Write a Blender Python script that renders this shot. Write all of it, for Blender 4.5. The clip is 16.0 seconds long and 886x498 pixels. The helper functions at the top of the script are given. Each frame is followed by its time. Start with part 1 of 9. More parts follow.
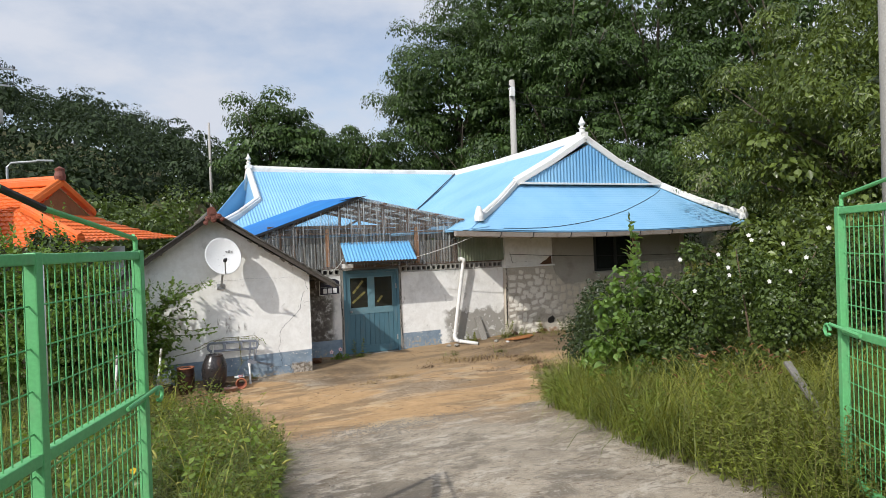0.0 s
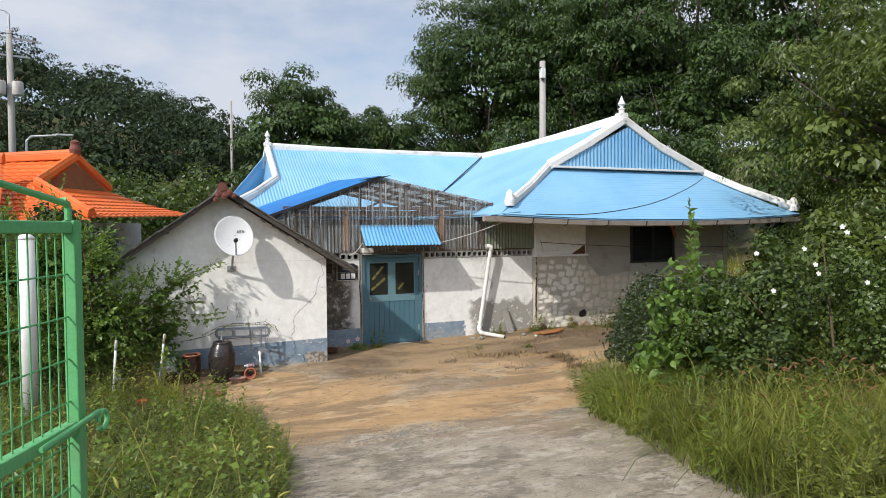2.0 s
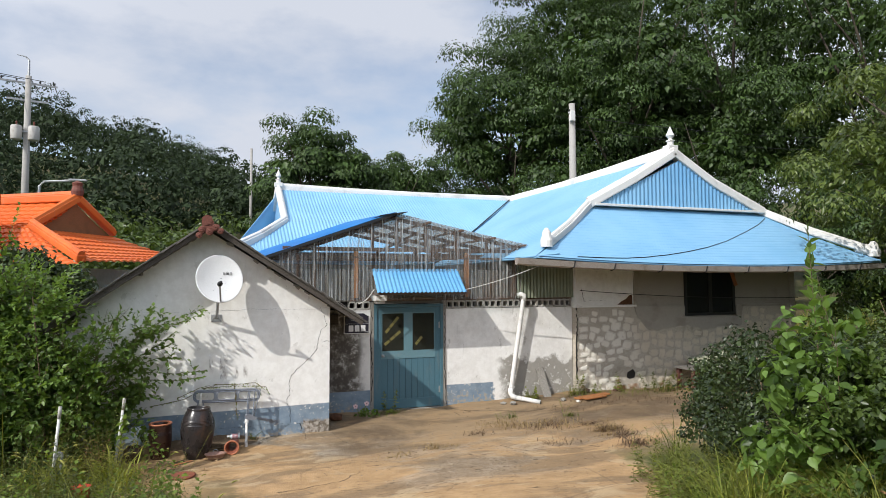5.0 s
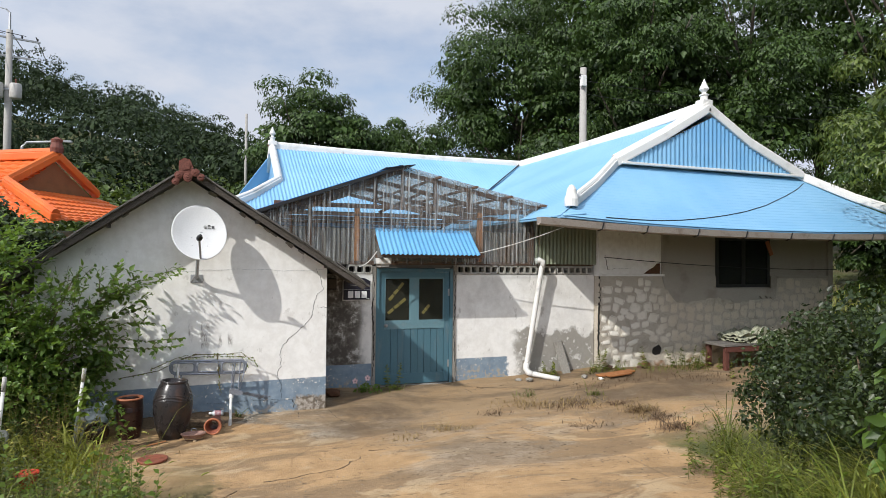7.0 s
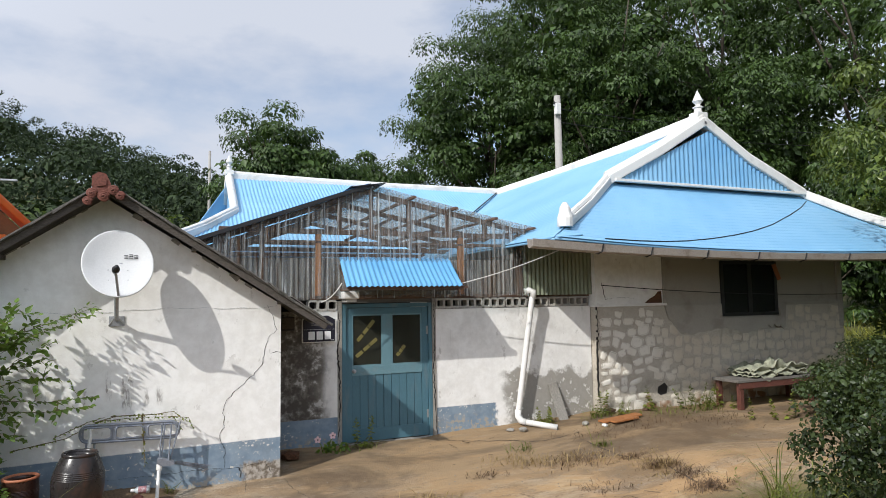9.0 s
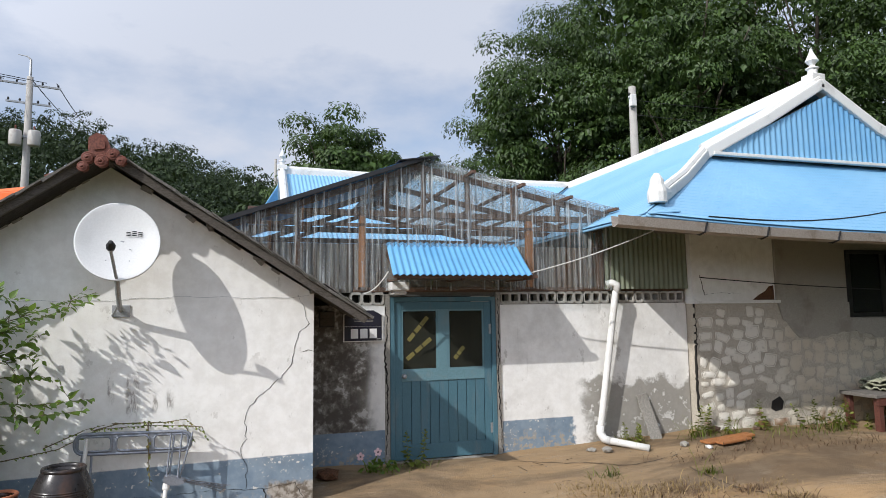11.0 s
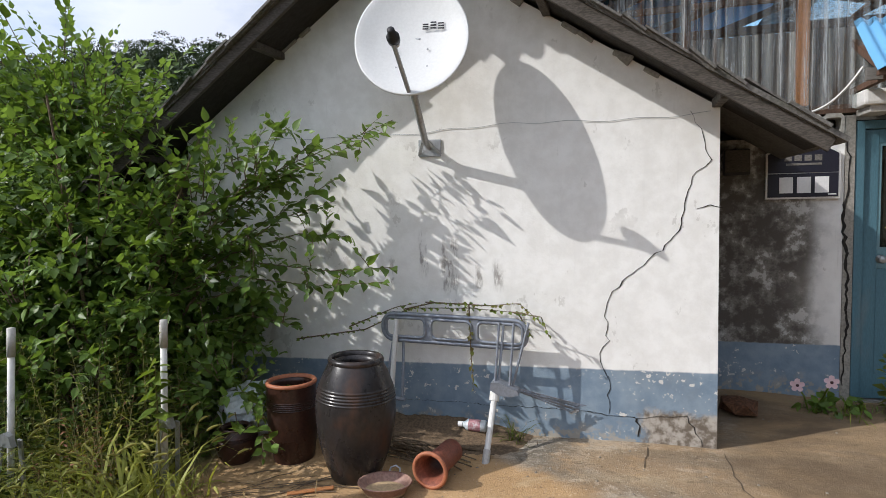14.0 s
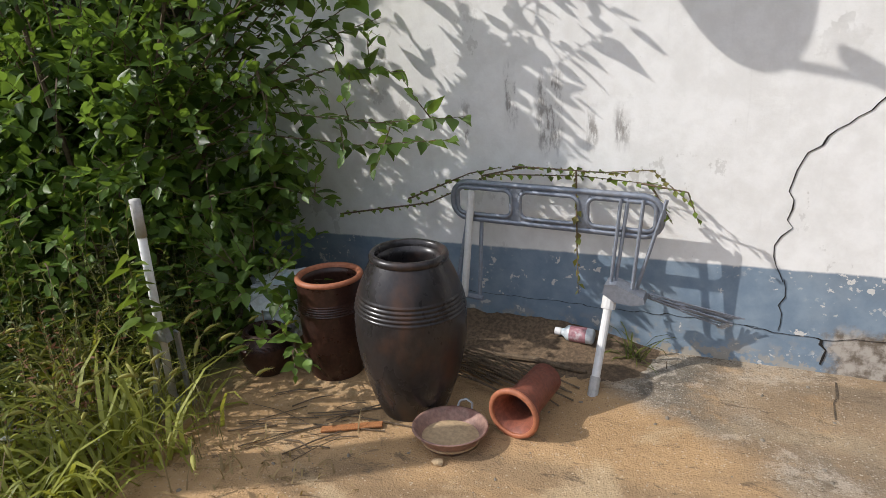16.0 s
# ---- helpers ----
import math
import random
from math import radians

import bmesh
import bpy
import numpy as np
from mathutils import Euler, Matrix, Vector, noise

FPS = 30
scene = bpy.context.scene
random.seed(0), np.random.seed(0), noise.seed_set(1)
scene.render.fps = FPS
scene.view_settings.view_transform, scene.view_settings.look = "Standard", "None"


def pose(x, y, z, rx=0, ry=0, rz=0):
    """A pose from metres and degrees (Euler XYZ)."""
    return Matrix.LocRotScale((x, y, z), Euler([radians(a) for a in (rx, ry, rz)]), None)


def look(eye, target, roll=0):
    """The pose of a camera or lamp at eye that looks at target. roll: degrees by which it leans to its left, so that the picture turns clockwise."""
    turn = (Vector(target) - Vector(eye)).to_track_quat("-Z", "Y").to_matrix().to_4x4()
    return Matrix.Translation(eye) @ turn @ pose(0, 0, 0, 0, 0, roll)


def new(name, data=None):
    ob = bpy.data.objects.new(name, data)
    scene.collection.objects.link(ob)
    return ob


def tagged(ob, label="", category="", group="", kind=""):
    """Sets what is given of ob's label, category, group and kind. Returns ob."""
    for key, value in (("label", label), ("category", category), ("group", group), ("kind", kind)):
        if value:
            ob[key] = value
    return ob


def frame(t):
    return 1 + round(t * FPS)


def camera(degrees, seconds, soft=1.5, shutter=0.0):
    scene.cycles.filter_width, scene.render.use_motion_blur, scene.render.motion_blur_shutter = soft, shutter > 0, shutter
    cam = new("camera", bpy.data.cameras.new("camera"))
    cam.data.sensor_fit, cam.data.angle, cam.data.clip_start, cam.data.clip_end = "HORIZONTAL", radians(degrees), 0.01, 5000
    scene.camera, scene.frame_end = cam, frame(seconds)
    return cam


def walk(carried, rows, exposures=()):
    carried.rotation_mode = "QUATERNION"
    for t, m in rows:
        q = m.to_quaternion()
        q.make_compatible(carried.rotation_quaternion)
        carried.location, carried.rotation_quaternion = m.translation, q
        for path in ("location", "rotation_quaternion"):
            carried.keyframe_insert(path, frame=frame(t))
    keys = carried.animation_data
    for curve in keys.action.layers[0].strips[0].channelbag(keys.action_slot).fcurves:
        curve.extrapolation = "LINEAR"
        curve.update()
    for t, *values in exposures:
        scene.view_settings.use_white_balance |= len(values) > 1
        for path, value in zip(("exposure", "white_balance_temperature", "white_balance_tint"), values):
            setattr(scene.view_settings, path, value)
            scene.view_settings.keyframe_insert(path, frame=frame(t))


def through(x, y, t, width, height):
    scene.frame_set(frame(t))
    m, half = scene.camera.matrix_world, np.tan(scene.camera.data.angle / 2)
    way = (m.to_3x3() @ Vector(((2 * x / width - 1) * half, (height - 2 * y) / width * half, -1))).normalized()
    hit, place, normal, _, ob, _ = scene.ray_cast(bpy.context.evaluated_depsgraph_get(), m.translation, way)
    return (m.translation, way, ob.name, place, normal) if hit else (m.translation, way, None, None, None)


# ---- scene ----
cam = camera(70.6, 16.0, soft=0.7)
PATH = [
    (0, (2.178, 0.734, 2.583), (3.001, 2.556, 2.564), -2.0),
    (0.5, (2.181, 0.907, 2.572), (2.966, 2.745, 2.507), -0.8),
    (1, (2.193, 1.121, 2.566), (2.993, 2.952, 2.481), -0.8),
    (1.5, (2.263, 1.362, 2.541), (3.063, 3.193, 2.457), 0.0),
    (2, (2.453, 1.678, 2.554), (3.216, 3.526, 2.493), -0.5),
    (2.5, (2.574, 2.063, 2.564), (3.293, 3.929, 2.532), -0.5),
    (3, (2.748, 2.37, 2.54), (3.464, 4.237, 2.514), -0.6),
    (3.5, (2.916, 2.64, 2.496), (3.604, 4.518, 2.47), 0.5),
    (4, (3.003, 2.918, 2.483), (3.711, 4.789, 2.518), -0.5),
    (6.5, (3.305, 4.333, 2.211), (3.977, 6.212, 2.347), 1.0),
    (7, (3.356, 4.693, 2.168), (4.06, 6.565, 2.203), 0.6),
    (7.5, (3.451, 5.018, 2.162), (4.211, 6.866, 2.248), 1.0),
    (8, (3.591, 5.394, 2.155), (4.341, 7.242, 2.306), 0.8),
    (8.5, (3.683, 5.728, 2.084), (4.452, 7.569, 2.218), 0.8),
    (8.7, (3.728, 5.846, 2.083), (4.52, 7.676, 2.23), -0.5),
    (10.8, (4.339, 7.102, 1.858), (5.088, 8.947, 2.042), -1.4),
    (11, (4.374, 7.269, 1.842), (4.952, 9.173, 2.041), -0.8),
    (11.5, (4.411, 7.636, 1.748), (4.795, 9.598, 1.819), -1.2),
    (12, (4.444, 8.043, 1.704), (4.691, 10.026, 1.761), -1.7),
    (12.5, (4.484, 8.538, 1.651), (4.425, 10.535, 1.748), -0.8),
    (13, (4.464, 8.91, 1.613), (4.319, 10.905, 1.628), -0.8),
    (13.5, (4.468, 9.28, 1.587), (4.185, 11.257, 1.477), -2.4),
    (14, (4.438, 9.713, 1.533), (3.876, 11.627, 1.386), -1.3),
    (14.5, (4.319, 10.029, 1.523), (3.696, 11.912, 1.264), -1.6),
    (15, (4.194, 10.27, 1.524), (3.535, 12.126, 1.176), -3.1),
    (15.5, (4.159, 10.611, 1.454), (3.445, 12.405, 0.933), -3.6),
    (16, (4.107, 10.851, 1.46), (3.285, 12.559, 0.823), -3.0),
]
walk(cam, [(t, look(eye, target, roll)) for t, eye, target, roll in PATH],
     [(0, -0.03, 6700, 10), (8.5, -0.04, 6600, 10), (11.0, -0.07, 6500, 11), (13.5, -0.08, 6500, 11), (15.0, -0.11, 6550, 12), (16.0, -0.06, 6600, 12)])


# ---- world, sun and exposure ----
SUN = Vector((1.06, 0.60, -0.95)).normalized()
world = bpy.data.worlds.new("sky")
scene.world = world
world.use_nodes = True
wn, wl = world.node_tree.nodes, world.node_tree.links
wn.clear()
w_out = wn.new("ShaderNodeOutputWorld")
w_sky = wn.new("ShaderNodeTexSky")
w_sky.sky_type, w_sky.sun_disc = "NISHITA", False
w_sky.sun_elevation = math.asin(-SUN.z)
w_sky.sun_rotation = math.atan2(-SUN.x, -SUN.y)
w_sky.air_density, w_sky.dust_density, w_sky.ozone_density = 1.0, 1.2, 2.0
w_clear = wn.new("ShaderNodeBackground")
w_clear.inputs["Strength"].default_value = 0.165
wl.new(w_sky.outputs[0], w_clear.inputs[0])
w_cloud = wn.new("ShaderNodeBackground")
w_cloud.inputs["Color"].default_value = (0.78, 0.845, 0.98, 1)
w_co = wn.new("ShaderNodeTexCoord")
w_map = wn.new("ShaderNodeMapping")
w_map.inputs["Scale"].default_value = (1.15, 1.15, 2.5)
w_map.inputs["Location"].default_value = (0.62, 0.1, 0.3)
wl.new(w_co.outputs["Generated"], w_map.inputs[0])
# thin cloud grows brighter towards the sun
w_dot = wn.new("ShaderNodeVectorMath")
w_dot.operation = "DOT_PRODUCT"
w_dot.inputs[1].default_value = tuple(-SUN)
wl.new(w_co.outputs["Generated"], w_dot.inputs[0])
w_glare = wn.new("ShaderNodeMapRange")
w_glare.interpolation_type = "SMOOTHSTEP"
for k, v in enumerate((-0.15, 0.9, 0.86, 1.75)):
    w_glare.inputs[k + 1].default_value = v
wl.new(w_dot.outputs["Value"], w_glare.inputs[0])
wl.new(w_glare.outputs[0], w_cloud.inputs["Strength"])
w_noise = wn.new("ShaderNodeTexNoise")
w_noise.inputs["Scale"].default_value, w_noise.inputs["Detail"].default_value = 2.3, 8.0
w_noise.inputs["Roughness"].default_value = 0.56
wl.new(w_map.outputs[0], w_noise.inputs["Vector"])
w_ramp = wn.new("ShaderNodeValToRGB")
w_ramp.color_ramp.elements[0].position, w_ramp.color_ramp.elements[1].position = 0.27, 0.58
wl.new(w_noise.outputs["Fac"], w_ramp.inputs[0])
w_mix = wn.new("ShaderNodeMixShader")
wl.new(w_ramp.outputs[0], w_mix.inputs[0])
wl.new(w_clear.outputs[0], w_mix.inputs[1])
wl.new(w_cloud.outputs[0], w_mix.inputs[2])
wl.new(w_mix.outputs[0], w_out.inputs[0])

sun_data = bpy.data.lights.new("sun", "SUN")
sun_data.energy, sun_data.angle, sun_data.color = 4.0, radians(0.55), (1.0, 0.985, 0.955)
sun_lamp = new("sun", sun_data)
sun_lamp.matrix_world = look((0, 0, 60), Vector((0, 0, 60)) + SUN)

# ---- mesh helpers ----
RNG = np.random.default_rng(7)
AT = {}


def thing(name, label, category, loc=(0, 0, 0), group="", kind=""):
    ob = new(name)
    ob.empty_display_size = 0.1
    ob.location = loc
    AT[ob.name] = Matrix.Translation(loc)
    return tagged(ob, label, category, group, kind)


def hang(ob, parent):
    ob.parent = parent
    ob.matrix_parent_inverse = AT.get(parent.name, Matrix.Identity(4)).inverted()
    return ob


def link(name, me, material, parent=None, label="", smooth=False):
    if material is not None:
        me.materials.append(material)
    if smooth:
        me.polygons.foreach_set("use_smooth", [True] * len(me.polygons))
    ob = new(name, me)
    if parent is not None:
        hang(ob, parent)
    return tagged(ob, label)


def part(name, bm, material, parent=None, label="", smooth=False):
    me = bpy.data.meshes.new(name)
    bmesh.ops.recalc_face_normals(bm, faces=bm.faces)
    bm.to_mesh(me)
    bm.free()
    return link(name, me, material, parent, label, smooth)


def solid(name, bm, material, label, category, group="", kind="", smooth=False):
    return tagged(part(name, bm, material, None, "", smooth), label, category, group, kind)


def box(x0, x1, y0, y1, z0, z1, bm=None, bevel=0.0):
    own = bmesh.new()
    vs = [own.verts.new((x, y, z)) for z in (z0, z1) for y in (y0, y1) for x in (x0, x1)]
    for f in ((0, 2, 3, 1), (4, 5, 7, 6), (0, 1, 5, 4), (2, 6, 7, 3), (0, 4, 6, 2), (1, 3, 7, 5)):
        own.faces.new([vs[i] for i in f])
    if bevel:
        bmesh.ops.bevel(own, geom=own.edges[:], offset=bevel, segments=2, affect="EDGES", profile=0.6)
    return own if bm is None else merge(bm, own)


def merge(bm, own):
    me = bpy.data.meshes.new("temp")
    own.to_mesh(me)
    own.free()
    bm.from_mesh(me)
    bpy.data.meshes.remove(me)
    return bm


def beam(a, b, w, h, bm=None, bevel=0.0, up=(0, 0, 1)):
    """A bar of width w and height h from a to b."""
    a, b = Vector(a), Vector(b)
    d = b - a
    own = box(-w / 2, w / 2, 0, d.length, -h / 2, h / 2, None, bevel)
    y = d.normalized()
    x = y.cross(Vector(up)).normalized()
    z = x.cross(y)
    m = Matrix((x, y, z)).transposed().to_4x4()
    m.translation = a
    own.transform(m)
    return own if bm is None else merge(bm, own)


def tube(pts, r, n=8, bm=None, caps=True):
    """A round rod along pts; r is a radius or one for each point."""
    own = bmesh.new()
    pts = [Vector(p) for p in pts]
    rs = r if isinstance(r, (list, tuple)) else [r] * len(pts)
    rings, x = [], None
    for i, p in enumerate(pts):
        d = (pts[min(i + 1, len(pts) - 1)] - pts[max(i - 1, 0)]).normalized()
        if x is None:
            x = d.orthogonal().normalized()
        x = (x - d * x.dot(d)).normalized()
        y = d.cross(x)
        rings.append([own.verts.new(p + rs[i] * (math.cos(2 * math.pi * k / n) * x + math.sin(2 * math.pi * k / n) * y)) for k in range(n)])
    for r0, r1 in zip(rings, rings[1:]):
        for k in range(n):
            own.faces.new((r0[k], r0[(k + 1) % n], r1[(k + 1) % n], r1[k]))
    if caps:
        own.faces.new(rings[0][::-1])
        own.faces.new(rings[-1])
    return own if bm is None else merge(bm, own)


def lathe(profile, n=32, m=None, bm=None, caps=True):
    """Turns (radius, height) pairs round z and sets the result at m."""
    own = bmesh.new()
    rings = []
    caps = caps and profile[0] != profile[-1]
    for r, z in profile:
        rings.append([own.verts.new((r * math.cos(2 * math.pi * k / n), r * math.sin(2 * math.pi * k / n), z)) for k in range(n)])
    for r0, r1 in zip(rings, rings[1:]):
        for k in range(n):
            own.faces.new((r0[k], r0[(k + 1) % n], r1[(k + 1) % n], r1[k]))
    if profile[0][0] > 1e-4 and caps:
        own.faces.new(rings[0][::-1])
    if profile[-1][0] > 1e-4 and caps:
        own.faces.new(rings[-1])
    bmesh.ops.remove_doubles(own, verts=own.verts[:], dist=1e-5)
    if m is not None:
        own.transform(m)
    return own if bm is None else merge(bm, own)


def prism(outline, y0, y1, bm=None):
    """A plate with an outline in x and z, from y0 to y1."""
    own = bmesh.new()
    a = [own.verts.new((x, y0, z)) for x, z in outline]
    b = [own.verts.new((x, y1, z)) for x, z in outline]
    own.faces.new(a)
    own.faces.new(b[::-1])
    for i in range(len(a)):
        j = (i + 1) % len(a)
        own.faces.new((a[i], b[i], b[j], a[j]))
    return own if bm is None else merge(bm, own)


def slab(quad, thick, bm=None):
    """A flat plate under the corners of quad."""
    own = bmesh.new()
    q = [Vector(p) for p in quad]
    n = (q[1] - q[0]).cross(q[2] - q[0]).normalized()
    if n.z < 0:
        n = -n
    a = [own.verts.new(p) for p in q]
    b = [own.verts.new(p - n * thick) for p in q]
    own.faces.new(a)
    own.faces.new(b[::-1])
    for i in range(len(a)):
        j = (i + 1) % len(a)
        own.faces.new((a[i], b[i], b[j], a[j]))
    return own if bm is None else merge(bm, own)


def waves(origin, across, down, pitch=0.076, amp=0.009, rows=2, inside=None, sag=0.0, thick=0.004, jag=0.0):
    """A corrugated sheet: waves along across, straight along down. inside(u, v) gives the v range at u as a pair."""
    o, a, d = Vector(origin), Vector(across), Vector(down)
    n = a.cross(d).normalized()
    cols = max(8, int(a.length / pitch * 6))
    vs, fs = [], []
    for side in (0, 1):
        for i in range(cols + 1):
            u = i / cols
            v0, v1 = inside(u) if inside else (0.0, 1.0)
            off = amp * math.cos(2 * math.pi * u * a.length / pitch) - side * thick
            if jag:
                v1 += jag * math.sin(int(u * a.length / pitch / 9) * 12.9)
            for j in range(rows + 1):
                v = v0 + (v1 - v0) * j / rows
                vs.append(o + a * u + d * v + n * off + Vector((0, 0, -sag * 4 * v * (1 - v))))
    w = rows + 1
    for i in range(cols):
        for j in range(rows):
            k = i * w + j
            fs.append((k, k + 1, k + w + 1, k + w))
            k += (cols + 1) * w
            fs.append((k, k + w, k + w + 1, k + 1))
    me = bpy.data.meshes.new("sheet")
    me.from_pydata(vs, [], fs)
    return me


# ---- scattering of leaves and blades ----
_w = ((0.14, 0.21, 0.03), (0.36, 0.33, 0.06), (0.60, 0.27, 0.05), (0.84, 0.13, 0.02))
LEAF = (np.array([(0, 0, 0)] + [p for y, w, z in _w for p in ((-w, y, z - 0.12 * y * y), (0, y, -0.03 - 0.12 * y * y), (w, y, z - 0.12 * y * y))] + [(0, 1.08, -0.16)], float),
        [(0, 2, 1), (0, 3, 2)] + [f for i in (1, 4, 7) for f in ((i, i + 1, i + 4, i + 3), (i + 1, i + 2, i + 5, i + 4))] + [(10, 11, 13), (11, 12, 13)])
SLIM = (np.array([(0, 0, 0), (-0.16, 0.45, 0.05), (0, 1.0, -0.12), (0.16, 0.45, 0.05)], float), [(0, 2, 1), (0, 3, 2)])
WIDE = (np.array([(0, 0, 0), (-0.36, 0.45, 0.08), (0, 1.0, -0.14), (0.36, 0.45, 0.08)], float), [(0, 2, 1), (0, 3, 2)])
BLADE = (np.array([(-0.5, 0, 0), (0.5, 0, 0), (-0.42, 0.06, 0.45), (0.42, 0.06, 0.45), (-0.25, 0.26, 0.82), (0.25, 0.26, 0.82), (0, 0.55, 1.0)], float),
         [(0, 1, 3, 2), (2, 3, 5, 4), (4, 5, 6)])


ARCH = (np.array([(-0.5, 0, 0), (0.5, 0, 0), (-0.46, 0.10, 0.45), (0.46, 0.10, 0.45), (-0.36, 0.34, 0.78), (0.36, 0.34, 0.78), (-0.2, 0.66, 0.92), (0.2, 0.66, 0.92), (0, 1.0, 0.86)], float),
        [(0, 1, 3, 2), (2, 3, 5, 4), (4, 5, 7, 6), (6, 7, 8)])


def frames_for(dirs, spin):
    """Rotations whose y runs along dirs and whose z is up where it can be, turned by spin about y."""
    y = dirs / np.linalg.norm(dirs, axis=1, keepdims=True)
    up = np.tile((0.0, 0.0, 1.0), (len(y), 1))
    up[np.abs(y[:, 2]) > 0.95] = (1.0, 0.0, 0.0)
    x = np.cross(y, up)
    x /= np.linalg.norm(x, axis=1, keepdims=True)
    z = np.cross(x, y)
    c, s = np.cos(spin)[:, None], np.sin(spin)[:, None]
    return np.stack((c * x + s * z, y, c * z - s * x), axis=2)


def scatter(template, places, rots, sizes):
    """One mesh of many copies of a small template."""
    tv, tf = template
    sizes = np.asarray(sizes, float)
    if sizes.ndim == 1:
        sizes = np.repeat(sizes[:, None], 3, axis=1)
    n, k = len(places), len(tv)
    v = np.einsum("nij,nkj->nki", rots, tv[None] * sizes[:, None, :]) + places[:, None, :]
    me = bpy.data.meshes.new("scatter")
    loops = np.concatenate([np.array(f) for f in tf])
    lens = np.array([len(f) for f in tf])
    all_loops = (loops[None] + (np.arange(n) * k)[:, None]).ravel()
    all_lens = np.tile(lens, n)
    starts = np.concatenate(([0], np.cumsum(all_lens)[:-1]))
    me.vertices.add(n * k)
    me.vertices.foreach_set("co", v.ravel())
    me.loops.add(len(all_loops))
    me.loops.foreach_set("vertex_index", all_loops.astype(np.int32))
    me.polygons.add(len(all_lens))
    me.polygons.foreach_set("loop_start", starts.astype(np.int32))
    me.update(calc_edges=True)
    me.polygons.foreach_set("use_smooth", np.ones(len(all_lens), bool))
    return me


def unit(n):
    d = RNG.normal(size=(n, 3))
    return d / np.linalg.norm(d, axis=1, keepdims=True)


def foliage(clumps, per, leaf, template=WIDE, droop=0.35, shell=0.55, flat=0.8, loose=0.75):
    """Leaves round clump centres (x, y, z, radius): dense at the outside of each clump, hanging a little."""
    c = np.repeat(np.asarray(clumps, float), per, axis=0)
    n = len(c)
    d = unit(n)
    d[:, 2] *= flat
    r = c[:, 3] * (shell + (1 - shell) * RNG.random(n)) * (0.75 + 0.5 * RNG.random(n))
    p = c[:, :3] + d * r[:, None]
    face = d + loose * unit(n)
    face[:, 2] += 0.45
    face /= np.linalg.norm(face, axis=1, keepdims=True)
    tip = unit(n) + 0.5 * d
    tip[:, 2] -= droop
    tip -= face * np.sum(tip * face, axis=1, keepdims=True)
    tip /= np.linalg.norm(tip, axis=1, keepdims=True) + 1e-9
    rot = np.stack((np.cross(tip, face), tip, face), axis=2)
    return scatter(template, p, rot, leaf * (0.5 + 0.9 * RNG.random(n)))


def crown(centre, radii, count, size, floor=-0.75):
    """Clump centres on an uneven ellipsoid."""
    d = unit(count)
    d[:, 2] = np.maximum(d[:, 2], floor)
    k = 0.55 + 0.5 * RNG.random(count)
    bump = 1 + 0.22 * np.sin(3.1 * d[:, 0] + 5 * d[:, 2]) * np.cos(4.3 * d[:, 1])
    p = np.asarray(centre) + d * np.asarray(radii) * np.minimum(k * bump, 1.08)[:, None]
    return np.column_stack((p, size * (0.6 + 0.8 * RNG.random(count))))


def sow(spots, height, width, lean=0.35, template=BLADE):
    """Blades of grass at ground places."""
    n = len(spots)
    turn = RNG.random(n) * 2 * math.pi
    tip = np.abs(RNG.normal(0, lean, n))
    c, s, ct, st = np.cos(turn), np.sin(turn), np.cos(tip), np.sin(tip)
    z0 = np.zeros(n)
    rz = np.stack((np.stack((c, -s, z0), 1), np.stack((s, c, z0), 1), np.stack((z0, z0, z0 + 1), 1)), 1)
    rx = np.stack((np.stack((z0 + 1, z0, z0), 1), np.stack((z0, ct, st), 1), np.stack((z0, -st, ct), 1)), 1)
    cell = np.sin(np.floor(spots[:, 0] / 0.33) * 12.99 + np.floor(spots[:, 1] / 0.33) * 78.23) * 43758.5
    h = height * (0.45 + 0.8 * RNG.random(n)) * (0.45 + 1.1 * (cell - np.floor(cell)) ** 1.5)
    return scatter(template, spots, rz @ rx, np.column_stack((width * (0.7 + 0.6 * RNG.random(n)), h * 0.8, h)))


# ---- lie of the land ----
LIE_Y = (-400, -3, 0.7, 2.9, 4.3, 5.7, 7.3, 8.5, 9.7, 11, 13, 14.4, 18, 27, 45, 110, 130, 600)
LIE_Z = (1.6, 1.25, 1.13, 1.03, 0.79, 0.62, 0.38, 0.21, 0.08, 0.03, 0.02, 0.09, 0.3, 0.6, 2.5, 17.0, 18.0, 18.0)


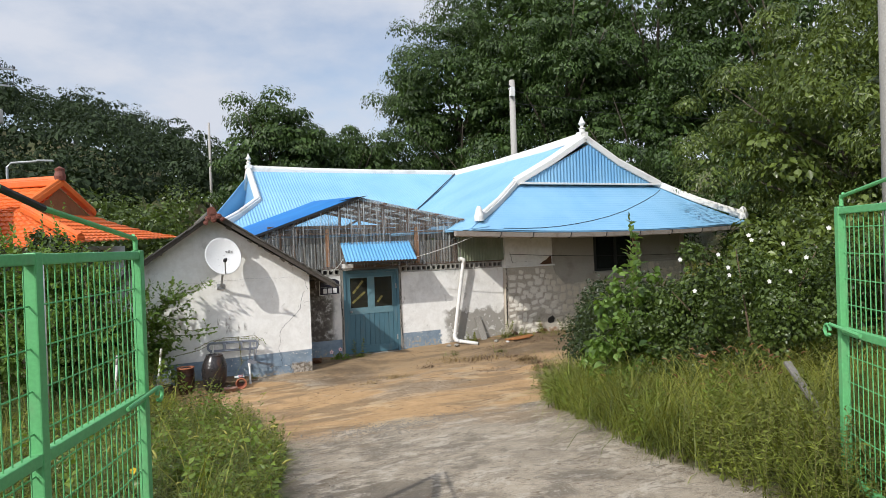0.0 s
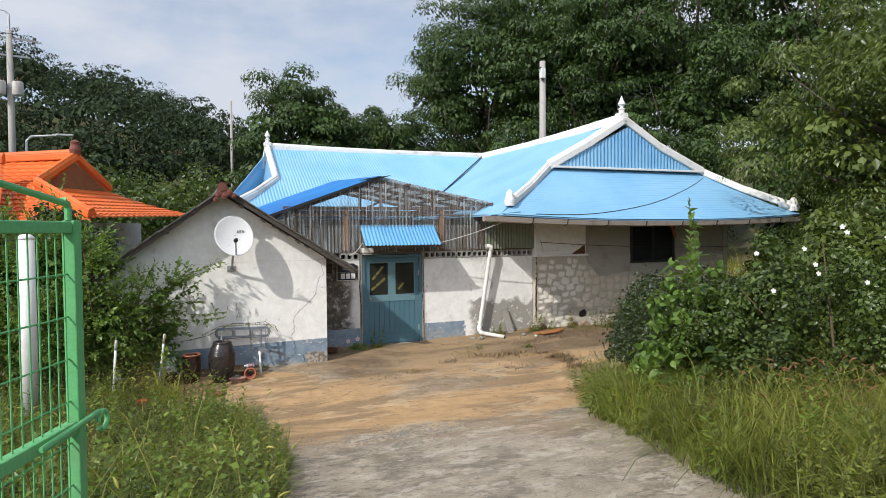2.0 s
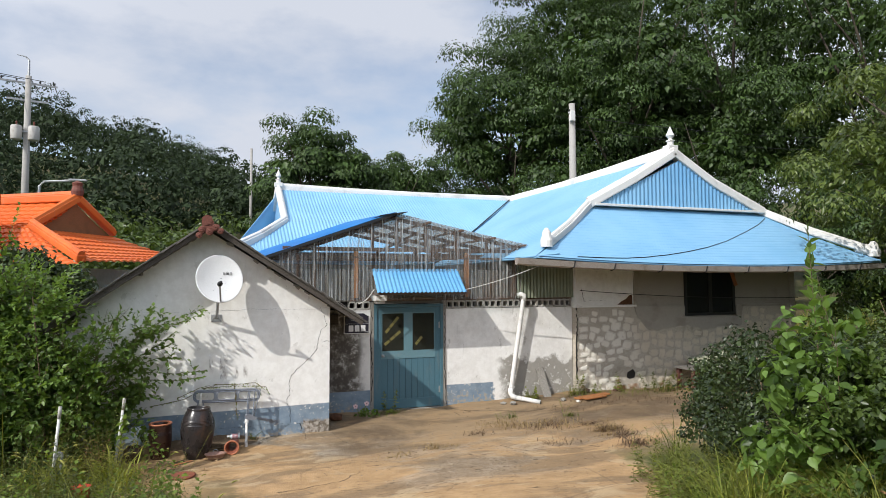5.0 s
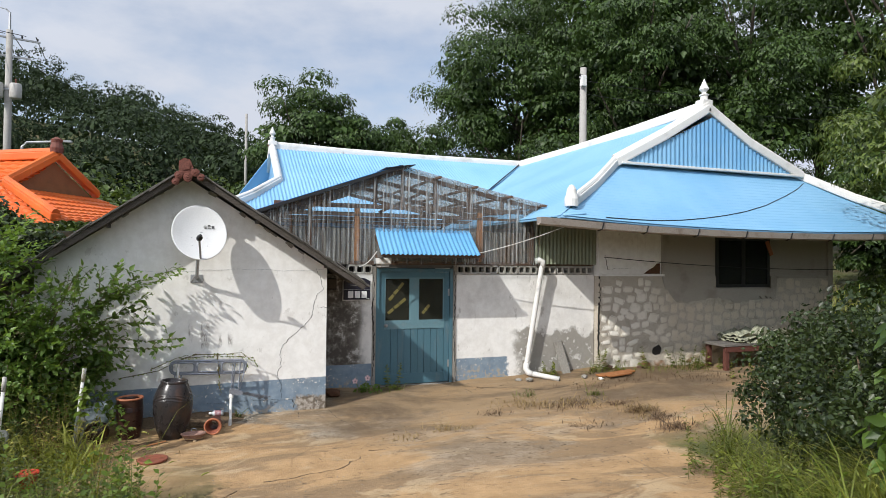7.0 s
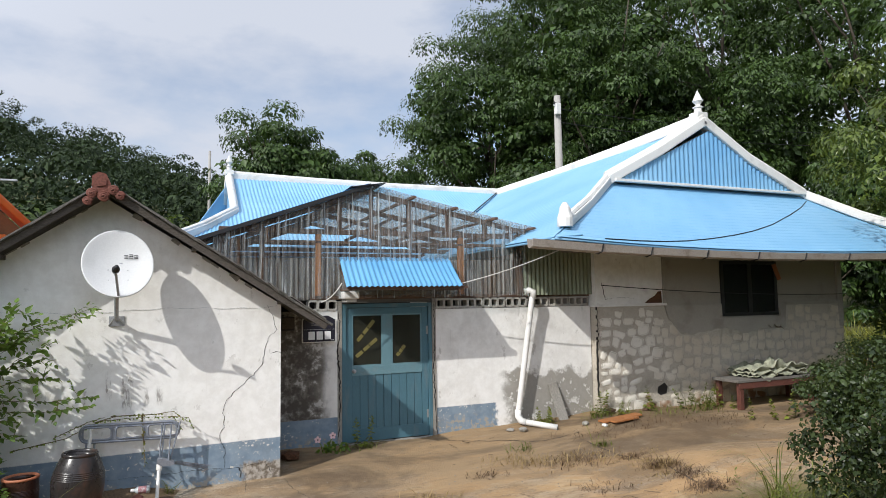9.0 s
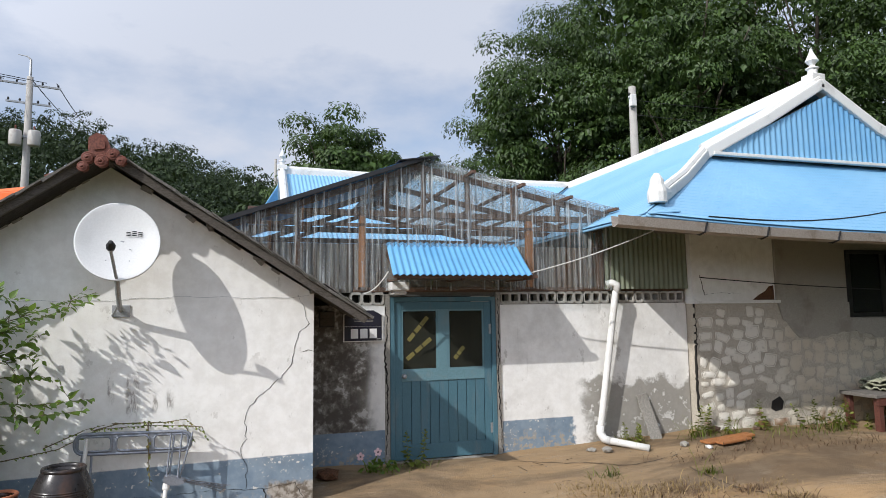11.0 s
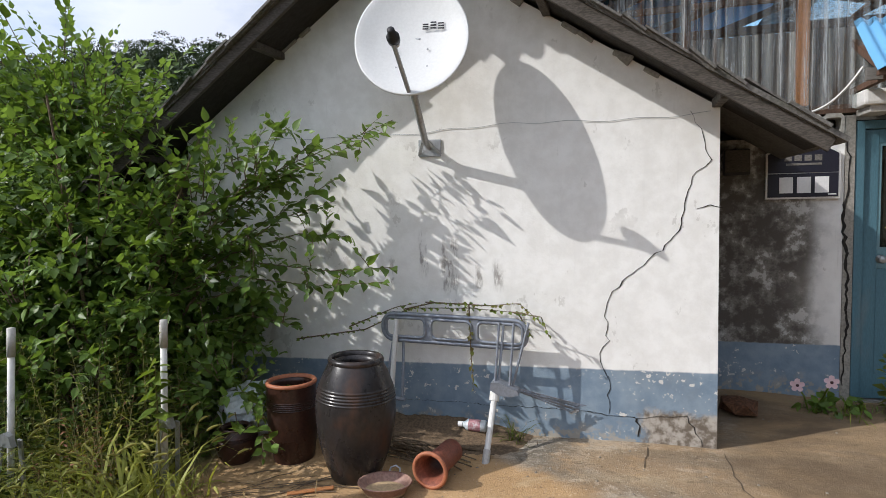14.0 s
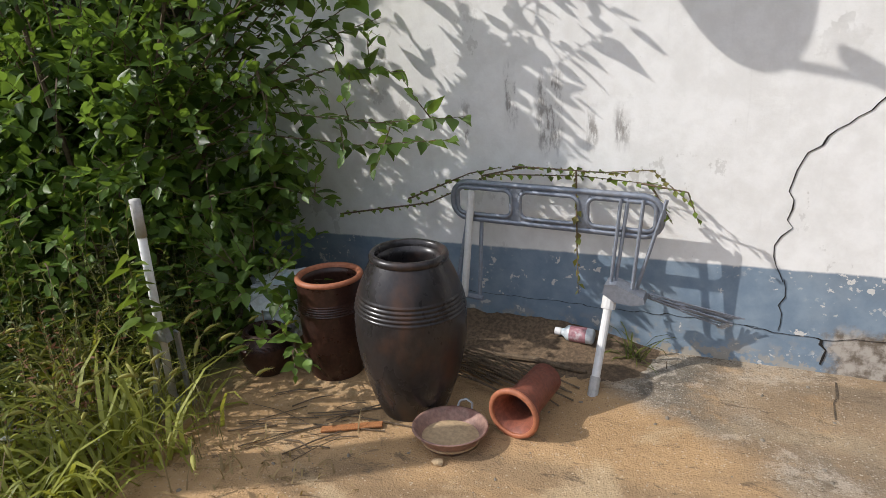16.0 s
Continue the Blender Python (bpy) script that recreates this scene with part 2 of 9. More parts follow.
def lie(x, y):
    """The ground's height."""
    x, y = np.asarray(x, float), np.asarray(y, float)
    z = sum(np.interp(y + k, LIE_Y, LIE_Z) for k in (-0.6, -0.3, 0.0, 0.3, 0.6)) / 5
    z = z + 0.10 * np.clip((x - 7) / 3, 0, 1) * np.clip((y - 9) / 3, 0, 1) * (y < 40)
    z = z + 0.16 * np.clip((x - 5.6) / 2.2, 0, 1) * np.clip((9 - y) / 3, 0, 1) + 0.10 * np.clip((2.4 - x) / 1.5, 0, 1) * np.clip((10 - y) / 3, 0, 1)
    z = z + 0.12 * np.maximum(0, x - 22) * np.clip((y + 10) / 30, 0, 1) * (x < 120) + 11.8 * (x >= 120)
    z = z + (4.0 * np.clip((8 - x) / 16, 0, 1) + 0.17 * np.clip(-10 - x, 0, 18) + 2.4 * np.exp(-((x - 0.5) / 6.0) ** 2)) * np.clip((y - 45) / 45, 0, 1)
    z = z - 7.0 * np.clip((x + 12) / 26, 0, 1) * np.clip((y - 45) / 60, 0, 1)
    return z + 0.018 * np.sin(1.7 * x + 0.6 * y) * np.sin(1.3 * y - 0.4 * x) + 0.008 * np.sin(5.1 * x) * np.cos(4.3 * y)


def gz(x, y):
    return float(lie(x, y))

# ---- materials ----
class Nodes:
    """A short way to write node materials."""

    def __init__(self, name):
        self.m = bpy.data.materials.new(name)
        self.m.use_nodes = True
        self.n, self.l = self.m.node_tree.nodes, self.m.node_tree.links
        self.n.clear()
        self.out = self.n.new("ShaderNodeOutputMaterial")
        self.b = self.n.new("ShaderNodeBsdfPrincipled")
        self.l.new(self.b.outputs[0], self.out.inputs[0])
        self.co = self.n.new("ShaderNodeTexCoord").outputs["Object"]

    def put(self, value, socket):
        if isinstance(value, bpy.types.NodeSocket):
            self.l.new(value, socket)
        elif isinstance(value, tuple) and len(value) == 3 and socket.type == "RGBA":
            socket.default_value = (*value, 1)
        else:
            socket.default_value = value

    def noise(self, scale, detail=4.0, rough=0.55, stretch=(1, 1, 1), vec=None, distort=0.0):
        mp = self.n.new("ShaderNodeMapping")
        mp.inputs["Scale"].default_value = stretch
        self.l.new(vec or self.co, mp.inputs[0])
        t = self.n.new("ShaderNodeTexNoise")
        t.inputs["Scale"].default_value, t.inputs["Detail"].default_value = scale, detail
        t.inputs["Roughness"].default_value, t.inputs["Distortion"].default_value = rough, distort
        self.l.new(mp.outputs[0], t.inputs["Vector"])
        return t.outputs["Fac"]

    def ramp(self, fac, a, b, ca=0.0, cb=1.0):
        t = self.n.new("ShaderNodeMapRange")
        for k, v in enumerate((fac, a, b, ca, cb)):
            self.put(v, t.inputs[k])
        t.interpolation_type = "SMOOTHSTEP"
        return t.outputs[0]

    def mix(self, fac, a, b):
        t = self.n.new("ShaderNodeMix")
        t.data_type = "RGBA"
        self.put(fac, t.inputs[0])
        self.put(a, t.inputs[6])
        self.put(b, t.inputs[7])
        return t.outputs[2]

    def math(self, op, a, b=0.0, c=0.0):
        t = self.n.new("ShaderNodeMath")
        t.operation = op
        for k, v in enumerate((a, b, c)):
            self.put(v, t.inputs[k])
        return t.outputs[0]

    def xyz(self):
        t = self.n.new("ShaderNodeSeparateXYZ")
        self.l.new(self.co, t.inputs[0])
        return t.outputs

    def bump(self, height, strength=0.3, dist=0.01):
        t = self.n.new("ShaderNodeBump")
        t.inputs["Strength"].default_value, t.inputs["Distance"].default_value = strength, dist
        self.put(height, t.inputs["Height"])
        self.l.new(t.outputs[0], self.b.inputs["Normal"])

    def island(self):
        return self.n.new("ShaderNodeNewGeometry").outputs["Random Per Island"]

    def each(self):
        return self.n.new("ShaderNodeObjectInfo").outputs["Random"]

    def done(self, colour, rough=0.7, metal=0.0, spec=0.4):
        self.put(colour, self.b.inputs["Base Color"])
        self.put(rough, self.b.inputs["Roughness"])
        self.put(metal, self.b.inputs["Metallic"])
        self.b.inputs["Specular IOR Level"].default_value = spec
        return self.m


def plain(name, c, rough=0.6, metal=0.0, var=0.25, scale=6.0, bump=0.15, dirt=(0.10, 0.08, 0.06), dirty=0.25, stretch=(1, 1, 1), fine=60.0):
    """A painted or bare surface with two scales of unevenness, worn or dirty in patches."""
    k = Nodes(name)
    n1, n2 = k.noise(scale, 5, 0.6, stretch), k.noise(fine, 3, 0.6, stretch)
    dark = tuple(x * (1 - var) for x in c)
    col = k.mix(k.ramp(n2, 0.35, 0.65), dark, c)
    col = k.mix(k.ramp(n1, 0.52, 0.72, 0.0, dirty), col, dirt)
    k.bump(n2, bump, 0.004)
    return k.done(col, k.ramp(n1, 0.3, 0.7, max(0.05, rough - 0.12), min(1, rough + 0.12)), metal)


def leaf_mat(name, lo, hi, gloss=0.45, through=0.35):
    """Leaves: colour by leaf, some light let through."""
    k = Nodes(name)
    r = k.island()
    big = k.noise(0.9, 2)
    f = k.math("ADD", k.math("MULTIPLY", r, 0.65), k.math("MULTIPLY", k.ramp(big, 0.35, 0.65), 0.35))
    col = k.mix(f, lo, hi)
    k.done(col, gloss, 0.0, 0.35)
    t = k.n.new("ShaderNodeBsdfTranslucent")
    warm = k.mix(0.5, col, (hi[0] * 1.6, hi[1] * 1.5, hi[2] * 0.6))
    k.l.new(warm, t.inputs[0])
    mx = k.n.new("ShaderNodeMixShader")
    mx.inputs[0].default_value = through
    k.l.new(k.b.outputs[0], mx.inputs[1])
    k.l.new(t.outputs[0], mx.inputs[2])
    k.l.new(mx.outputs[0], k.out.inputs[0])
    return k.m


def plaster(name, dado=0.48, grime=0.5, patch=None, streaks=None, base=0.0, foot=None, soot=None, bare=None, slope=0.0):
    """Old white wash on cement with a blue-grey painted foot; patch: x from, x to, height of bare cement; streaks: runs of soot."""
    k = Nodes(name)
    x, y, z = k.xyz()
    n1, n2, n3 = k.noise(1.7, 6, 0.62), k.noise(9, 5, 0.65), k.noise(55, 3)
    white = k.mix(k.ramp(n2, 0.3, 0.7), (0.76, 0.745, 0.71), (0.85, 0.84, 0.81))
    white = k.mix(k.ramp(n1, 0.50, 0.74, 0.0, grime), white, (0.42, 0.40, 0.36))
    drip = k.noise(3.0, 5, 0.6, (9, 9, 0.55))
    white = k.mix(k.ramp(drip, 0.60, 0.76, 0.0, 0.28 * grime + 0.06), white, (0.30, 0.28, 0.25))
    white = k.mix(k.ramp(n3, 0.70, 0.78, 0.0, 0.5), white, (0.5, 0.48, 0.44))
    peel = k.noise(5.5, 7, 0.68, (1, 1, 0.7))
    white = k.mix(k.math("MULTIPLY", k.ramp(peel, 0.615, 0.64), k.ramp(n1, 0.40, 0.62, 0.0, 0.35 + 0.5 * grime)), white, (0.40, 0.375, 0.335))
    edge = k.math("ADD", z, k.math("MULTIPLY", k.math("SUBTRACT", n2, 0.5), 0.014))
    edge = k.math("ADD", edge, k.math("MULTIPLY", k.math("SUBTRACT", x, 3.0), -slope))
    if patch:
        wob = k.math("MULTIPLY", k.math("SUBTRACT", n1, 0.5), 1.1)
        m = k.ramp(k.math("ADD", z, wob), patch[2] - 0.06, patch[2] + 0.05, 1.0, 0.0)
        m = k.math("MULTIPLY", m, k.math("MULTIPLY", k.ramp(k.math("ADD", x, wob), patch[0], patch[0] + 0.2), k.ramp(x, patch[1], patch[1] + 0.1, 1.0, 0.0)))
        m = k.math("MULTIPLY", m, k.ramp(n2, 0.36, 0.44, 0.25, 1.0))
        white = k.mix(m, white, k.mix(n2, (0.24, 0.225, 0.20), (0.40, 0.38, 0.34)))
    if soot:
        m = k.ramp(k.math("ADD", x, k.math("MULTIPLY", n1, 0.9)), soot, soot + 0.5, 1.0, 0.0)
        m = k.math("MULTIPLY", m, k.ramp(n2, 0.38, 0.58, 0.35, 0.95))
        white = k.mix(m, white, (0.085, 0.075, 0.065))
    if streaks:
        # runs of soot: each x, half width, foot and top
        fray = k.noise(26, 5, 0.7, (1.6, 1, 0.45))
        for sx, sw, z0, z1 in streaks:
            off = k.math("ABSOLUTE", k.math("SUBTRACT", k.math("ADD", x, k.math("MULTIPLY", k.math("SUBTRACT", n2, 0.5), 0.07)), sx))
            m = k.math("MULTIPLY", k.ramp(off, sw * 0.45, sw, 1.0, 0.0), k.math("MULTIPLY", k.ramp(k.math("ADD", z, k.math("MULTIPLY", n2, 0.12)), z0 - 0.02, z0 + 0.10), k.ramp(k.math("ADD", z, k.math("MULTIPLY", n2, 0.12)), z1, z1 + 0.12, 1.0, 0.0)))
            white = k.mix(k.math("MULTIPLY", m, k.ramp(fray, 0.44, 0.60, 0.10, 0.75)), white, (0.19, 0.17, 0.15))
    blue = k.mix(k.ramp(n2, 0.3, 0.7), (0.175, 0.238, 0.305), (0.245, 0.312, 0.375))
    blue = k.mix(k.ramp(n1, 0.45, 0.75, 0.0, 0.5), blue, (0.235, 0.24, 0.235))
    chips = k.noise(16, 4, 0.6)
    blue = k.mix(k.ramp(chips, 0.645, 0.66), blue, (0.60, 0.59, 0.56))
    blue = k.mix(k.math("MULTIPLY", k.ramp(k.noise(34, 4, 0.6), 0.62, 0.65), k.ramp(n1, 0.44, 0.58)), blue, (0.58, 0.57, 0.54))
    low = k.ramp(k.math("ADD", z, k.math("MULTIPLY", n1, 0.22)), base + 0.12, base + 0.30, 1.0, 0.0)
    blue = k.mix(k.math("MULTIPLY", low, k.ramp(chips, 0.51, 0.57)), blue, (0.36, 0.33, 0.28))
    col = k.mix(k.ramp(edge, dado - 0.006, dado + 0.006, 1.0, 0.0), white, blue) if not foot else k.mix(k.math("MULTIPLY", k.ramp(edge, dado - 0.006, dado + 0.006, 1.0, 0.0), k.ramp(k.math("ADD", x, k.math("MULTIPLY", n2, 0.5)), foot, foot + 0.1, 1.0, 0.0)), white, blue)
    if bare:
        m = k.math("MULTIPLY", k.ramp(k.math("ADD", x, k.math("MULTIPLY", n2, 0.3)), bare[0], bare[0] + 0.06), k.ramp(k.math("ADD", z, k.math("MULTIPLY", n2, 0.16)), bare[1] - 0.02, bare[1] + 0.03, 1.0, 0.0))
        col = k.mix(m, col, k.mix(k.ramp(chips, 0.40, 0.60), (0.16, 0.13, 0.10), (0.42, 0.38, 0.33)))
    k.bump(k.math("ADD", k.math("MULTIPLY", n2, 0.8), k.math("MULTIPLY", n3, 0.25)), 0.35, 0.012)
    return k.done(col, 0.85, 0.0, 0.25)


def ground_mat():
    """Soil, with a washed sandy yard and a weathered concrete drive in it."""
    k = Nodes("earth_and_concrete")
    x, y, z = k.xyz()
    n1, n2, n3, n4 = k.noise(0.55, 6, 0.6), k.noise(3.2, 6, 0.62), k.noise(28, 4, 0.65), k.noise(150, 2)
    wob = k.math("MULTIPLY", k.math("SUBTRACT", n1, 0.5), 3.2)
    wob2 = k.math("MULTIPLY", k.math("SUBTRACT", n2, 0.5), 0.7)
    sand = k.mix(k.ramp(n2, 0.3, 0.7), (0.345, 0.214, 0.104), (0.47, 0.302, 0.154))
    damp = k.noise(0.85, 7, 0.62, (0.55, 1.35, 1), None, 0.7)
    sand = k.mix(k.ramp(damp, 0.47, 0.57, 0.0, 0.72), sand, k.mix(n2, (0.15, 0.10, 0.058), (0.26, 0.18, 0.105)))
    wash = k.noise(1.5, 6, 0.6, (0.7, 1.2, 1), None, 0.9)
    sand = k.mix(k.ramp(wash, 0.55, 0.64, 0.0, 0.6), sand, (0.50, 0.375, 0.225))
    speck = k.n.new("ShaderNodeTexVoronoi")
    speck.inputs["Scale"].default_value = 105.0
    k.l.new(k.co, speck.inputs["Vector"])
    tone = k.n.new("ShaderNodeSeparateXYZ")
    k.l.new(speck.outputs["Color"], tone.inputs[0])
    grain = k.math("MULTIPLY", k.ramp(speck.outputs["Distance"], 0.25, 0.55, 1.0, 0.0), k.ramp(n3, 0.36, 0.62, 0.15, 1.0))
    sand = k.mix(k.math("MULTIPLY", grain, k.ramp(tone.outputs[0], 0.70, 0.90, 0.0, 0.6)), sand, (0.15, 0.098, 0.058))
    sand = k.mix(k.math("MULTIPLY", grain, k.ramp(tone.outputs[1], 0.86, 0.94, 0.0, 0.6)), sand, (0.60, 0.50, 0.37))
    sand = k.mix(k.ramp(n3, 0.60, 0.72, 0.0, 0.25), sand, (0.20, 0.135, 0.08))
    grey = k.mix(k.ramp(n2, 0.32, 0.68), (0.23, 0.188, 0.137), (0.37, 0.307, 0.228))
    grey = k.mix(k.ramp(n3, 0.58, 0.70, 0.0, 0.55), grey, (0.16, 0.145, 0.125))
    grey = k.mix(k.ramp(n4, 0.58, 0.68, 0.0, 0.7), grey, (0.62, 0.57, 0.50))
    grey = k.mix(k.ramp(n4, 0.30, 0.40, 0.7, 0.0), grey, (0.10, 0.09, 0.075))
    grey = k.mix(k.ramp(n1, 0.50, 0.62, 0.0, 0.75), grey, (0.15, 0.125, 0.095))
    grey = k.mix(k.ramp(k.noise(1.4, 8, 0.74), 0.50, 0.60, 0.0, 0.7), grey, (0.125, 0.105, 0.080))
    grey = k.mix(k.ramp(k.noise(2.6, 9, 0.78, (1, 1.3, 1), None, 0.4), 0.53, 0.58, 0.0, 0.75), grey, (0.44, 0.385, 0.31))
    grey = k.mix(k.ramp(k.noise(7.5, 6, 0.75, (1, 1, 1), None, 0.3), 0.56, 0.62, 0.0, 0.6), grey, (0.105, 0.09, 0.07))
    grey = k.mix(k.math("MULTIPLY", grain, k.ramp(tone.outputs[0], 0.45, 0.75, 0.0, 0.8)), grey, (0.095, 0.082, 0.062))
    grey = k.mix(k.math("MULTIPLY", grain, k.ramp(tone.outputs[1], 0.62, 0.85, 0.0, 0.8)), grey, (0.46, 0.42, 0.345))
    vor = k.n.new("ShaderNodeTexVoronoi")
    vor.feature = "DISTANCE_TO_EDGE"
    vor.inputs["Scale"].default_value = 0.42
    bend = k.n.new("ShaderNodeVectorMath")
    bend.operation = "MULTIPLY_ADD"
    k.l.new(k.n.new("ShaderNodeTexNoise").outputs["Color"], bend.inputs[0])
    bend.inputs[1].default_value = (0.5, 0.5, 0.5)
    k.l.new(k.co, bend.inputs[2])
    k.l.new(bend.outputs[0], vor.inputs["Vector"])
    seam = k.math("MULTIPLY", k.ramp(vor.outputs["Distance"], 0.002, 0.009, 1.0, 0.0), k.ramp(n1, 0.46, 0.60))
    sand = k.mix(k.math("MULTIPLY", seam, 0.3), sand, (0.11, 0.075, 0.045))
    soil = k.mix(k.ramp(n2, 0.3, 0.7), (0.085, 0.06, 0.037), (0.17, 0.12, 0.07))
    soil = k.mix(k.ramp(n1, 0.30, 0.6, 0.2, 0.85), soil, k.mix(n3, (0.045, 0.062, 0.018), (0.10, 0.12, 0.035)))
    yy = k.math("ADD", k.math("ADD", y, wob2), k.math("MULTIPLY", wob, 0.5))
    drive = k.ramp(yy, 8.5, 9.0, 1.0, 0.0)
    rim = k.ramp(y, 12.55, 13.5, 4.50, 3.45)
    off = k.math("SUBTRACT", k.math("ADD", x, k.math("MULTIPLY", wob2, 0.8)), rim)
    apron = k.math("MULTIPLY", k.ramp(off, -0.10, 0.16), k.ramp(k.math("ADD", x, k.math("MULTIPLY", wob2, 0.3)), 5.05, 5.25, 1.0, 0.0))
    apron = k.math("MULTIPLY", apron, k.ramp(k.math("ADD", y, wob2), 11.9, 12.5))
    apron = k.math("MULTIPLY", apron, k.ramp(k.noise(5.0, 8, 0.7), 0.30, 0.46, 0.45, 1.0))
    yard = k.mix(k.math("MAXIMUM", drive, apron), sand, grey)
    dust = k.math("MULTIPLY", k.ramp(n1, 0.46, 0.60), k.ramp(y, 5.5, 9.0))
    yard = k.mix(k.math("MULTIPLY", dust, 0.45), yard, sand)
    worn = k.noise(0.9, 9, 0.68, (0.45, 1.5, 1), None, 0.5)
    slabs = k.math("MULTIPLY", k.ramp(worn, 0.46, 0.54), k.math("MULTIPLY", k.ramp(k.math("ADD", y, wob2), 9.9, 11.0), k.ramp(k.math("ADD", x, wob2), 4.9, 5.6)))
    yard = k.mix(k.math("MULTIPLY", slabs, 0.45), yard, grey)
    trod = k.math("MULTIPLY", k.math("MULTIPLY", k.ramp(k.math("ADD", y, k.math("ADD", wob2, k.math("MULTIPLY", wob, 0.4))), 11.2, 12.8), k.ramp(k.math("ADD", x, wob2), 4.6, 5.8)), k.ramp(k.noise(1.7, 9, 0.7, (0.6, 1.4, 1), None, 0.8), 0.42, 0.56, 0.0, 0.65))
    yard = k.mix(trod, yard, k.mix(n2, (0.185, 0.125, 0.072), (0.25, 0.178, 0.108)))
    fleck = k.noise(11, 8, 0.8, (0.6, 1.3, 1), None, 0.6)
    yard = k.mix(k.math("MULTIPLY", k.ramp(fleck, 0.55, 0.61, 0.0, 0.8), k.ramp(worn, 0.40, 0.55, 0.3, 1.0)), yard, (0.115, 0.080, 0.050))
    mud = k.math("MULTIPLY", k.ramp(k.math("ADD", k.math("ADD", y, wob), wob2), 11.2, 13.2), k.ramp(k.math("ADD", x, wob2), 4.6, 5.2))
    yard = k.mix(k.math("MULTIPLY", mud, k.ramp(n2, 0.32, 0.60, 0.40, 0.90)), yard, k.mix(k.ramp(damp, 0.40, 0.60), (0.30, 0.208, 0.118), (0.135, 0.094, 0.058)))
    left = k.ramp(k.math("ADD", x, wob2), k.ramp(y, 4.5, 8.5, 2.75, 3.35), k.ramp(y, 4.5, 8.5, 2.95, 3.55))
    left2 = k.ramp(k.math("ADD", x, wob2), 1.85, 2.25)
    inn = k.mix(k.ramp(y, 10.2, 12.2), left, left2)
    right = k.ramp(k.math("ADD", x, wob2), k.ramp(y, 3.0, 10.5, 5.5, 8.3), k.ramp(y, 3.0, 10.5, 5.7, 8.6), 1.0, 0.0)
    right = k.math("MAXIMUM", right, k.ramp(y, 10.3, 11.2))
    inn = k.math("MULTIPLY", inn, right)
    inn = k.math("MULTIPLY", inn, k.math("MULTIPLY", k.ramp(y, 15.5, 16.5, 1.0, 0.0), k.ramp(x, 15.5, 17.0, 1.0, 0.0)))
    col = k.mix(inn, soil, yard)
    k.bump(k.math("ADD", k.math("ADD", k.math("MULTIPLY", n3, 1.2), k.math("MULTIPLY", n4, 0.8)), k.math("MULTIPLY", n2, 0.9)), 0.5, 0.013)
    return k.done(col, k.ramp(n2, 0.3, 0.7, 0.78, 0.98), 0.0, 0.25)


def sheet_metal(name, c, fade=(0.3, 0.62, 0.86), rough=0.5, grime=0.25, metal=0.0):
    k = Nodes(name)
    n1, n2, n3 = k.noise(0.8, 5, 0.6), k.noise(7, 5, 0.6), k.noise(2.2, 4, 0.5, (6, 6, 0.7))
    col = k.mix(k.ramp(n1, 0.3, 0.7), c, fade)
    col = k.mix(k.ramp(n2, 0.62, 0.76, 0.0, grime), col, (0.35, 0.36, 0.36))
    col = k.mix(k.ramp(n3, 0.62, 0.78, 0.0, grime), col, (0.22, 0.20, 0.18))
    k.bump(n2, 0.12, 0.01)
    return k.done(col, rough, metal, 0.4)


def clear_sheet(name, tint, veil=0.12):
    """Cloudy corrugated plastic: mostly see-through, with brown streaks of dirt running down and pale streaks painted
    as highlights on the ribs.
    """
    k = Nodes(name)
    n1, n2, n3 = k.noise(1.6, 5, 0.6), k.noise(2.4, 6, 0.7, (11, 11, 0.35)), k.noise(5.0, 4, 0.6, (9, 9, 0.2))
    col = k.mix(k.ramp(n3, 0.50, 0.60), tint, (0.24, 0.15, 0.10))
    k.done(col, 0.22, 0.0, 0.5)
    t = k.n.new("ShaderNodeBsdfTransparent")
    t.inputs[0].default_value = (0.95, 0.97, 0.97, 1)
    mx = k.n.new("ShaderNodeMixShader")
    f = k.math("ADD", k.ramp(n2, 0.50, 0.66, veil * 0.5, veil + 0.38), k.ramp(n1, 0.48, 0.7, 0.0, 0.12))
    k.l.new(f, mx.inputs[0])
    k.l.new(t.outputs[0], mx.inputs[1])
    glow = k.n.new("ShaderNodeBsdfTranslucent")
    k.l.new(col, glow.inputs[0])
    both = k.n.new("ShaderNodeMixShader")
    both.inputs[0].default_value = 0.5
    k.l.new(k.b.outputs[0], both.inputs[1])
    k.l.new(glow.outputs[0], both.inputs[2])
    k.l.new(both.outputs[0], mx.inputs[2])
    k.l.new(mx.outputs[0], k.out.inputs[0])
    return k.m


def smoky_sheet_mat():
    """Old smoke-brown plastic with paler and darker streaks from rib to rib."""
    k = Nodes("smoky_plastic")
    n1, n2 = k.noise(1.1, 5, 0.6), k.noise(2.0, 6, 0.7, (10, 10, 0.25))
    col = k.mix(k.ramp(n2, 0.40, 0.62), (0.045, 0.040, 0.038), (0.24, 0.22, 0.19))
    col = k.mix(k.ramp(n1, 0.50, 0.66, 0.0, 0.7), col, (0.12, 0.065, 0.04))
    return k.done(col, 0.4, 0.0, 0.5)


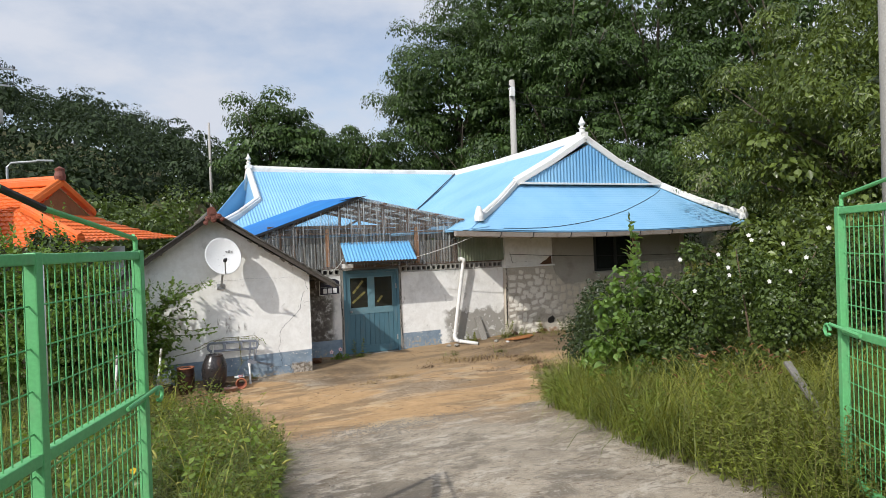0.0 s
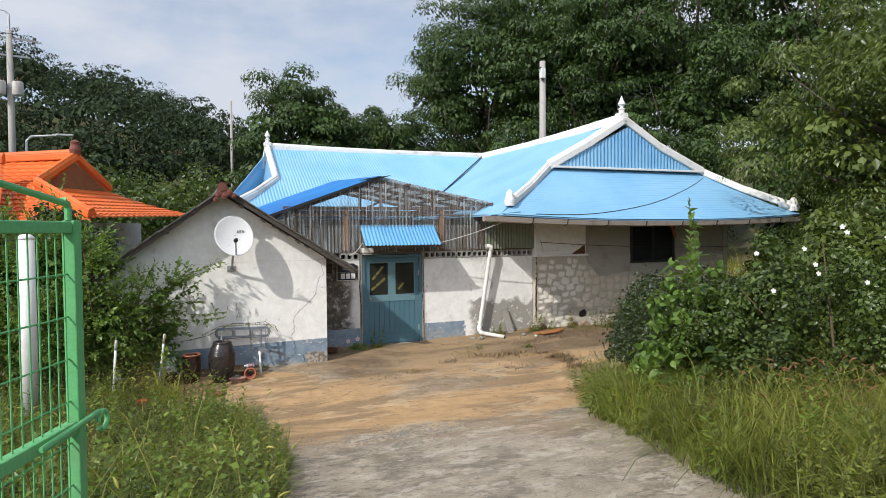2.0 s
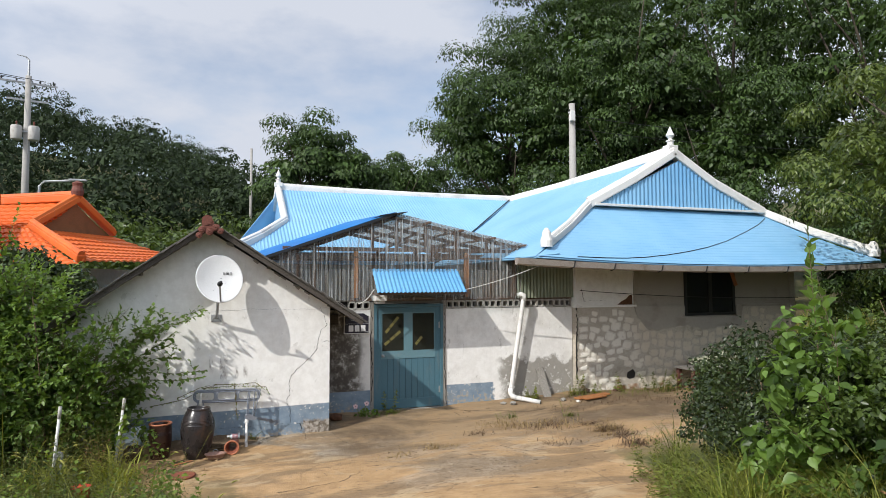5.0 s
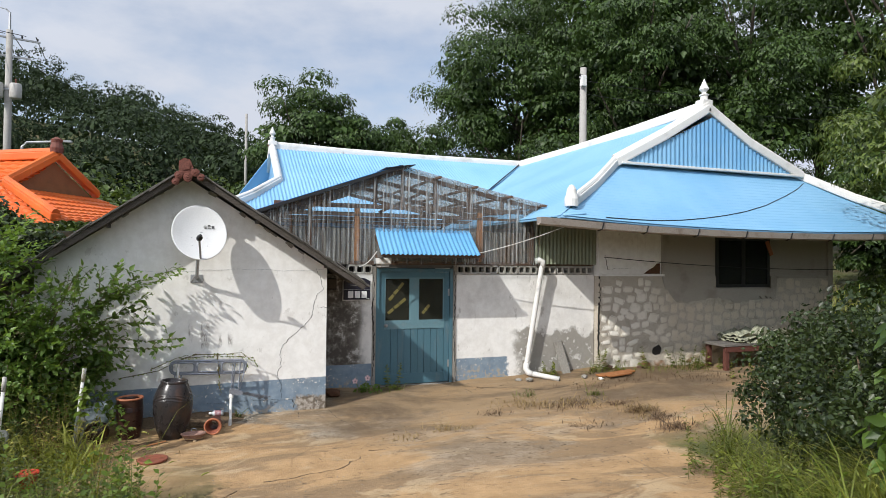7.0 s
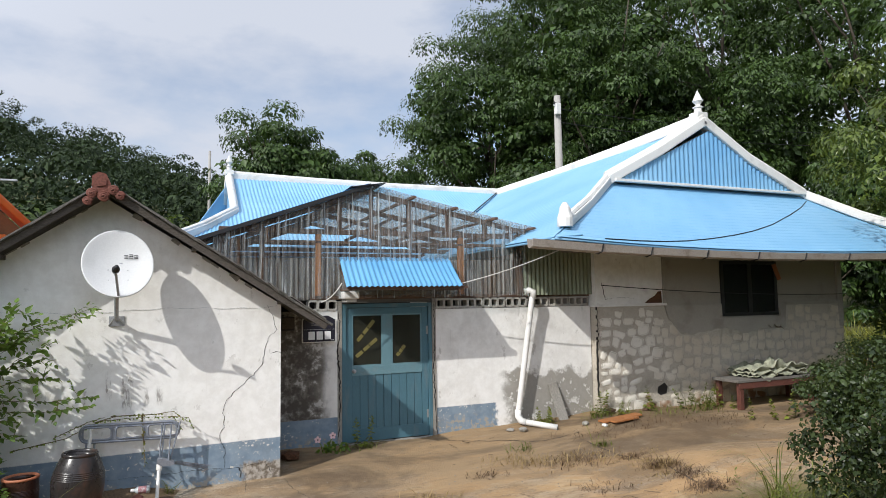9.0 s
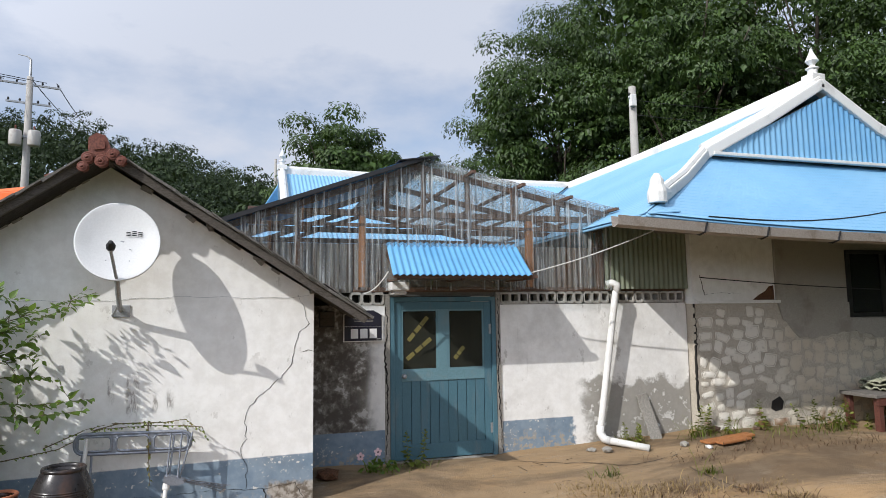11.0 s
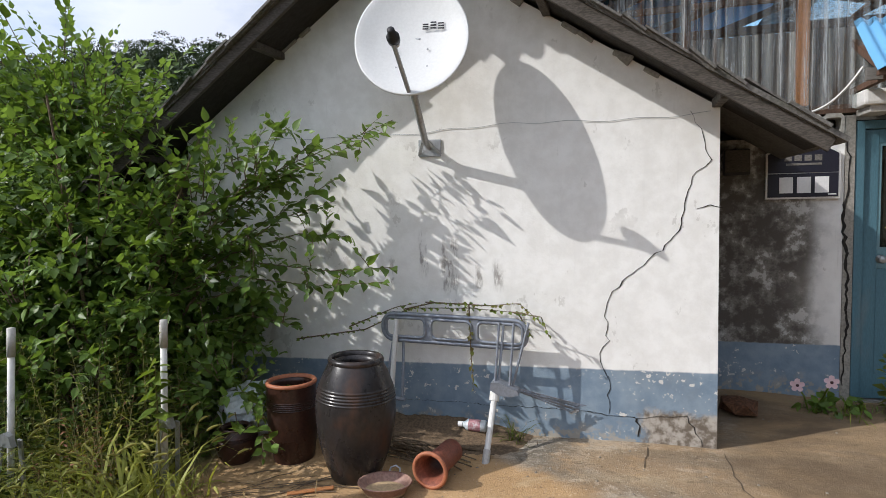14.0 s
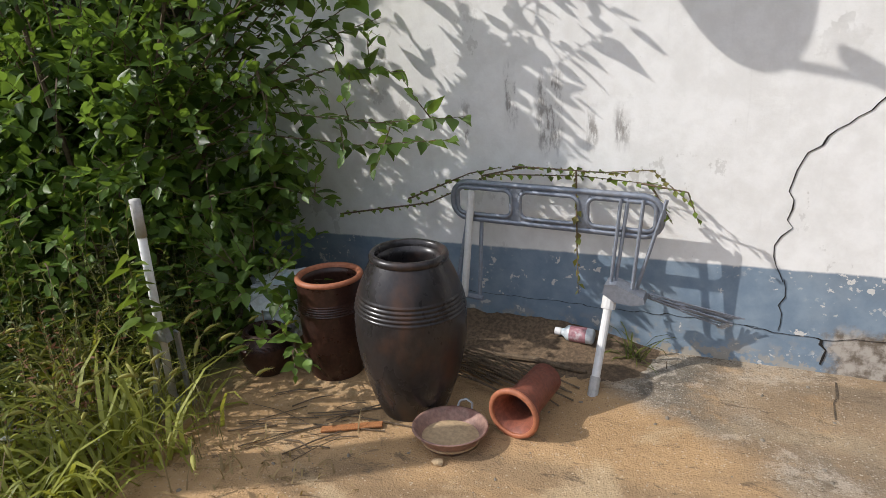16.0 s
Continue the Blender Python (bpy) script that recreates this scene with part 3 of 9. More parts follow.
def glass_mat(name, tint=(0.05, 0.06, 0.06)):
    k = Nodes(name)
    k.done(k.mix(k.noise(5, 3), tint, tuple(v * 1.6 for v in tint)), 0.16, 0.0, 0.22)
    t = k.n.new("ShaderNodeBsdfTransparent")
    t.inputs[0].default_value = (0.55, 0.58, 0.56, 1)
    mx = k.n.new("ShaderNodeMixShader")
    mx.inputs[0].default_value = 0.6
    k.l.new(t.outputs[0], mx.inputs[1])
    k.l.new(k.b.outputs[0], mx.inputs[2])
    k.l.new(mx.outputs[0], k.out.inputs[0])
    return k.m


M_GROUND = ground_mat()
M_SHED = plaster("whitewash_shed", 0.475, 0.10, None, ((3.16, 0.035, 1.10, 1.32), (3.34, 0.075, 0.98, 1.30), (3.53, 0.03, 1.00, 1.12), (3.66, 0.04, 1.02, 1.14), (2.93, 0.03, 0.98, 1.16)), 0.02, None, None, (4.64, 0.33), 0.014)
M_WALL = plaster("whitewash_house", 0.49, 0.40, (8.30, 10.3, 0.92), None, 0.22, 8.5)
M_PILLAR = plaster("whitewash_sooty", 0.48, 0.95, (5.0, 5.62, 1.75), None, 0.1, None, 5.85)
M_PANEL = plaster("whitewash_panel", -1.0, 0.30)
M_CEMENT = plain("bare_cement", (0.33, 0.31, 0.275), 0.9, 0, 0.3, 3.0, 0.4, (0.14, 0.125, 0.105), 0.45)
M_DAUB = plain("grey_daub", (0.40, 0.37, 0.32), 0.92, 0, 0.2, 2.2, 0.35, (0.22, 0.19, 0.155), 0.5)
M_BLOCK = plain("cement_block", (0.46, 0.44, 0.40), 0.92, 0, 0.25, 8.0, 0.4, (0.2, 0.18, 0.15), 0.4)
# near black: the shade inside holes and rooms is put into this colour
M_DARK = plain("painted_inside_shade", (0.025, 0.022, 0.02), 0.9, 0, 0.2, 4, 0.1, (0.01, 0.01, 0.01), 0.2)
M_ROOF = sheet_metal("sky_blue_roof", (0.172, 0.384, 0.592), (0.220, 0.440, 0.640), 0.45, 0.08)
M_GABLE = sheet_metal("pale_blue_gable", (0.136, 0.336, 0.560), (0.208, 0.416, 0.608), 0.45, 0.12)
M_AWNING = sheet_metal("bright_blue_awning", (0.096, 0.296, 0.528), (0.144, 0.368, 0.592), 0.42, 0.15)
M_TARP = sheet_metal("deep_blue_cover", (0.008, 0.13, 0.40), (0.014, 0.18, 0.48), 0.4, 0.1)
M_TARP.node_tree.nodes["Principled BSDF"].inputs["Specular IOR Level"].default_value = 0.03
M_RIDGE = plain("white_mortar", (0.72, 0.71, 0.68), 0.8, 0, 0.1, 2.0, 0.25, (0.34, 0.32, 0.29), 0.45)
M_GUTTER = plain("grey_gutter", (0.47, 0.45, 0.42), 0.6, 0.0, 0.15, 3, 0.1, (0.24, 0.20, 0.16), 0.5)
M_CLEAR = clear_sheet("cloudy_plastic", (0.76, 0.78, 0.78), 0.18)
M_CLEAR_ROOF = clear_sheet("cloudy_plastic_roof", (0.74, 0.77, 0.77), 0.42)
M_SMOKE = smoky_sheet_mat()
M_GREENSHEET = sheet_metal("greenish_plastic", (0.17, 0.19, 0.13), (0.27, 0.29, 0.21), 0.45, 0.6)
M_TIMBER = plain("weathered_timber", (0.145, 0.082, 0.055), 0.8, 0, 0.4, 5, 0.3, (0.07, 0.045, 0.03), 0.5, (4, 4, 0.7))
M_TIMBER2 = plain("orange_timber", (0.42, 0.17, 0.06), 0.75, 0, 0.35, 5, 0.3, (0.12, 0.07, 0.04), 0.4, (4, 4, 0.7))
M_GREYWOOD = plain("grey_wood", (0.20, 0.185, 0.165), 0.9, 0, 0.45, 6, 0.4, (0.07, 0.06, 0.05), 0.5, (1, 5, 5))
M_RAKE = plain("dark_rake_timber", (0.105, 0.09, 0.076), 0.9, 0, 0.5, 6, 0.4, (0.03, 0.028, 0.02), 0.6, (1, 5, 5))
M_NET = plain("grey_green_netting", (0.40, 0.41, 0.30), 0.9, 0, 0.45, 9, 0.6, (0.20, 0.20, 0.14), 0.5, (1, 1, 1), 40.0)
M_BENCH = plain("dark_red_timber", (0.14, 0.05, 0.035), 0.8, 0, 0.4, 6, 0.3, (0.06, 0.035, 0.03), 0.5)
# near black, so that the shade under the rake is in the colour
M_SOFFIT = plain("soffit_with_eave_shade", (0.032, 0.027, 0.022), 0.95, 0, 0.4, 6, 0.4, (0.02, 0.018, 0.015), 0.5, (1, 5, 5))
M_SLATE = plain("mossy_slate", (0.155, 0.145, 0.13), 0.9, 0, 0.45, 4, 0.5, (0.045, 0.05, 0.03), 0.6)
M_TERRA = plain("old_red_tile", (0.19, 0.065, 0.045), 0.75, 0, 0.4, 9, 0.4, (0.06, 0.035, 0.03), 0.5)
M_DOOR = plain("teal_paint", (0.075, 0.17, 0.215), 0.55, 0, 0.15, 3, 0.15, (0.20, 0.21, 0.20), 0.3, (3, 3, 0.6))
M_DOOR2 = plain("pale_teal_paint", (0.135, 0.255, 0.295), 0.55, 0, 0.15, 5, 0.12, (0.25, 0.24, 0.22), 0.3)
M_GLASS = glass_mat("dusty_glass", (0.035, 0.036, 0.028))
M_BLACKGLASS = glass_mat("dark_glass", (0.012, 0.016, 0.02))
M_TAPE = plain("yellow_tape", (0.21, 0.18, 0.055), 0.6, 0, 0.3, 20, 0.05, (0.12, 0.1, 0.05), 0.5)
M_PVC = plain("white_pvc", (0.72, 0.71, 0.68), 0.4, 0, 0.08, 4, 0.05, (0.36, 0.33, 0.28), 0.35)
M_ALU = plain("dull_aluminium", (0.27, 0.295, 0.34), 0.48, 0.45, 0.15, 8, 0.08, (0.2, 0.19, 0.18), 0.3)
M_STEEL = plain("galvanised_steel", (0.40, 0.41, 0.42), 0.45, 0.6, 0.15, 10, 0.1, (0.17, 0.13, 0.1), 0.35)
M_RUST = plain("rusty_iron", (0.16, 0.075, 0.04), 0.85, 0.2, 0.5, 14, 0.4, (0.06, 0.035, 0.025), 0.5)
M_BLACK = plain("black_plastic", (0.02, 0.02, 0.022), 0.5, 0, 0.2, 8, 0.08, (0.06, 0.055, 0.05), 0.3)
M_DISH = plain("dish_white", (0.70, 0.70, 0.69), 0.45, 0, 0.05, 3, 0.04, (0.50, 0.49, 0.46), 0.25)
M_GREENPAINT = plain("green_gate_paint", (0.115, 0.40, 0.155), 0.5, 0, 0.12, 5, 0.1, (0.16, 0.22, 0.12), 0.3)
M_NAVY = plain("navy_plate", (0.014, 0.013, 0.024), 0.45, 0, 0.2, 5, 0.05, (0.03, 0.02, 0.02), 0.3)
M_MAROON = plain("maroon_plate", (0.07, 0.022, 0.024), 0.45, 0, 0.2, 5, 0.05, (0.03, 0.02, 0.02), 0.3)
M_WHITEPAINT = plain("white_lettering", (0.75, 0.74, 0.73), 0.5, 0, 0.06, 6, 0.05, (0.5, 0.48, 0.45), 0.2)
M_ORANGE = sheet_metal("orange_tile", (0.576, 0.100, 0.014), (0.640, 0.144, 0.024), 0.6, 0.22)
M_ORANGE2 = plain("orange_wall", (0.28, 0.12, 0.05), 0.9, 0, 0.3, 3, 0.2, (0.1, 0.06, 0.04), 0.4)
M_POLE = plain("concrete_pole", (0.36, 0.345, 0.32), 0.9, 0, 0.15, 3, 0.2, (0.2, 0.18, 0.16), 0.35)
M_WIRE = plain("black_cable", (0.015, 0.015, 0.016), 0.6, 0, 0.2, 8, 0.05, (0.03, 0.03, 0.03), 0.2)
M_WHITEWIRE = plain("white_cable", (0.55, 0.54, 0.51), 0.5, 0, 0.1, 8, 0.05, (0.3, 0.28, 0.25), 0.3)
M_BARK = plain("bark", (0.10, 0.08, 0.06), 0.95, 0, 0.45, 6, 0.6, (0.045, 0.04, 0.03), 0.5, (4, 4, 0.8))
M_GRITD = plain("dark_grit", (0.24, 0.215, 0.18), 0.95, 0, 0.3, 30, 0.2, (0.3, 0.28, 0.25), 0.5)
M_EARTH = plain("dark_earth", (0.11, 0.08, 0.052), 1.0, 0, 0.4, 20, 0.4, (0.14, 0.10, 0.06), 0.5)
M_TWIG = plain("twig", (0.17, 0.12, 0.075), 0.9, 0, 0.4, 12, 0.3, (0.07, 0.05, 0.035), 0.5)
M_WOODS = leaf_mat("woodland_leaves", (0.0074, 0.0186, 0.0043), (0.0700, 0.1251, 0.0254), 0.5, 0.18)
M_FAR = leaf_mat("hill_leaves", (0.0067, 0.0158, 0.0060), (0.0347, 0.0588, 0.0189), 0.8, 0.1)
M_TREE = leaf_mat("light_tree_leaves", (0.0195, 0.0351, 0.0072), (0.1418, 0.1890, 0.0378), 0.34, 0.25)
M_HEDGE = leaf_mat("hedge_leaves", (0.0105, 0.0211, 0.0050), (0.1124, 0.1658, 0.0353), 0.36, 0.25)
M_DARKHEDGE = leaf_mat("dark_shrub_leaves", (0.0084, 0.0169, 0.0052), (0.0636, 0.0933, 0.0276), 0.40, 0.2)
M_MULB = leaf_mat("mulberry_leaves", (0.0124, 0.0322, 0.0074), (0.2033, 0.3264, 0.0685), 0.42, 0.38)
M_VINE = leaf_mat("creeper_leaves", (0.16, 0.10, 0.04), (0.20, 0.26, 0.05), 0.5, 0.35)
M_BRIGHT = leaf_mat("fresh_leaves", (0.055, 0.095, 0.014), (0.195, 0.275, 0.044), 0.38, 0.35)
M_GRASS = leaf_mat("grass_blades", (0.0450, 0.0585, 0.0090), (0.3296, 0.3296, 0.0597), 0.45, 0.28)
M_STALK = leaf_mat("weed_stalks", (0.12, 0.12, 0.04), (0.24, 0.22, 0.08), 0.6, 0.1)
M_BRISTLE = leaf_mat("foxtail_bristles", (0.38, 0.36, 0.14), (0.60, 0.56, 0.26), 0.6, 0.5)
M_GRASS2 = leaf_mat("lush_grass", (0.0221, 0.0338, 0.0052), (0.2120, 0.2491, 0.0403), 0.45, 0.25)
M_DRY = leaf_mat("dry_grass", (0.17, 0.115, 0.055), (0.40, 0.29, 0.14), 0.7, 0.2)
M_DEAD = leaf_mat("dead_weeds", (0.06, 0.038, 0.024), (0.17, 0.105, 0.06), 0.8, 0.1)
M_FOX = leaf_mat("foxtail_blades", (0.166, 0.195, 0.032), (0.390, 0.400, 0.083), 0.5, 0.4)
M_SEED = leaf_mat("foxtail_heads", (0.24, 0.25, 0.06), (0.46, 0.42, 0.12), 0.7, 0.3)
M_RUSSET = leaf_mat("russet_heads", (0.16, 0.065, 0.035), (0.26, 0.12, 0.06), 0.7, 0.2)
M_PETAL = leaf_mat("white_petals", (0.72, 0.70, 0.68), (0.85, 0.84, 0.83), 0.6, 0.3)
M_YELLOW = leaf_mat("yellow_petals", (0.75, 0.48, 0.03), (0.85, 0.60, 0.05), 0.6, 0.3)
M_PINK = leaf_mat("pink_petals", (0.68, 0.42, 0.50), (0.82, 0.62, 0.67), 0.6, 0.3)
M_GLAZE = plain("black_brown_glaze", (0.031, 0.027, 0.027), 0.29, 0, 0.35, 5.5, 0.12, (0.085, 0.042, 0.026), 0.75, (1, 1, 0.6), 45)
M_BROWN = plain("brown_glaze", (0.048, 0.020, 0.014), 0.34, 0, 0.4, 4.5, 0.2, (0.03, 0.018, 0.014), 0.7)
M_CLAY = plain("red_clay", (0.27, 0.085, 0.05), 0.6, 0, 0.3, 6, 0.2, (0.12, 0.05, 0.035), 0.4)
M_CLAYRIM = plain("orange_clay_rim", (0.42, 0.15, 0.075), 0.55, 0, 0.2, 6, 0.15, (0.2, 0.09, 0.06), 0.3)
M_PANIN = plain("sandy_pan", (0.50, 0.36, 0.21), 0.9, 0, 0.25, 9, 0.4, (0.3, 0.2, 0.12), 0.4)
M_PANMETAL = plain("dented_pan", (0.34, 0.20, 0.155), 0.55, 0.0, 0.3, 7, 0.2, (0.16, 0.05, 0.035), 0.8)
M_RED = plain("red_plastic", (0.55, 0.045, 0.025), 0.45, 0, 0.15, 5, 0.05, (0.3, 0.06, 0.04), 0.3)
M_BAG = plain("plastic_bag", (0.62, 0.66, 0.68), 0.3, 0, 0.15, 9, 0.4, (0.14, 0.34, 0.40), 0.55)
M_EAVE = plain("weathered_eave_gutter", (0.36, 0.315, 0.275), 0.6, 0, 0.25, 5, 0.15, (0.16, 0.12, 0.09), 0.6)
M_PINKLABEL = plain("pink_label", (0.42, 0.20, 0.22), 0.5, 0, 0.3, 25, 0.05, (0.62, 0.60, 0.60), 0.8)
M_SOIL = plain("loose_soil", (0.185, 0.125, 0.075), 1.0, 0, 0.45, 7, 0.9, (0.085, 0.06, 0.04), 0.7)
M_GRIT = plain("grit", (0.24, 0.205, 0.16), 0.95, 0, 0.3, 30, 0.2, (0.1, 0.08, 0.06), 0.4)
M_CRACK = plain("crack_shadow", (0.02, 0.018, 0.016), 1.0, 0, 0.3, 30, 0.2, (0.05, 0.045, 0.04), 0.3)
M_STONE = Nodes("whitewashed_stone")
_k = M_STONE
_k.co = _k.n.new("ShaderNodeNewGeometry").outputs["Position"]
_x, _y, _z = _k.xyz()
_n1, _n2 = _k.noise(2.2, 5, 0.6), _k.noise(22, 4, 0.65)
_w = _k.mix(_k.each(), (0.73, 0.69, 0.605), (0.78, 0.745, 0.67))
_g = _k.mix(_k.each(), (0.56, 0.50, 0.40), (0.62, 0.555, 0.45))
_f = _k.ramp(_k.math("ADD", _x, _k.math("MULTIPLY", _n1, 1.2)), 11.6, 12.5)
_c = _k.mix(_f, _w, _g)
_c = _k.mix(_k.ramp(_n2, 0.58, 0.72, 0.0, 0.5), _c, (0.27, 0.235, 0.19))
_low = _k.math("MULTIPLY", _k.ramp(_k.math("ADD", _z, _k.math("MULTIPLY", _n1, 0.5)), 0.55, 0.72, 1.0, 0.0), _k.ramp(_k.noise(1.3, 3), 0.46, 0.56))
_c = _k.mix(_low, _c, _k.mix(_n2, (0.20, 0.105, 0.055), (0.36, 0.21, 0.12)))
_k.bump(_n2, 0.5, 0.02)
M_STONE = _k.done(_c, 0.92, 0.0, 0.2)
M_MORTAR = plain("dirty_mortar", (0.53, 0.48, 0.40), 0.95, 0, 0.25, 3.0, 0.5, (0.22, 0.19, 0.15), 0.5)

# ---- ground ----
def axis(stops):
    out = []
    for a, b, step in stops:
        out += list(np.arange(a, b, step))
    return np.array(out + [stops[-1][1]])


gx = axis(((-500, -60, 40), (-60, -12, 4), (-12, 0, 0.6), (0, 10, 0.14), (10, 20, 0.6), (20, 60, 4), (60, 500, 40)))
gy = axis(((-400, -40, 40), (-40, -4, 3), (-4, 0, 0.5), (0, 15, 0.14), (15, 28, 0.7), (28, 60, 4), (60, 600, 30)))
xx, yy = np.meshgrid(gx, gy, indexing="ij")
gv = np.column_stack((xx.ravel(), yy.ravel(), lie(xx, yy).ravel()))
ny = len(gy)
ii, jj = np.meshgrid(np.arange(len(gx) - 1), np.arange(ny - 1), indexing="ij")
gk = (ii * ny + jj).ravel()
me = bpy.data.meshes.new("ground")
me.from_pydata(gv.tolist(), [], np.column_stack((gk, gk + ny, gk + ny + 1, gk + 1)).tolist())
tagged(link("ground", me, M_GROUND, smooth=True), "sloping concrete drive and sandy earth yard edged with weeds", "ground", kind="structure")


# ---- the whitewashed shed ----
SHED_Y, RAKE_Y = 13.6, 13.2
shed = thing("shed", "small whitewashed shed with blue-grey painted foot, cracked gable and slate roof", "shed", (3.05, 15.5, 0))
AX, AZ, XW = 3.08, 3.22, 1.38
FALL = {-1: 0.70, 1: 0.632}
SINK = {-1: 0.045, 1: 0.0}
def shed_top(x):
    return AZ - FALL[1 if x > AX else -1] * abs(x - AX)
gable = [(XW, -0.3), (4.95, -0.3), (4.95, shed_top(4.95)), (AX, AZ), (XW, shed_top(XW))]
part("front_wall", prism(gable, SHED_Y, SHED_Y + 0.2), M_SHED, shed)
part("side_wall", box(4.75, 4.949, SHED_Y + 0.2, 17.9, -0.3, shed_top(4.95) - 0.01), M_CEMENT, shed)
part("side_wall", box(XW + 0.001, XW + 0.2, SHED_Y + 0.2, 17.9, -0.3, shed_top(XW) - 0.01), M_CEMENT, shed)
part("back_wall", prism(gable, 17.9, 18.1), M_CEMENT, shed)
for side in (-1, 1):
    ex = AX + side * 2.33
    az = AZ - SINK[side]
    low = az - FALL[side] * 2.33
    # sheets lie lapped, each a little over the next
    for k in range(4):
        a, b = k / 4, (k + 1) / 4 + 0.03
        pa, pb = AX + (ex - AX) * a, AX + (ex - AX) * b
        za, zb = az + (low - az) * a + 0.10, az + (low - az) * b + 0.10
        lift = 0.010 * (3 - k)
        part("slate_sheet", slab([(pa, RAKE_Y - 0.015 * (k % 2), za + lift), (pb, RAKE_Y - 0.015 * (k % 2), zb + lift), (pb, 18.3, zb + lift), (pa, 18.3, za + lift)], 0.025), M_SLATE, shed)
    part("rake_board", beam((AX + side * 0.05, RAKE_Y + 0.03, az + 0.025), (ex, RAKE_Y + 0.03, low + 0.025), 0.03, 0.075, None, 0.006), M_RAKE, shed)
    for d in (0.9, 1.85):
        part("purlin_end", beam((AX + side * d, RAKE_Y + 0.06, az - FALL[side] * d + 0.01), (AX + side * d, SHED_Y, az - FALL[side] * d + 0.01), 0.05, 0.05, None, 0.01), M_RAKE, shed)
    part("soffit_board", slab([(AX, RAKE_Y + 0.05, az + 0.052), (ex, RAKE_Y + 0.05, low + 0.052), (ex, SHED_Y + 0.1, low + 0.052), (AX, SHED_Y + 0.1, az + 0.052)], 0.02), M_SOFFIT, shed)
    # crumbling plaster smeared along the top of the wall
    rnd = random.Random(90 + side)
    for n in range(7):
        d = rnd.uniform(0.15, 1.7)
        if AX + side * d < XW + 0.05 or AX + side * d > 4.85:
            continue
        part("mortar_lump", beam((AX + side * d, SHED_Y - 0.012, AZ - FALL[side] * d - rnd.uniform(0.0, 0.02)), (AX + side * (d + rnd.uniform(0.05, 0.12)), SHED_Y - 0.012, AZ - FALL[side] * (d + 0.08) - rnd.uniform(0.0, 0.02)), 0.03, rnd.uniform(0.02, 0.05), None, 0.008), M_CEMENT, shed)
# broken slate ends along both rakes
rnd = random.Random(61)
for side in (-1, 1):
    s = 0.10
    while s < 2.30:
        ln = rnd.uniform(0.10, 0.24)
        xa, xb = AX + side * s, AX + side * min(s + ln, 2.36)
        za, zb = AZ - SINK[side] - FALL[side] * s + 0.118 + rnd.uniform(-0.006, 0.02), AZ - SINK[side] - FALL[side] * min(s + ln, 2.36) + 0.108 + rnd.uniform(-0.012, 0.010)
        y0 = RAKE_Y - rnd.uniform(0.02, 0.055)
        part("slate", slab([(xa, y0, za), (xb, y0 + rnd.uniform(-0.015, 0.015), zb), (xb, RAKE_Y + 0.25, zb), (xa, RAKE_Y + 0.25, za)], rnd.uniform(0.010, 0.018)), M_SLATE, shed)
        s += ln + rnd.uniform(-0.01, 0.015)
part("ridge_cap", tube([(AX, RAKE_Y + 0.1, AZ + 0.07), (AX, 18.3, AZ + 0.07)], 0.085, 10), M_SLATE, shed)
# scrolled end tile on the ridge
orn = bmesh.new()
prism([(-0.085, -0.02), (0.085, -0.02), (0.115, 0.10), (0.085, 0.235), (0.0, 0.275), (-0.085, 0.235), (-0.115, 0.10)], -0.03, 0.05, orn)
prism([(-0.055, 0.08), (0.055, 0.08), (0.075, 0.15), (0.045, 0.215), (-0.045, 0.215), (-0.075, 0.15)], -0.045, -0.02, orn)
for cx, cz, r in ((-0.13, 0.0, 0.062), (0.13, 0.0, 0.062), (-0.195, -0.095, 0.055), (0.20, -0.085, 0.055), (0.0, -0.06, 0.07)):
    turns = []
    for s in range(26):
        a = s * 0.62
        rr = r * (1 - s / 30)
        turns.append((cx + rr * math.cos(a), -0.035 - 0.0008 * s, cz + rr * math.sin(a)))
    tube(turns, 0.017, 6, orn)
    lathe([(r * 0.95, -0.03), (r * 0.95, 0.03)], 14, Matrix.Translation((cx, 0.0, cz)) @ Matrix.Rotation(radians(90), 4, "X"), orn)
orn.transform(Matrix.Translation((AX + 0.02, RAKE_Y - 0.02, AZ - 0.01)) @ Matrix.Rotation(radians(-11), 4, "Y") @ Matrix.Scale(0.76, 4))
part("ridge_ornament", orn, M_TERRA, shed, "dark red scrolled end tile")


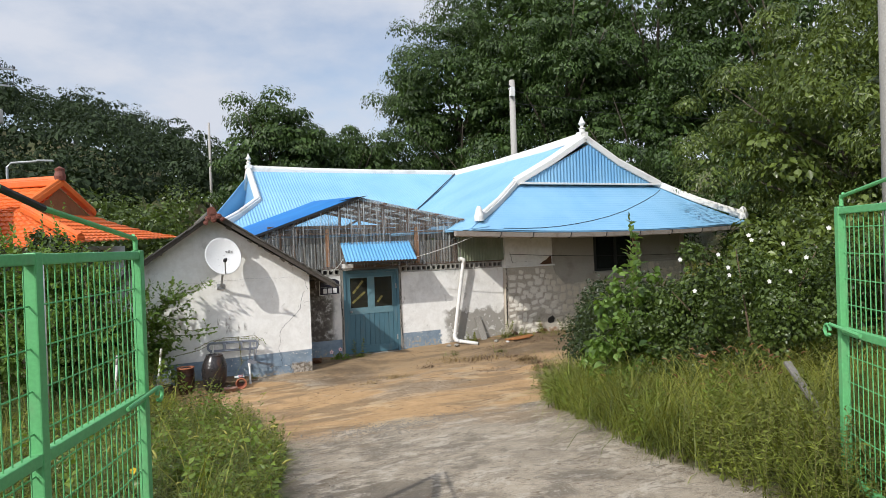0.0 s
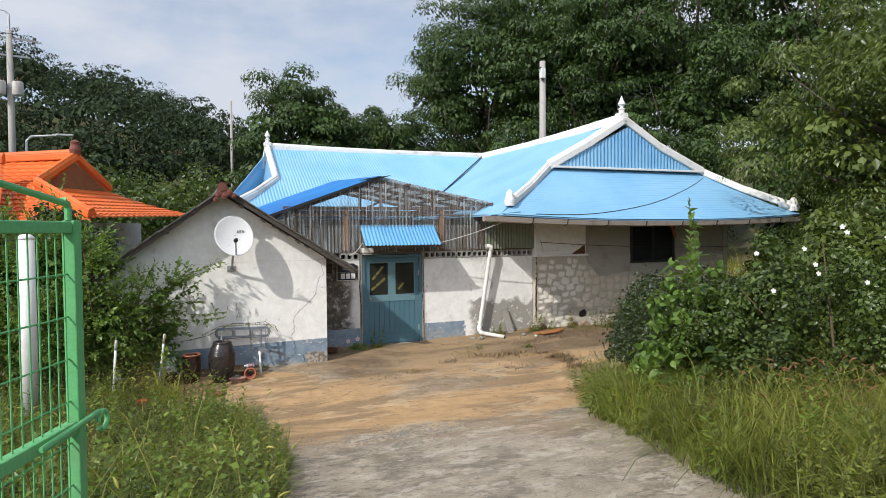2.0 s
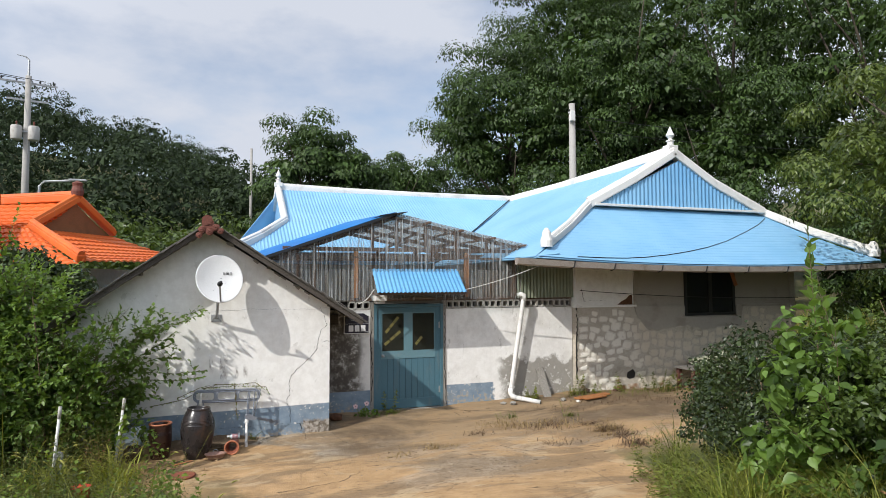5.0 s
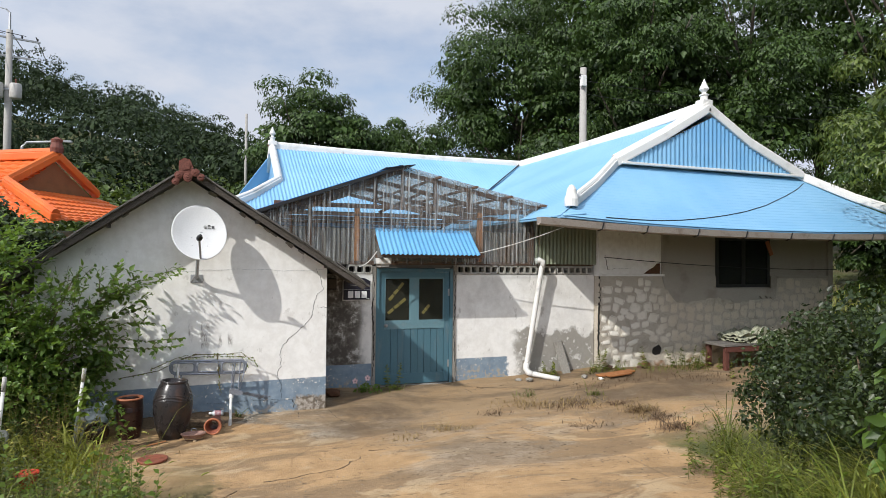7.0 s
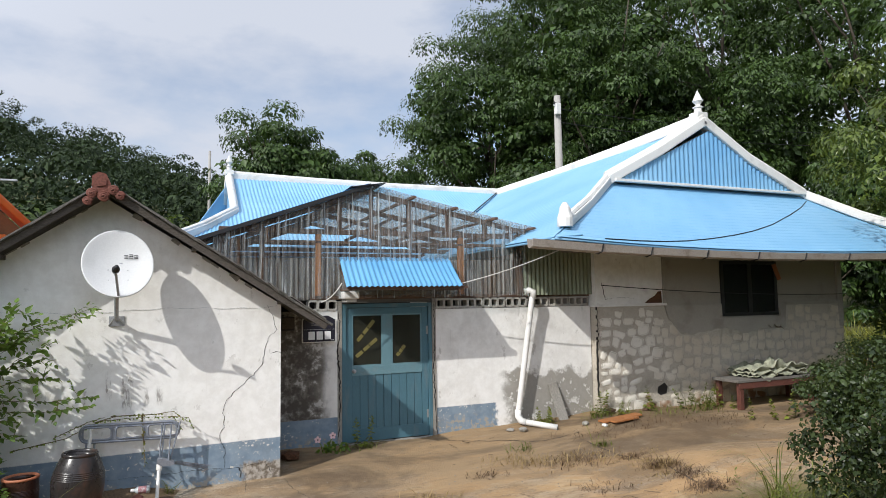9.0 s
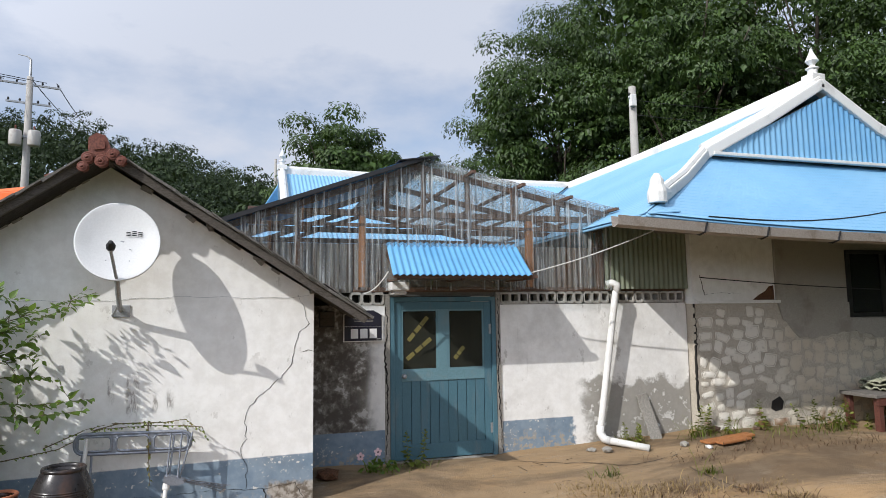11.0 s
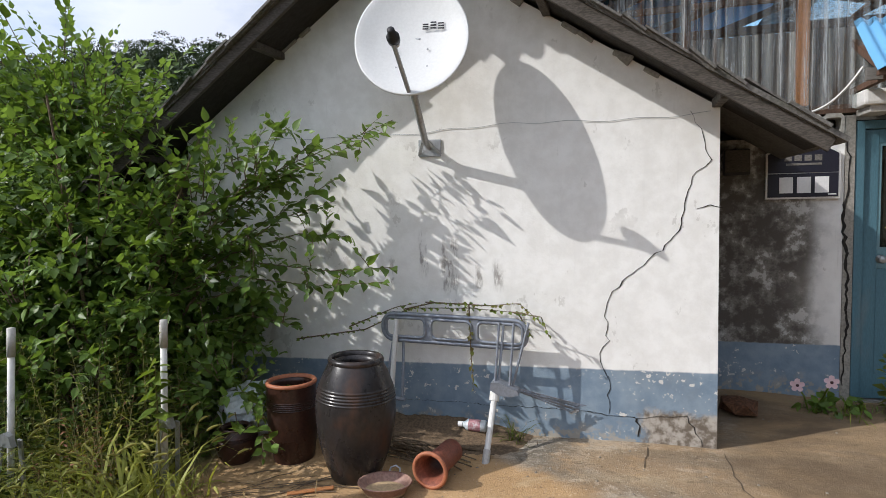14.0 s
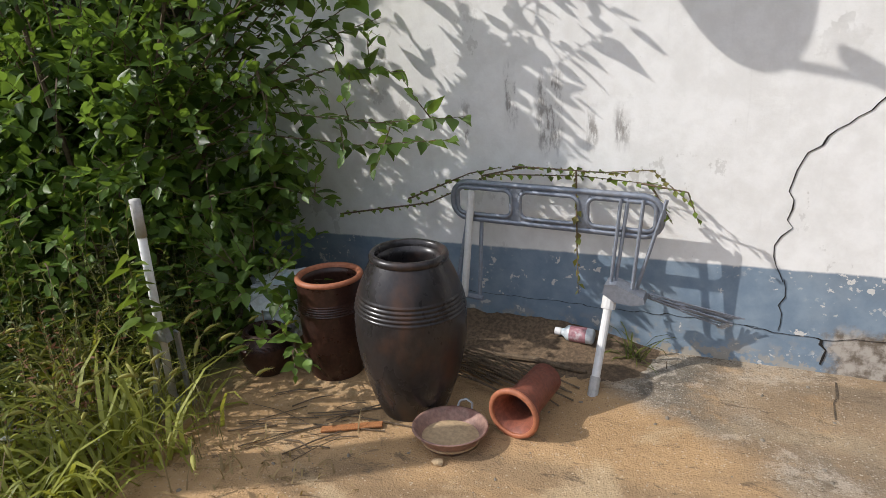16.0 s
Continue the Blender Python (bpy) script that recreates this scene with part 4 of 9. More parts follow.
def crack_strip(name, pts, width, y, parent, out=-0.004, seed=3):
    """A dark jagged gap in a wall at y, drawn as a thin ragged sliver with depth."""
    rnd = random.Random(seed)
    fine = []
    for (x0, z0), (x1, z1) in zip(pts, pts[1:]):
        n = max(2, int(math.hypot(x1 - x0, z1 - z0) / 0.035))
        for i in range(n):
            t = i / n
            fine.append((x0 + (x1 - x0) * t + rnd.uniform(-0.011, 0.011), z0 + (z1 - z0) * t + rnd.uniform(-0.006, 0.006)))
    fine.append(pts[-1])
    bm = bmesh.new()
    left, right = [], []
    for i, (x, z) in enumerate(fine):
        w = width * (0.35 + 0.65 * math.sin(math.pi * min(1, max(0.05, i / len(fine))))) * rnd.uniform(0.5, 1.2) / 2
        left.append((bm.verts.new((x - w, y + out, z)), bm.verts.new((x - w, y + 0.03, z))))
        right.append((bm.verts.new((x + w, y + out, z)), bm.verts.new((x + w, y + 0.03, z))))
    for i in range(len(fine) - 1):
        bm.faces.new((left[i][0], right[i][0], right[i + 1][0], left[i + 1][0]))
        bm.faces.new((left[i][0], left[i + 1][0], left[i + 1][1], left[i][1]))
        bm.faces.new((right[i][0], right[i][1], right[i + 1][1], right[i + 1][0]))
    return part(name, bm, M_CRACK, parent)


crack_strip("crack", [(4.80, 2.03), (4.87, 1.85), (4.90, 1.74), (4.80, 1.65), (4.77, 1.53), (4.73, 1.34), (4.64, 1.23), (4.53, 1.14), (4.42, 1.04), (4.34, 0.95), (4.32, 0.82), (4.33, 0.67), (4.28, 0.59), (4.30, 0.51), (4.33, 0.44)], 0.0075, SHED_Y, shed, -0.003, 4)
crack_strip("crack", [(4.33, 0.45), (4.34, 0.37), (4.33, 0.30), (4.335, 0.22)], 0.005, SHED_Y, shed, -0.003, 5)
crack_strip("crack", [(2.75, 0.225), (2.96, 0.22), (3.32, 0.225), (3.61, 0.22), (3.89, 0.23), (4.2, 0.22), (4.26, 0.222)], 0.006, SHED_Y, shed, -0.003, 6)
crack_strip("crack", [(4.2, 0.222), (4.35, 0.21), (4.44, 0.212), (4.50, 0.195), (4.51, 0.16), (4.505, 0.09)], 0.013, SHED_Y, shed, -0.0035, 17)
crack_strip("crack", [(4.51, 0.20), (4.62, 0.225), (4.78, 0.23), (4.82, 0.17), (4.87, 0.06)], 0.006, SHED_Y, shed, -0.003, 18)
crack_strip("crack", [(4.83, 1.47), (4.90, 1.49), (4.96, 1.47)], 0.025, SHED_Y, shed, -0.003, 7)

# ---- facade of the house: annex with door ----
FY = 14.6
annex = thing("annex", "whitewashed lean-to entrance with cloudy corrugated plastic gable and stained walls", "house annex", (7.5, 16.5, 0))
part("front_wall", box(4.96, 5.92, FY, FY + 0.18, -0.3, 1.93), M_PILLAR, annex, "sooty whitewashed wall beside the door")
part("front_wall", box(7.33, 10.085, FY, FY + 0.18, -0.2, 1.92), M_WALL, annex, "white wall with worn blue-grey foot")
part("wall_end", box(7.275, 7.33, FY - 0.012, FY + 0.18, -0.1, 2.08), M_CEMENT, annex)
part("wall_end", box(5.865, 5.925, FY - 0.012, FY + 0.16, -0.1, 2.06), M_CEMENT, annex)
part("lintel", box(5.5, 10.085, FY + 0.02, FY + 0.17, 2.082, 2.14), M_TIMBER, annex)
crack_strip("crack", [(5.88, 1.9), (5.90, 1.6), (5.86, 1.35), (5.89, 1.05), (5.90, 0.7), (5.88, 0.2)], 0.02, FY - 0.012, annex, -0.003, 8)
crack_strip("crack", [(7.30, 2.0), (7.31, 1.5), (7.29, 1.0), (7.31, 0.5), (7.33, 0.12)], 0.016, FY - 0.012, annex, -0.003, 9)
crack_strip("crack", [(10.10, 1.9), (10.11, 1.5), (10.09, 1.0), (10.10, 0.4)], 0.022, 14.44, annex, -0.003, 10)

# pierced cement blocks over the wall
def pierced(x0, x1, holes):
    """A cement block with rounded openings right through it, as one shell."""
    bm = bmesh.new()
    w = (x1 - x0) / holes
    z0, z1, ya, yb = 1.925, 2.08, FY - 0.006, FY + 0.13
    n = 16
    for y, flip in ((ya, False), (yb, True)):
        for h in range(holes):
            cx, cz = x0 + (h + 0.5) * w, (z0 + z1) / 2 + 0.002
            inner, outer = [], []
            for i in range(n):
                a = 2 * math.pi * (i + 0.5) / n
                c, s = math.cos(a), math.sin(a)
                k = max(abs(c), abs(s))
                outer.append((cx + c / k * w / 2, (z0 + z1) / 2 + s / k * (z1 - z0) / 2))
                p = 0.34
                inner.append((cx + math.copysign(abs(c) ** p, c) * (w / 2 - 0.017), cz + math.copysign(abs(s) ** p, s) * ((z1 - z0) / 2 - 0.030)))
            vi = [bm.verts.new((x, y, z)) for x, z in inner]
            vo = [bm.verts.new((x, y, z)) for x, z in outer]
            for i in range(n):
                j = (i + 1) % n
                bm.faces.new((vo[i], vo[j], vi[j], vi[i]) if not flip else (vi[i], vi[j], vo[j], vo[i]))
            if flip:
                continue
            vb = [bm.verts.new((x, yb, z)) for x, z in inner]
            for i in range(n):
                j = (i + 1) % n
                bm.faces.new((vi[i], vi[j], vb[j], vb[i]))
    box(x0, x1, ya, yb, z0, z0 + 0.001, bm)
    bmesh.ops.remove_doubles(bm, verts=bm.verts[:], dist=0.0012)
    return bm


bx = 7.345
for n in range(7):
    part("cement_block", pierced(bx, bx + 0.375, 3), M_BLOCK, annex)
    bx += 0.389
part("cement_block", pierced(5.46, 5.86, 3), M_BLOCK, annex)
# dark sheets added to paint the shade behind the block openings
part("block_hole_shade", box(7.34, 10.08, FY + 0.14, FY + 0.17, 1.92, 2.08), M_DARK, annex)
part("block_hole_shade", box(5.0, 5.86, FY + 0.14, FY + 0.17, 1.93, 2.08), M_DARK, annex)

# plastic gable over the wall
GX, GZ, GL, GR = 6.28, 3.66, 0.355, 0.20
def gable_top(x):
    return GZ - GL * (GX - x) if x < GX else GZ - GR * (x - GX)
def clear_part(x0, x1, zlow, y, mat, name, label=""):
    width = x1 - x0
    me = waves((x0, y, 4.0), (width, 0, 0), (0, 0, -1), 0.076, 0.010, 3,
               lambda u: (4.0 - gable_top(x0 + u * width) - 0.0, 4.0 - zlow + 0.012 * math.sin(9 * u * width)))
    ob = link(name, me, mat, annex, label, True)
    return ob


for a, b in ((4.05, 4.82), (4.79, 5.62), (5.59, 6.42), (6.39, 7.22), (7.19, 8.02), (7.99, 8.84)):
    clear_part(a, b, 2.10, FY - 0.16 - (0.004 if int(a * 10) % 2 else 0.0), M_CLEAR, "clear_sheet", "cloudy streaked plastic sheet")
for a, b in ((4.4, 5.25), (5.22, 6.05), (6.02, 6.9), (6.87, 7.75), (7.72, 8.8)):
    me = waves((a, FY + 0.06, 2.66), (b - a, 0, 0), (0, 0, -0.58), 0.076, 0.010, 2)
    link("smoky_sheet", me, M_SMOKE, annex, "dark weathered plastic sheet", True)
me = waves((8.82, FY - 0.05, 2.98), (1.28, 0, 0), (0, 0, -0.87), 0.076, 0.011, 2)
link("green_sheet", me, M_GREENSHEET, annex, "mossy green plastic sheet", True)

for x, z0, z1, w, m in ((5.60, 2.14, 3.0, 0.075, M_TIMBER2), (7.76, 2.14, 3.02, 0.09, M_TIMBER2), (6.36, 3.02, 3.62, 0.05, M_TIMBER), (6.93, 3.02, 3.52, 0.05, M_TIMBER), (7.55, 3.02, 3.40, 0.05, M_TIMBER),
                        (8.18, 3.02, 3.28, 0.05, M_TIMBER), (8.78, 2.14, 3.16, 0.07, M_TIMBER), (4.85, 2.14, 3.12, 0.06, M_TIMBER), (5.9, 3.02, 3.50, 0.05, M_TIMBER)):
    part("post", box(x - w / 2, x + w / 2, FY - 0.02, FY + 0.045, z0, z1, None, 0.004), m, annex)
part("tie_beam", box(4.3, 8.85, FY - 0.025, FY + 0.04, 2.99, 3.06, None, 0.004), M_TIMBER, annex)
part("tie_beam", box(4.3, 8.85, FY - 0.02, FY + 0.03, 2.86, 2.90, None, 0.004), M_TIMBER, annex)
for y in (FY - 0.02, 15.9, 17.2, 18.5):
    part("rafter", beam((4.0, y, gable_top(4.0) - 0.05), (GX, y, GZ - 0.05), 0.05, 0.07), M_TIMBER, annex)
    part("rafter", beam((GX, y, GZ - 0.05), (9.15, y, gable_top(9.15) - 0.05), 0.05, 0.07), M_TIMBER, annex)
    if y > 15:
        part("tie_beam", box(4.3, 8.85, y - 0.03, y + 0.03, 2.95, 3.02, None, 0.004), M_TIMBER, annex)
for x in (6.9, 7.55, 8.2, 8.85):
    part("purlin", beam((x, 14.25, gable_top(x) - 0.015), (x, 18.7, gable_top(x) - 0.015), 0.045, 0.035), M_TIMBER, annex)
for x0, x1 in ((6.3, 7.1), (7.1, 7.9), (7.9, 8.7)):
    part("brace", beam((x0, 15.9, 3.03), (x1, 15.9, gable_top(x1) - 0.08), 0.04, 0.05), M_TIMBER, annex)
# roof of the annex
me = waves((GX, 14.37, GZ + 0.03), (0, 4.36, 0), (2.95, 0, -2.95 * GR), 0.076, 0.010, 4, None, 0.015)
link("clear_roof_sheet", me, M_CLEAR_ROOF, annex, "cloudy plastic roof sheet", True)
part("blue_cover", slab([(3.55, 14.42, gable_top(3.55) + 0.03), (GX - 0.01, 14.42, GZ + 0.045), (GX - 0.01, 18.7, GZ + 0.265), (3.55, 18.7, gable_top(3.55) + 0.25)], 0.02), M_TARP, annex, "deep blue roof cover")
part("dark_edge", beam((3.55, 14.40, gable_top(3.55) + 0.002), (GX + 0.02, 14.40, GZ + 0.02), 0.035, 0.05), M_BLACK, annex)
part("ridge_flashing", slab([(GX - 0.28, 14.36, GZ - 0.02), (GX + 0.22, 14.36, GZ + 0.06), (GX + 0.22, 18.7, GZ + 0.06), (GX - 0.28, 18.7, GZ - 0.02)], 0.012), M_BLACK, annex)
for n in range(5):
    part("eave_batten", beam((9.0 + 0.05 * n, 14.2 + 0.02 * n, gable_top(9.0) - 0.02 - 0.03 * n), (9.25 - 0.12 * n, 15.2, gable_top(9.1) - 0.03 - 0.03 * n), 0.05, 0.02), M_GREYWOOD, annex)
part("inner_wall", box(4.3, 9.9, 18.72, 18.85, -0.2, 2.9), M_DAUB, annex)
part("side_sheet", box(3.95, 4.0, FY + 0.1, 18.7, -0.2, gable_top(3.97) - 0.05), M_SMOKE, annex)

# awning over the door
awning = thing("door_awning", "small bright blue corrugated sheet awning over the door", "awning", (6.6, FY, 2.2))
me = waves((5.87, FY - 0.10, 2.665), (1.66, 0, 0.0), (-0.045, -0.58, -0.42), 0.076, 0.011, 3, None, 0.01)
link("sheet", me, M_AWNING, awning, "", True)
part("front_batten", box(5.84, 7.56, 13.95, 13.99, 2.215, 2.25), M_TIMBER, awning)
part("fascia", box(5.80, 7.50, 14.02, 14.05, 2.20, 2.27), M_GREYWOOD, awning)
for x in (5.9, 6.65, 7.42):
    part("bracket", beam((x, 13.99, 2.235), (x, FY - 0.01, 2.54), 0.04, 0.04), M_TIMBER, awning)
    part("bracket", beam((x, 13.99, 2.215), (x, FY - 0.01, 2.215), 0.035, 0.035), M_TIMBER, awning)
part("transom_board", box(5.93, 7.27, FY + 0.04, FY + 0.07, 2.03, 2.6), M_GREYWOOD, awning)

# the door
door = thing("door", "closed teal wooden door with two glass panes and a slatted lower half", "door", (6.6, FY, 0.12))
DZ = 0.115
for a, b in ((5.93, 5.985), (7.215, 7.27)):
    part("jamb", box(a, b, FY - 0.005, FY + 0.10, DZ - 0.05, 2.02, None, 0.004), M_DOOR, door)
part("head", box(5.985, 7.215, FY - 0.004, FY + 0.10, 1.965, 2.02, None, 0.004), M_DOOR, door)
part("leaf_frame", box(5.99, 6.075, FY + 0.02, FY + 0.065, DZ, 1.96, None, 0.003), M_DOOR, door)
part("stile", box(7.12, 7.21, FY + 0.02, FY + 0.065, DZ, 1.96, None, 0.003), M_DOOR, door)
part("rail", box(6.075, 7.12, FY + 0.021, FY + 0.064, 1.87, 1.96, None, 0.003), M_DOOR, door)
part("rail", box(6.075, 7.12, FY + 0.021, FY + 0.064, 1.02, 1.145, None, 0.003), M_DOOR2, door)
part("rail", box(6.075, 7.12, FY + 0.021, FY + 0.064, DZ, DZ + 0.17, None, 0.003), M_DOOR, door)
part("mullion", box(6.525, 6.655, FY + 0.021, FY + 0.064, 1.145, 1.87, None, 0.003), M_DOOR2, door)
for a, b in ((6.075, 6.525), (6.655, 7.12)):
    pane = part("pane", box(a, b, FY + 0.038, FY + 0.044, 1.145, 1.87), M_GLASS, door, "dusty dark glass pane")
    for c0, c1, d0, d1 in ((a, b, 1.145, 1.165), (a, b, 1.85, 1.87)):
        part("bead", box(c0, c1, FY + 0.026, FY + 0.038, d0, d1), M_DOOR2, pane)
    for c0, c1 in ((a, a + 0.02), (b - 0.02, b)):
        part("bead", box(c0, c1, FY + 0.0265, FY + 0.038, 1.165, 1.85), M_DOOR2, pane)
for a, za, b, zb in ((6.16, 1.50, 6.40, 1.78), (6.14, 1.28, 6.44, 1.52), (6.74, 1.27, 6.86, 1.41)):
    for s0, s1 in ((0.0, 0.30), (0.36, 0.62), (0.66, 1.0)):
        pa, pb = Vector((a, FY + 0.035, za)), Vector((b, FY + 0.035, zb))
        part("tape_strip", beam(pa.lerp(pb, s0), pa.lerp(pb, s1), 0.05, 0.003, None, 0, (0, 1, 0)), M_TAPE, door, "strip of old yellow tape on the glass")
n = 9
for i in range(n):
    a = 6.078 + i * (1.04 / n)
    part("slat", box(a, a + 1.04 / n - 0.006, FY + 0.030 + 0.002 * (i % 2), FY + 0.056, DZ + 0.17, 1.02, None, 0.003), M_DOOR, door)
knob = part("knob", lathe([(0.0, -0.055), (0.022, -0.05), (0.028, -0.038), (0.022, -0.026), (0.012, -0.02), (0.012, -0.005), (0.030, -0.003), (0.030, 0.0)], 16, Matrix.Translation((6.10, FY + 0.02, 1.085)) @ Matrix.Rotation(radians(-90), 4, "X")), M_STEEL, door, "", True)
for z in (0.42, 1.62):
    part("hinge", box(7.185, 7.235, FY + 0.012, FY + 0.024, z - 0.06, z + 0.06, None, 0.003), M_STEEL, door)
part("threshold", box(5.95, 7.25, FY - 0.03, FY + 0.12, DZ - 0.15, DZ - 0.012), M_CEMENT, door)
# dark sheet added behind the glass, painted as the unlit hall
part("hall_shade_sheet", box(5.9, 7.3, 15.6, 15.65, -0.1, 2.5), M_DARK, annex)

# ---- main house: stone wall, roof ----
house = thing("house", "old farmhouse with sky-blue metal roof, white ridges and stone wall", "house", (12.8, 18.5, 0))
WY = 14.44
part("stone_wall_bed", prism([(10.10, -0.3), (16.05, -0.3), (16.05, 1.90), (14.47, 1.90), (14.42, 1.44), (13.3, 1.40), (12.7, 1.52), (12.2, 1.50), (11.85, 1.66), (11.56, 1.72), (11.5, 1.90), (10.10, 1.90)], WY, WY + 0.35), M_MORTAR, house, "mortar bed of the stone wall")
part("upper_wall", box(11.51, 16.05, WY + 0.03, WY + 0.33, 1.30, 2.95), M_DAUB, house, "bare grey daub wall")
rnd = random.Random(15)
skirt = [(11.52, 1.90), (12.82, 1.90), (12.82, 1.66), (14.28, 1.66), (14.28, 1.90), (14.45, 1.90)]
skirt += [(14.42 - 0.075 * i, 1.43 + rnd.uniform(-0.035, 0.03) + 0.05 * math.sin(0.35 * i)) for i in range(35)]
skirt += [(11.74, 1.50), (11.66, 1.62), (11.58, 1.66)]
part("daub_edge", prism(skirt, WY - 0.012, WY + 0.028), M_DAUB, house, "ragged lower edge of the daub")
# no recess here: a dark plate paints the shade of the hole
part("wall_hole_shade", prism([(11.28, 0.44), (11.35, 0.40), (11.47, 0.42), (11.50, 0.53), (11.44, 0.60), (11.37, 0.57), (11.30, 0.54)], WY - 0.006, WY + 0.01), M_DARK, house, "dark plate painting the shade in a hole of fallen stones")
part("upper_panel", box(10.10, 11.50, WY + 0.025, WY + 0.3, 1.94, 2.95), M_PANEL, house, "flaking white plaster panel")
part("ledge", box(10.08, 11.56, WY - 0.015, WY + 0.2, 1.90, 1.94, None, 0.006), M_PANEL, house)
part("ledge", box(14.45, 16.06, WY - 0.01, WY + 0.2, 1.86, 1.91, None, 0.006), M_DAUB, house)
part("corner_post", box(11.50, 11.565, WY - 0.012, WY + 0.2, 1.94, 2.95, None, 0.006), M_DAUB, house)
part("corner_post", box(15.92, 16.06, WY - 0.015, WY + 0.2, 1.42, 2.95, None, 0.01), M_DAUB, house)
part("plaster_hole", prism([(11.10, 1.945), (11.48, 1.945), (11.475, 2.15), (11.40, 2.14), (11.33, 2.07), (11.22, 2.02)], WY + 0.021, WY + 0.03), M_RUST, house, "brown hole in the plaster")
crack_strip("crack", [(10.22, 2.3), (10.26, 2.15), (10.3, 2.02), (10.5, 2.05), (10.9, 2.03)], 0.015, WY + 0.025, house, -0.003, 15)
part("side_wall", box(10.10, 10.40, WY + 0.35, 18.9, -0.3, 2.95), M_DAUB, house)
part("side_wall", box(15.75, 16.05, WY + 0.35, 28.0, -0.3, 2.95), M_DAUB, house)
part("back_wing_wall", box(4.9, 10.1, 19.9, 20.2, -0.3, 3.0), M_DAUB, house)
# window
window = part("window", box(12.84, 14.26, WY + 0.0, WY + 0.05, 1.68, 1.74, None, 0.005), M_BLACK, house, "dark sliding window")
for a, b, c, d in ((12.84, 14.26, 2.62, 2.68), (12.84, 12.91, 1.74, 2.62), (14.19, 14.26, 1.74, 2.62), (13.50, 13.60, 1.74, 2.62)):
    part("window_frame", box(a, b, WY + 0.002, WY + 0.05, c, d, None, 0.005), M_BLACK, window)
for a, b in ((12.91, 13.50), (13.60, 14.19)):
    part("pane", box(a, b, WY + 0.018, WY + 0.024, 1.74, 2.62), M_BLACKGLASS, window)
part("hanging_board", beam((14.06, WY - 0.10, 2.62), (14.16, WY - 0.13, 2.33), 0.09, 0.02, None, 0.006, (0, 1, 0)), M_CLAYRIM, house, "reddish board hanging under the eave")
part("hanging_board_cord", beam((14.05, WY - 0.10, 2.85), (14.06, WY - 0.10, 2.61), 0.012, 0.012), M_BLACK, house)

RX, RZ, RY = 12.78, 5.22, 14.7
EV = 13.08
def bent(quad, nu, nv, sag, lift=0.0):
    """A gently sagging roof plane with raised corners along its lower edge (the side from corner 3 to corner 2)."""
    a, b, c, d = (Vector(p) for p in quad)
    vs, fs = [], []
    for i in range(nu + 1):
        u = i / nu
        for j in range(nv + 1):
            v = j / nv
            p = (a * (1 - u) + b * u) * (1 - v) + (d * (1 - u) + c * u) * v
            p.z += -sag * 4 * v * (1 - v) + lift * v * v * abs(2 * u - 1) ** 2.2
            vs.append(p)
    w = nv + 1
    for i in range(nu):
        for j in range(nv):
            k = i * w + j
            fs.append((k, k + 1, k + w + 1, k + w))
    return vs, fs


def roof_plane(name, quad, sag, lift, nu=24, nv=8, thick=0.03):
    vs, fs = bent(quad, nu, nv, sag, lift)
    bm = bmesh.new()
    top = [bm.verts.new(p) for p in vs]
    low = [bm.verts.new(p - Vector((0, 0, thick))) for p in vs]
    for f in fs:
        bm.faces.new([top[i] for i in f])
        bm.faces.new([low[i] for i in reversed(f)])
    w = nv + 1
    ring = [i * w for i in range(nu + 1)] + [nu * w + j for j in range(1, w)] + [i * w + nv for i in range(nu - 1, -1, -1)] + [j for j in range(nv - 1, 0, -1)]
    for p, q in zip(ring, ring[1:] + ring[:1]):
        bm.faces.new((top[p], top[q], low[q], low[p]))
    return part(name, bm, M_ROOF, house, "sky-blue metal roof plane", True)


def tiled_sheet(name, quad, sag, lift, across=0.085, along=0.10, relief=0.0020):
    """A pressed metal sheet with rows of small steps, as a bent grid with its own waves and laps."""
    a, b, c, d = (Vector(p) for p in quad)
    width, length = max((b - a).length, (c - d).length), ((d + c) / 2 - (a + b) / 2).length
    nu, rows = int(width / across) * 4, int(length / along)
    n = (b - a).cross(d - a).normalized()
    if n.z < 0:
        n = -n
    vs, fs = [], []
    vv = []
    for r in range(rows):
        vv += [(r / rows, 0.0), ((r + 0.92) / rows, relief * 1.3)]
    vv.append((1.0, 0.0))
    for i in range(nu + 1):
        u = i / nu
        ripple = relief * 0.3 * math.cos(2 * math.pi * i / 4)
        for v, step in vv:
            p = (a * (1 - u) + b * u) * (1 - v) + (d * (1 - u) + c * u) * v
            p.z += -sag * 4 * v * (1 - v) + lift * v * v * abs(2 * u - 1) ** 2.2
            vs.append(p + n * (ripple + step + 0.02))
    w = len(vv)
    for i in range(nu):
        for j in range(w - 1):
            k = i * w + j
            fs.append((k, k + 1, k + w + 1, k + w))
    me = bpy.data.meshes.new(name)
    me.from_pydata(vs, [], fs)
    return link(name, me, M_ROOF, house, "sky-blue pressed roof sheet")


LX, RXE = 8.45, 17.1
EZ = 2.86
QF = [(10.62, RY, 4.02), (15.32, RY, 4.02), (RXE, EV, 2.74), (LX, EV, 2.74)]
roof_plane("roof_front", QF, 0.05, 0.13)
tiled_sheet("roof_sheet", QF, 0.05, 0.13)
roof_plane("roof_left", [(RX, 22.75, RZ), (RX, RY, RZ), (10.62, RY, 4.03), (9.5, 19.5, 3.45)], 0.06, 0.0)
roof_plane("roof_left", [(9.5, 19.5, 3.45), (10.62, RY, 4.03), (LX, EV, EZ), (LX, 18.45, EZ)], 0.03, 0.0)
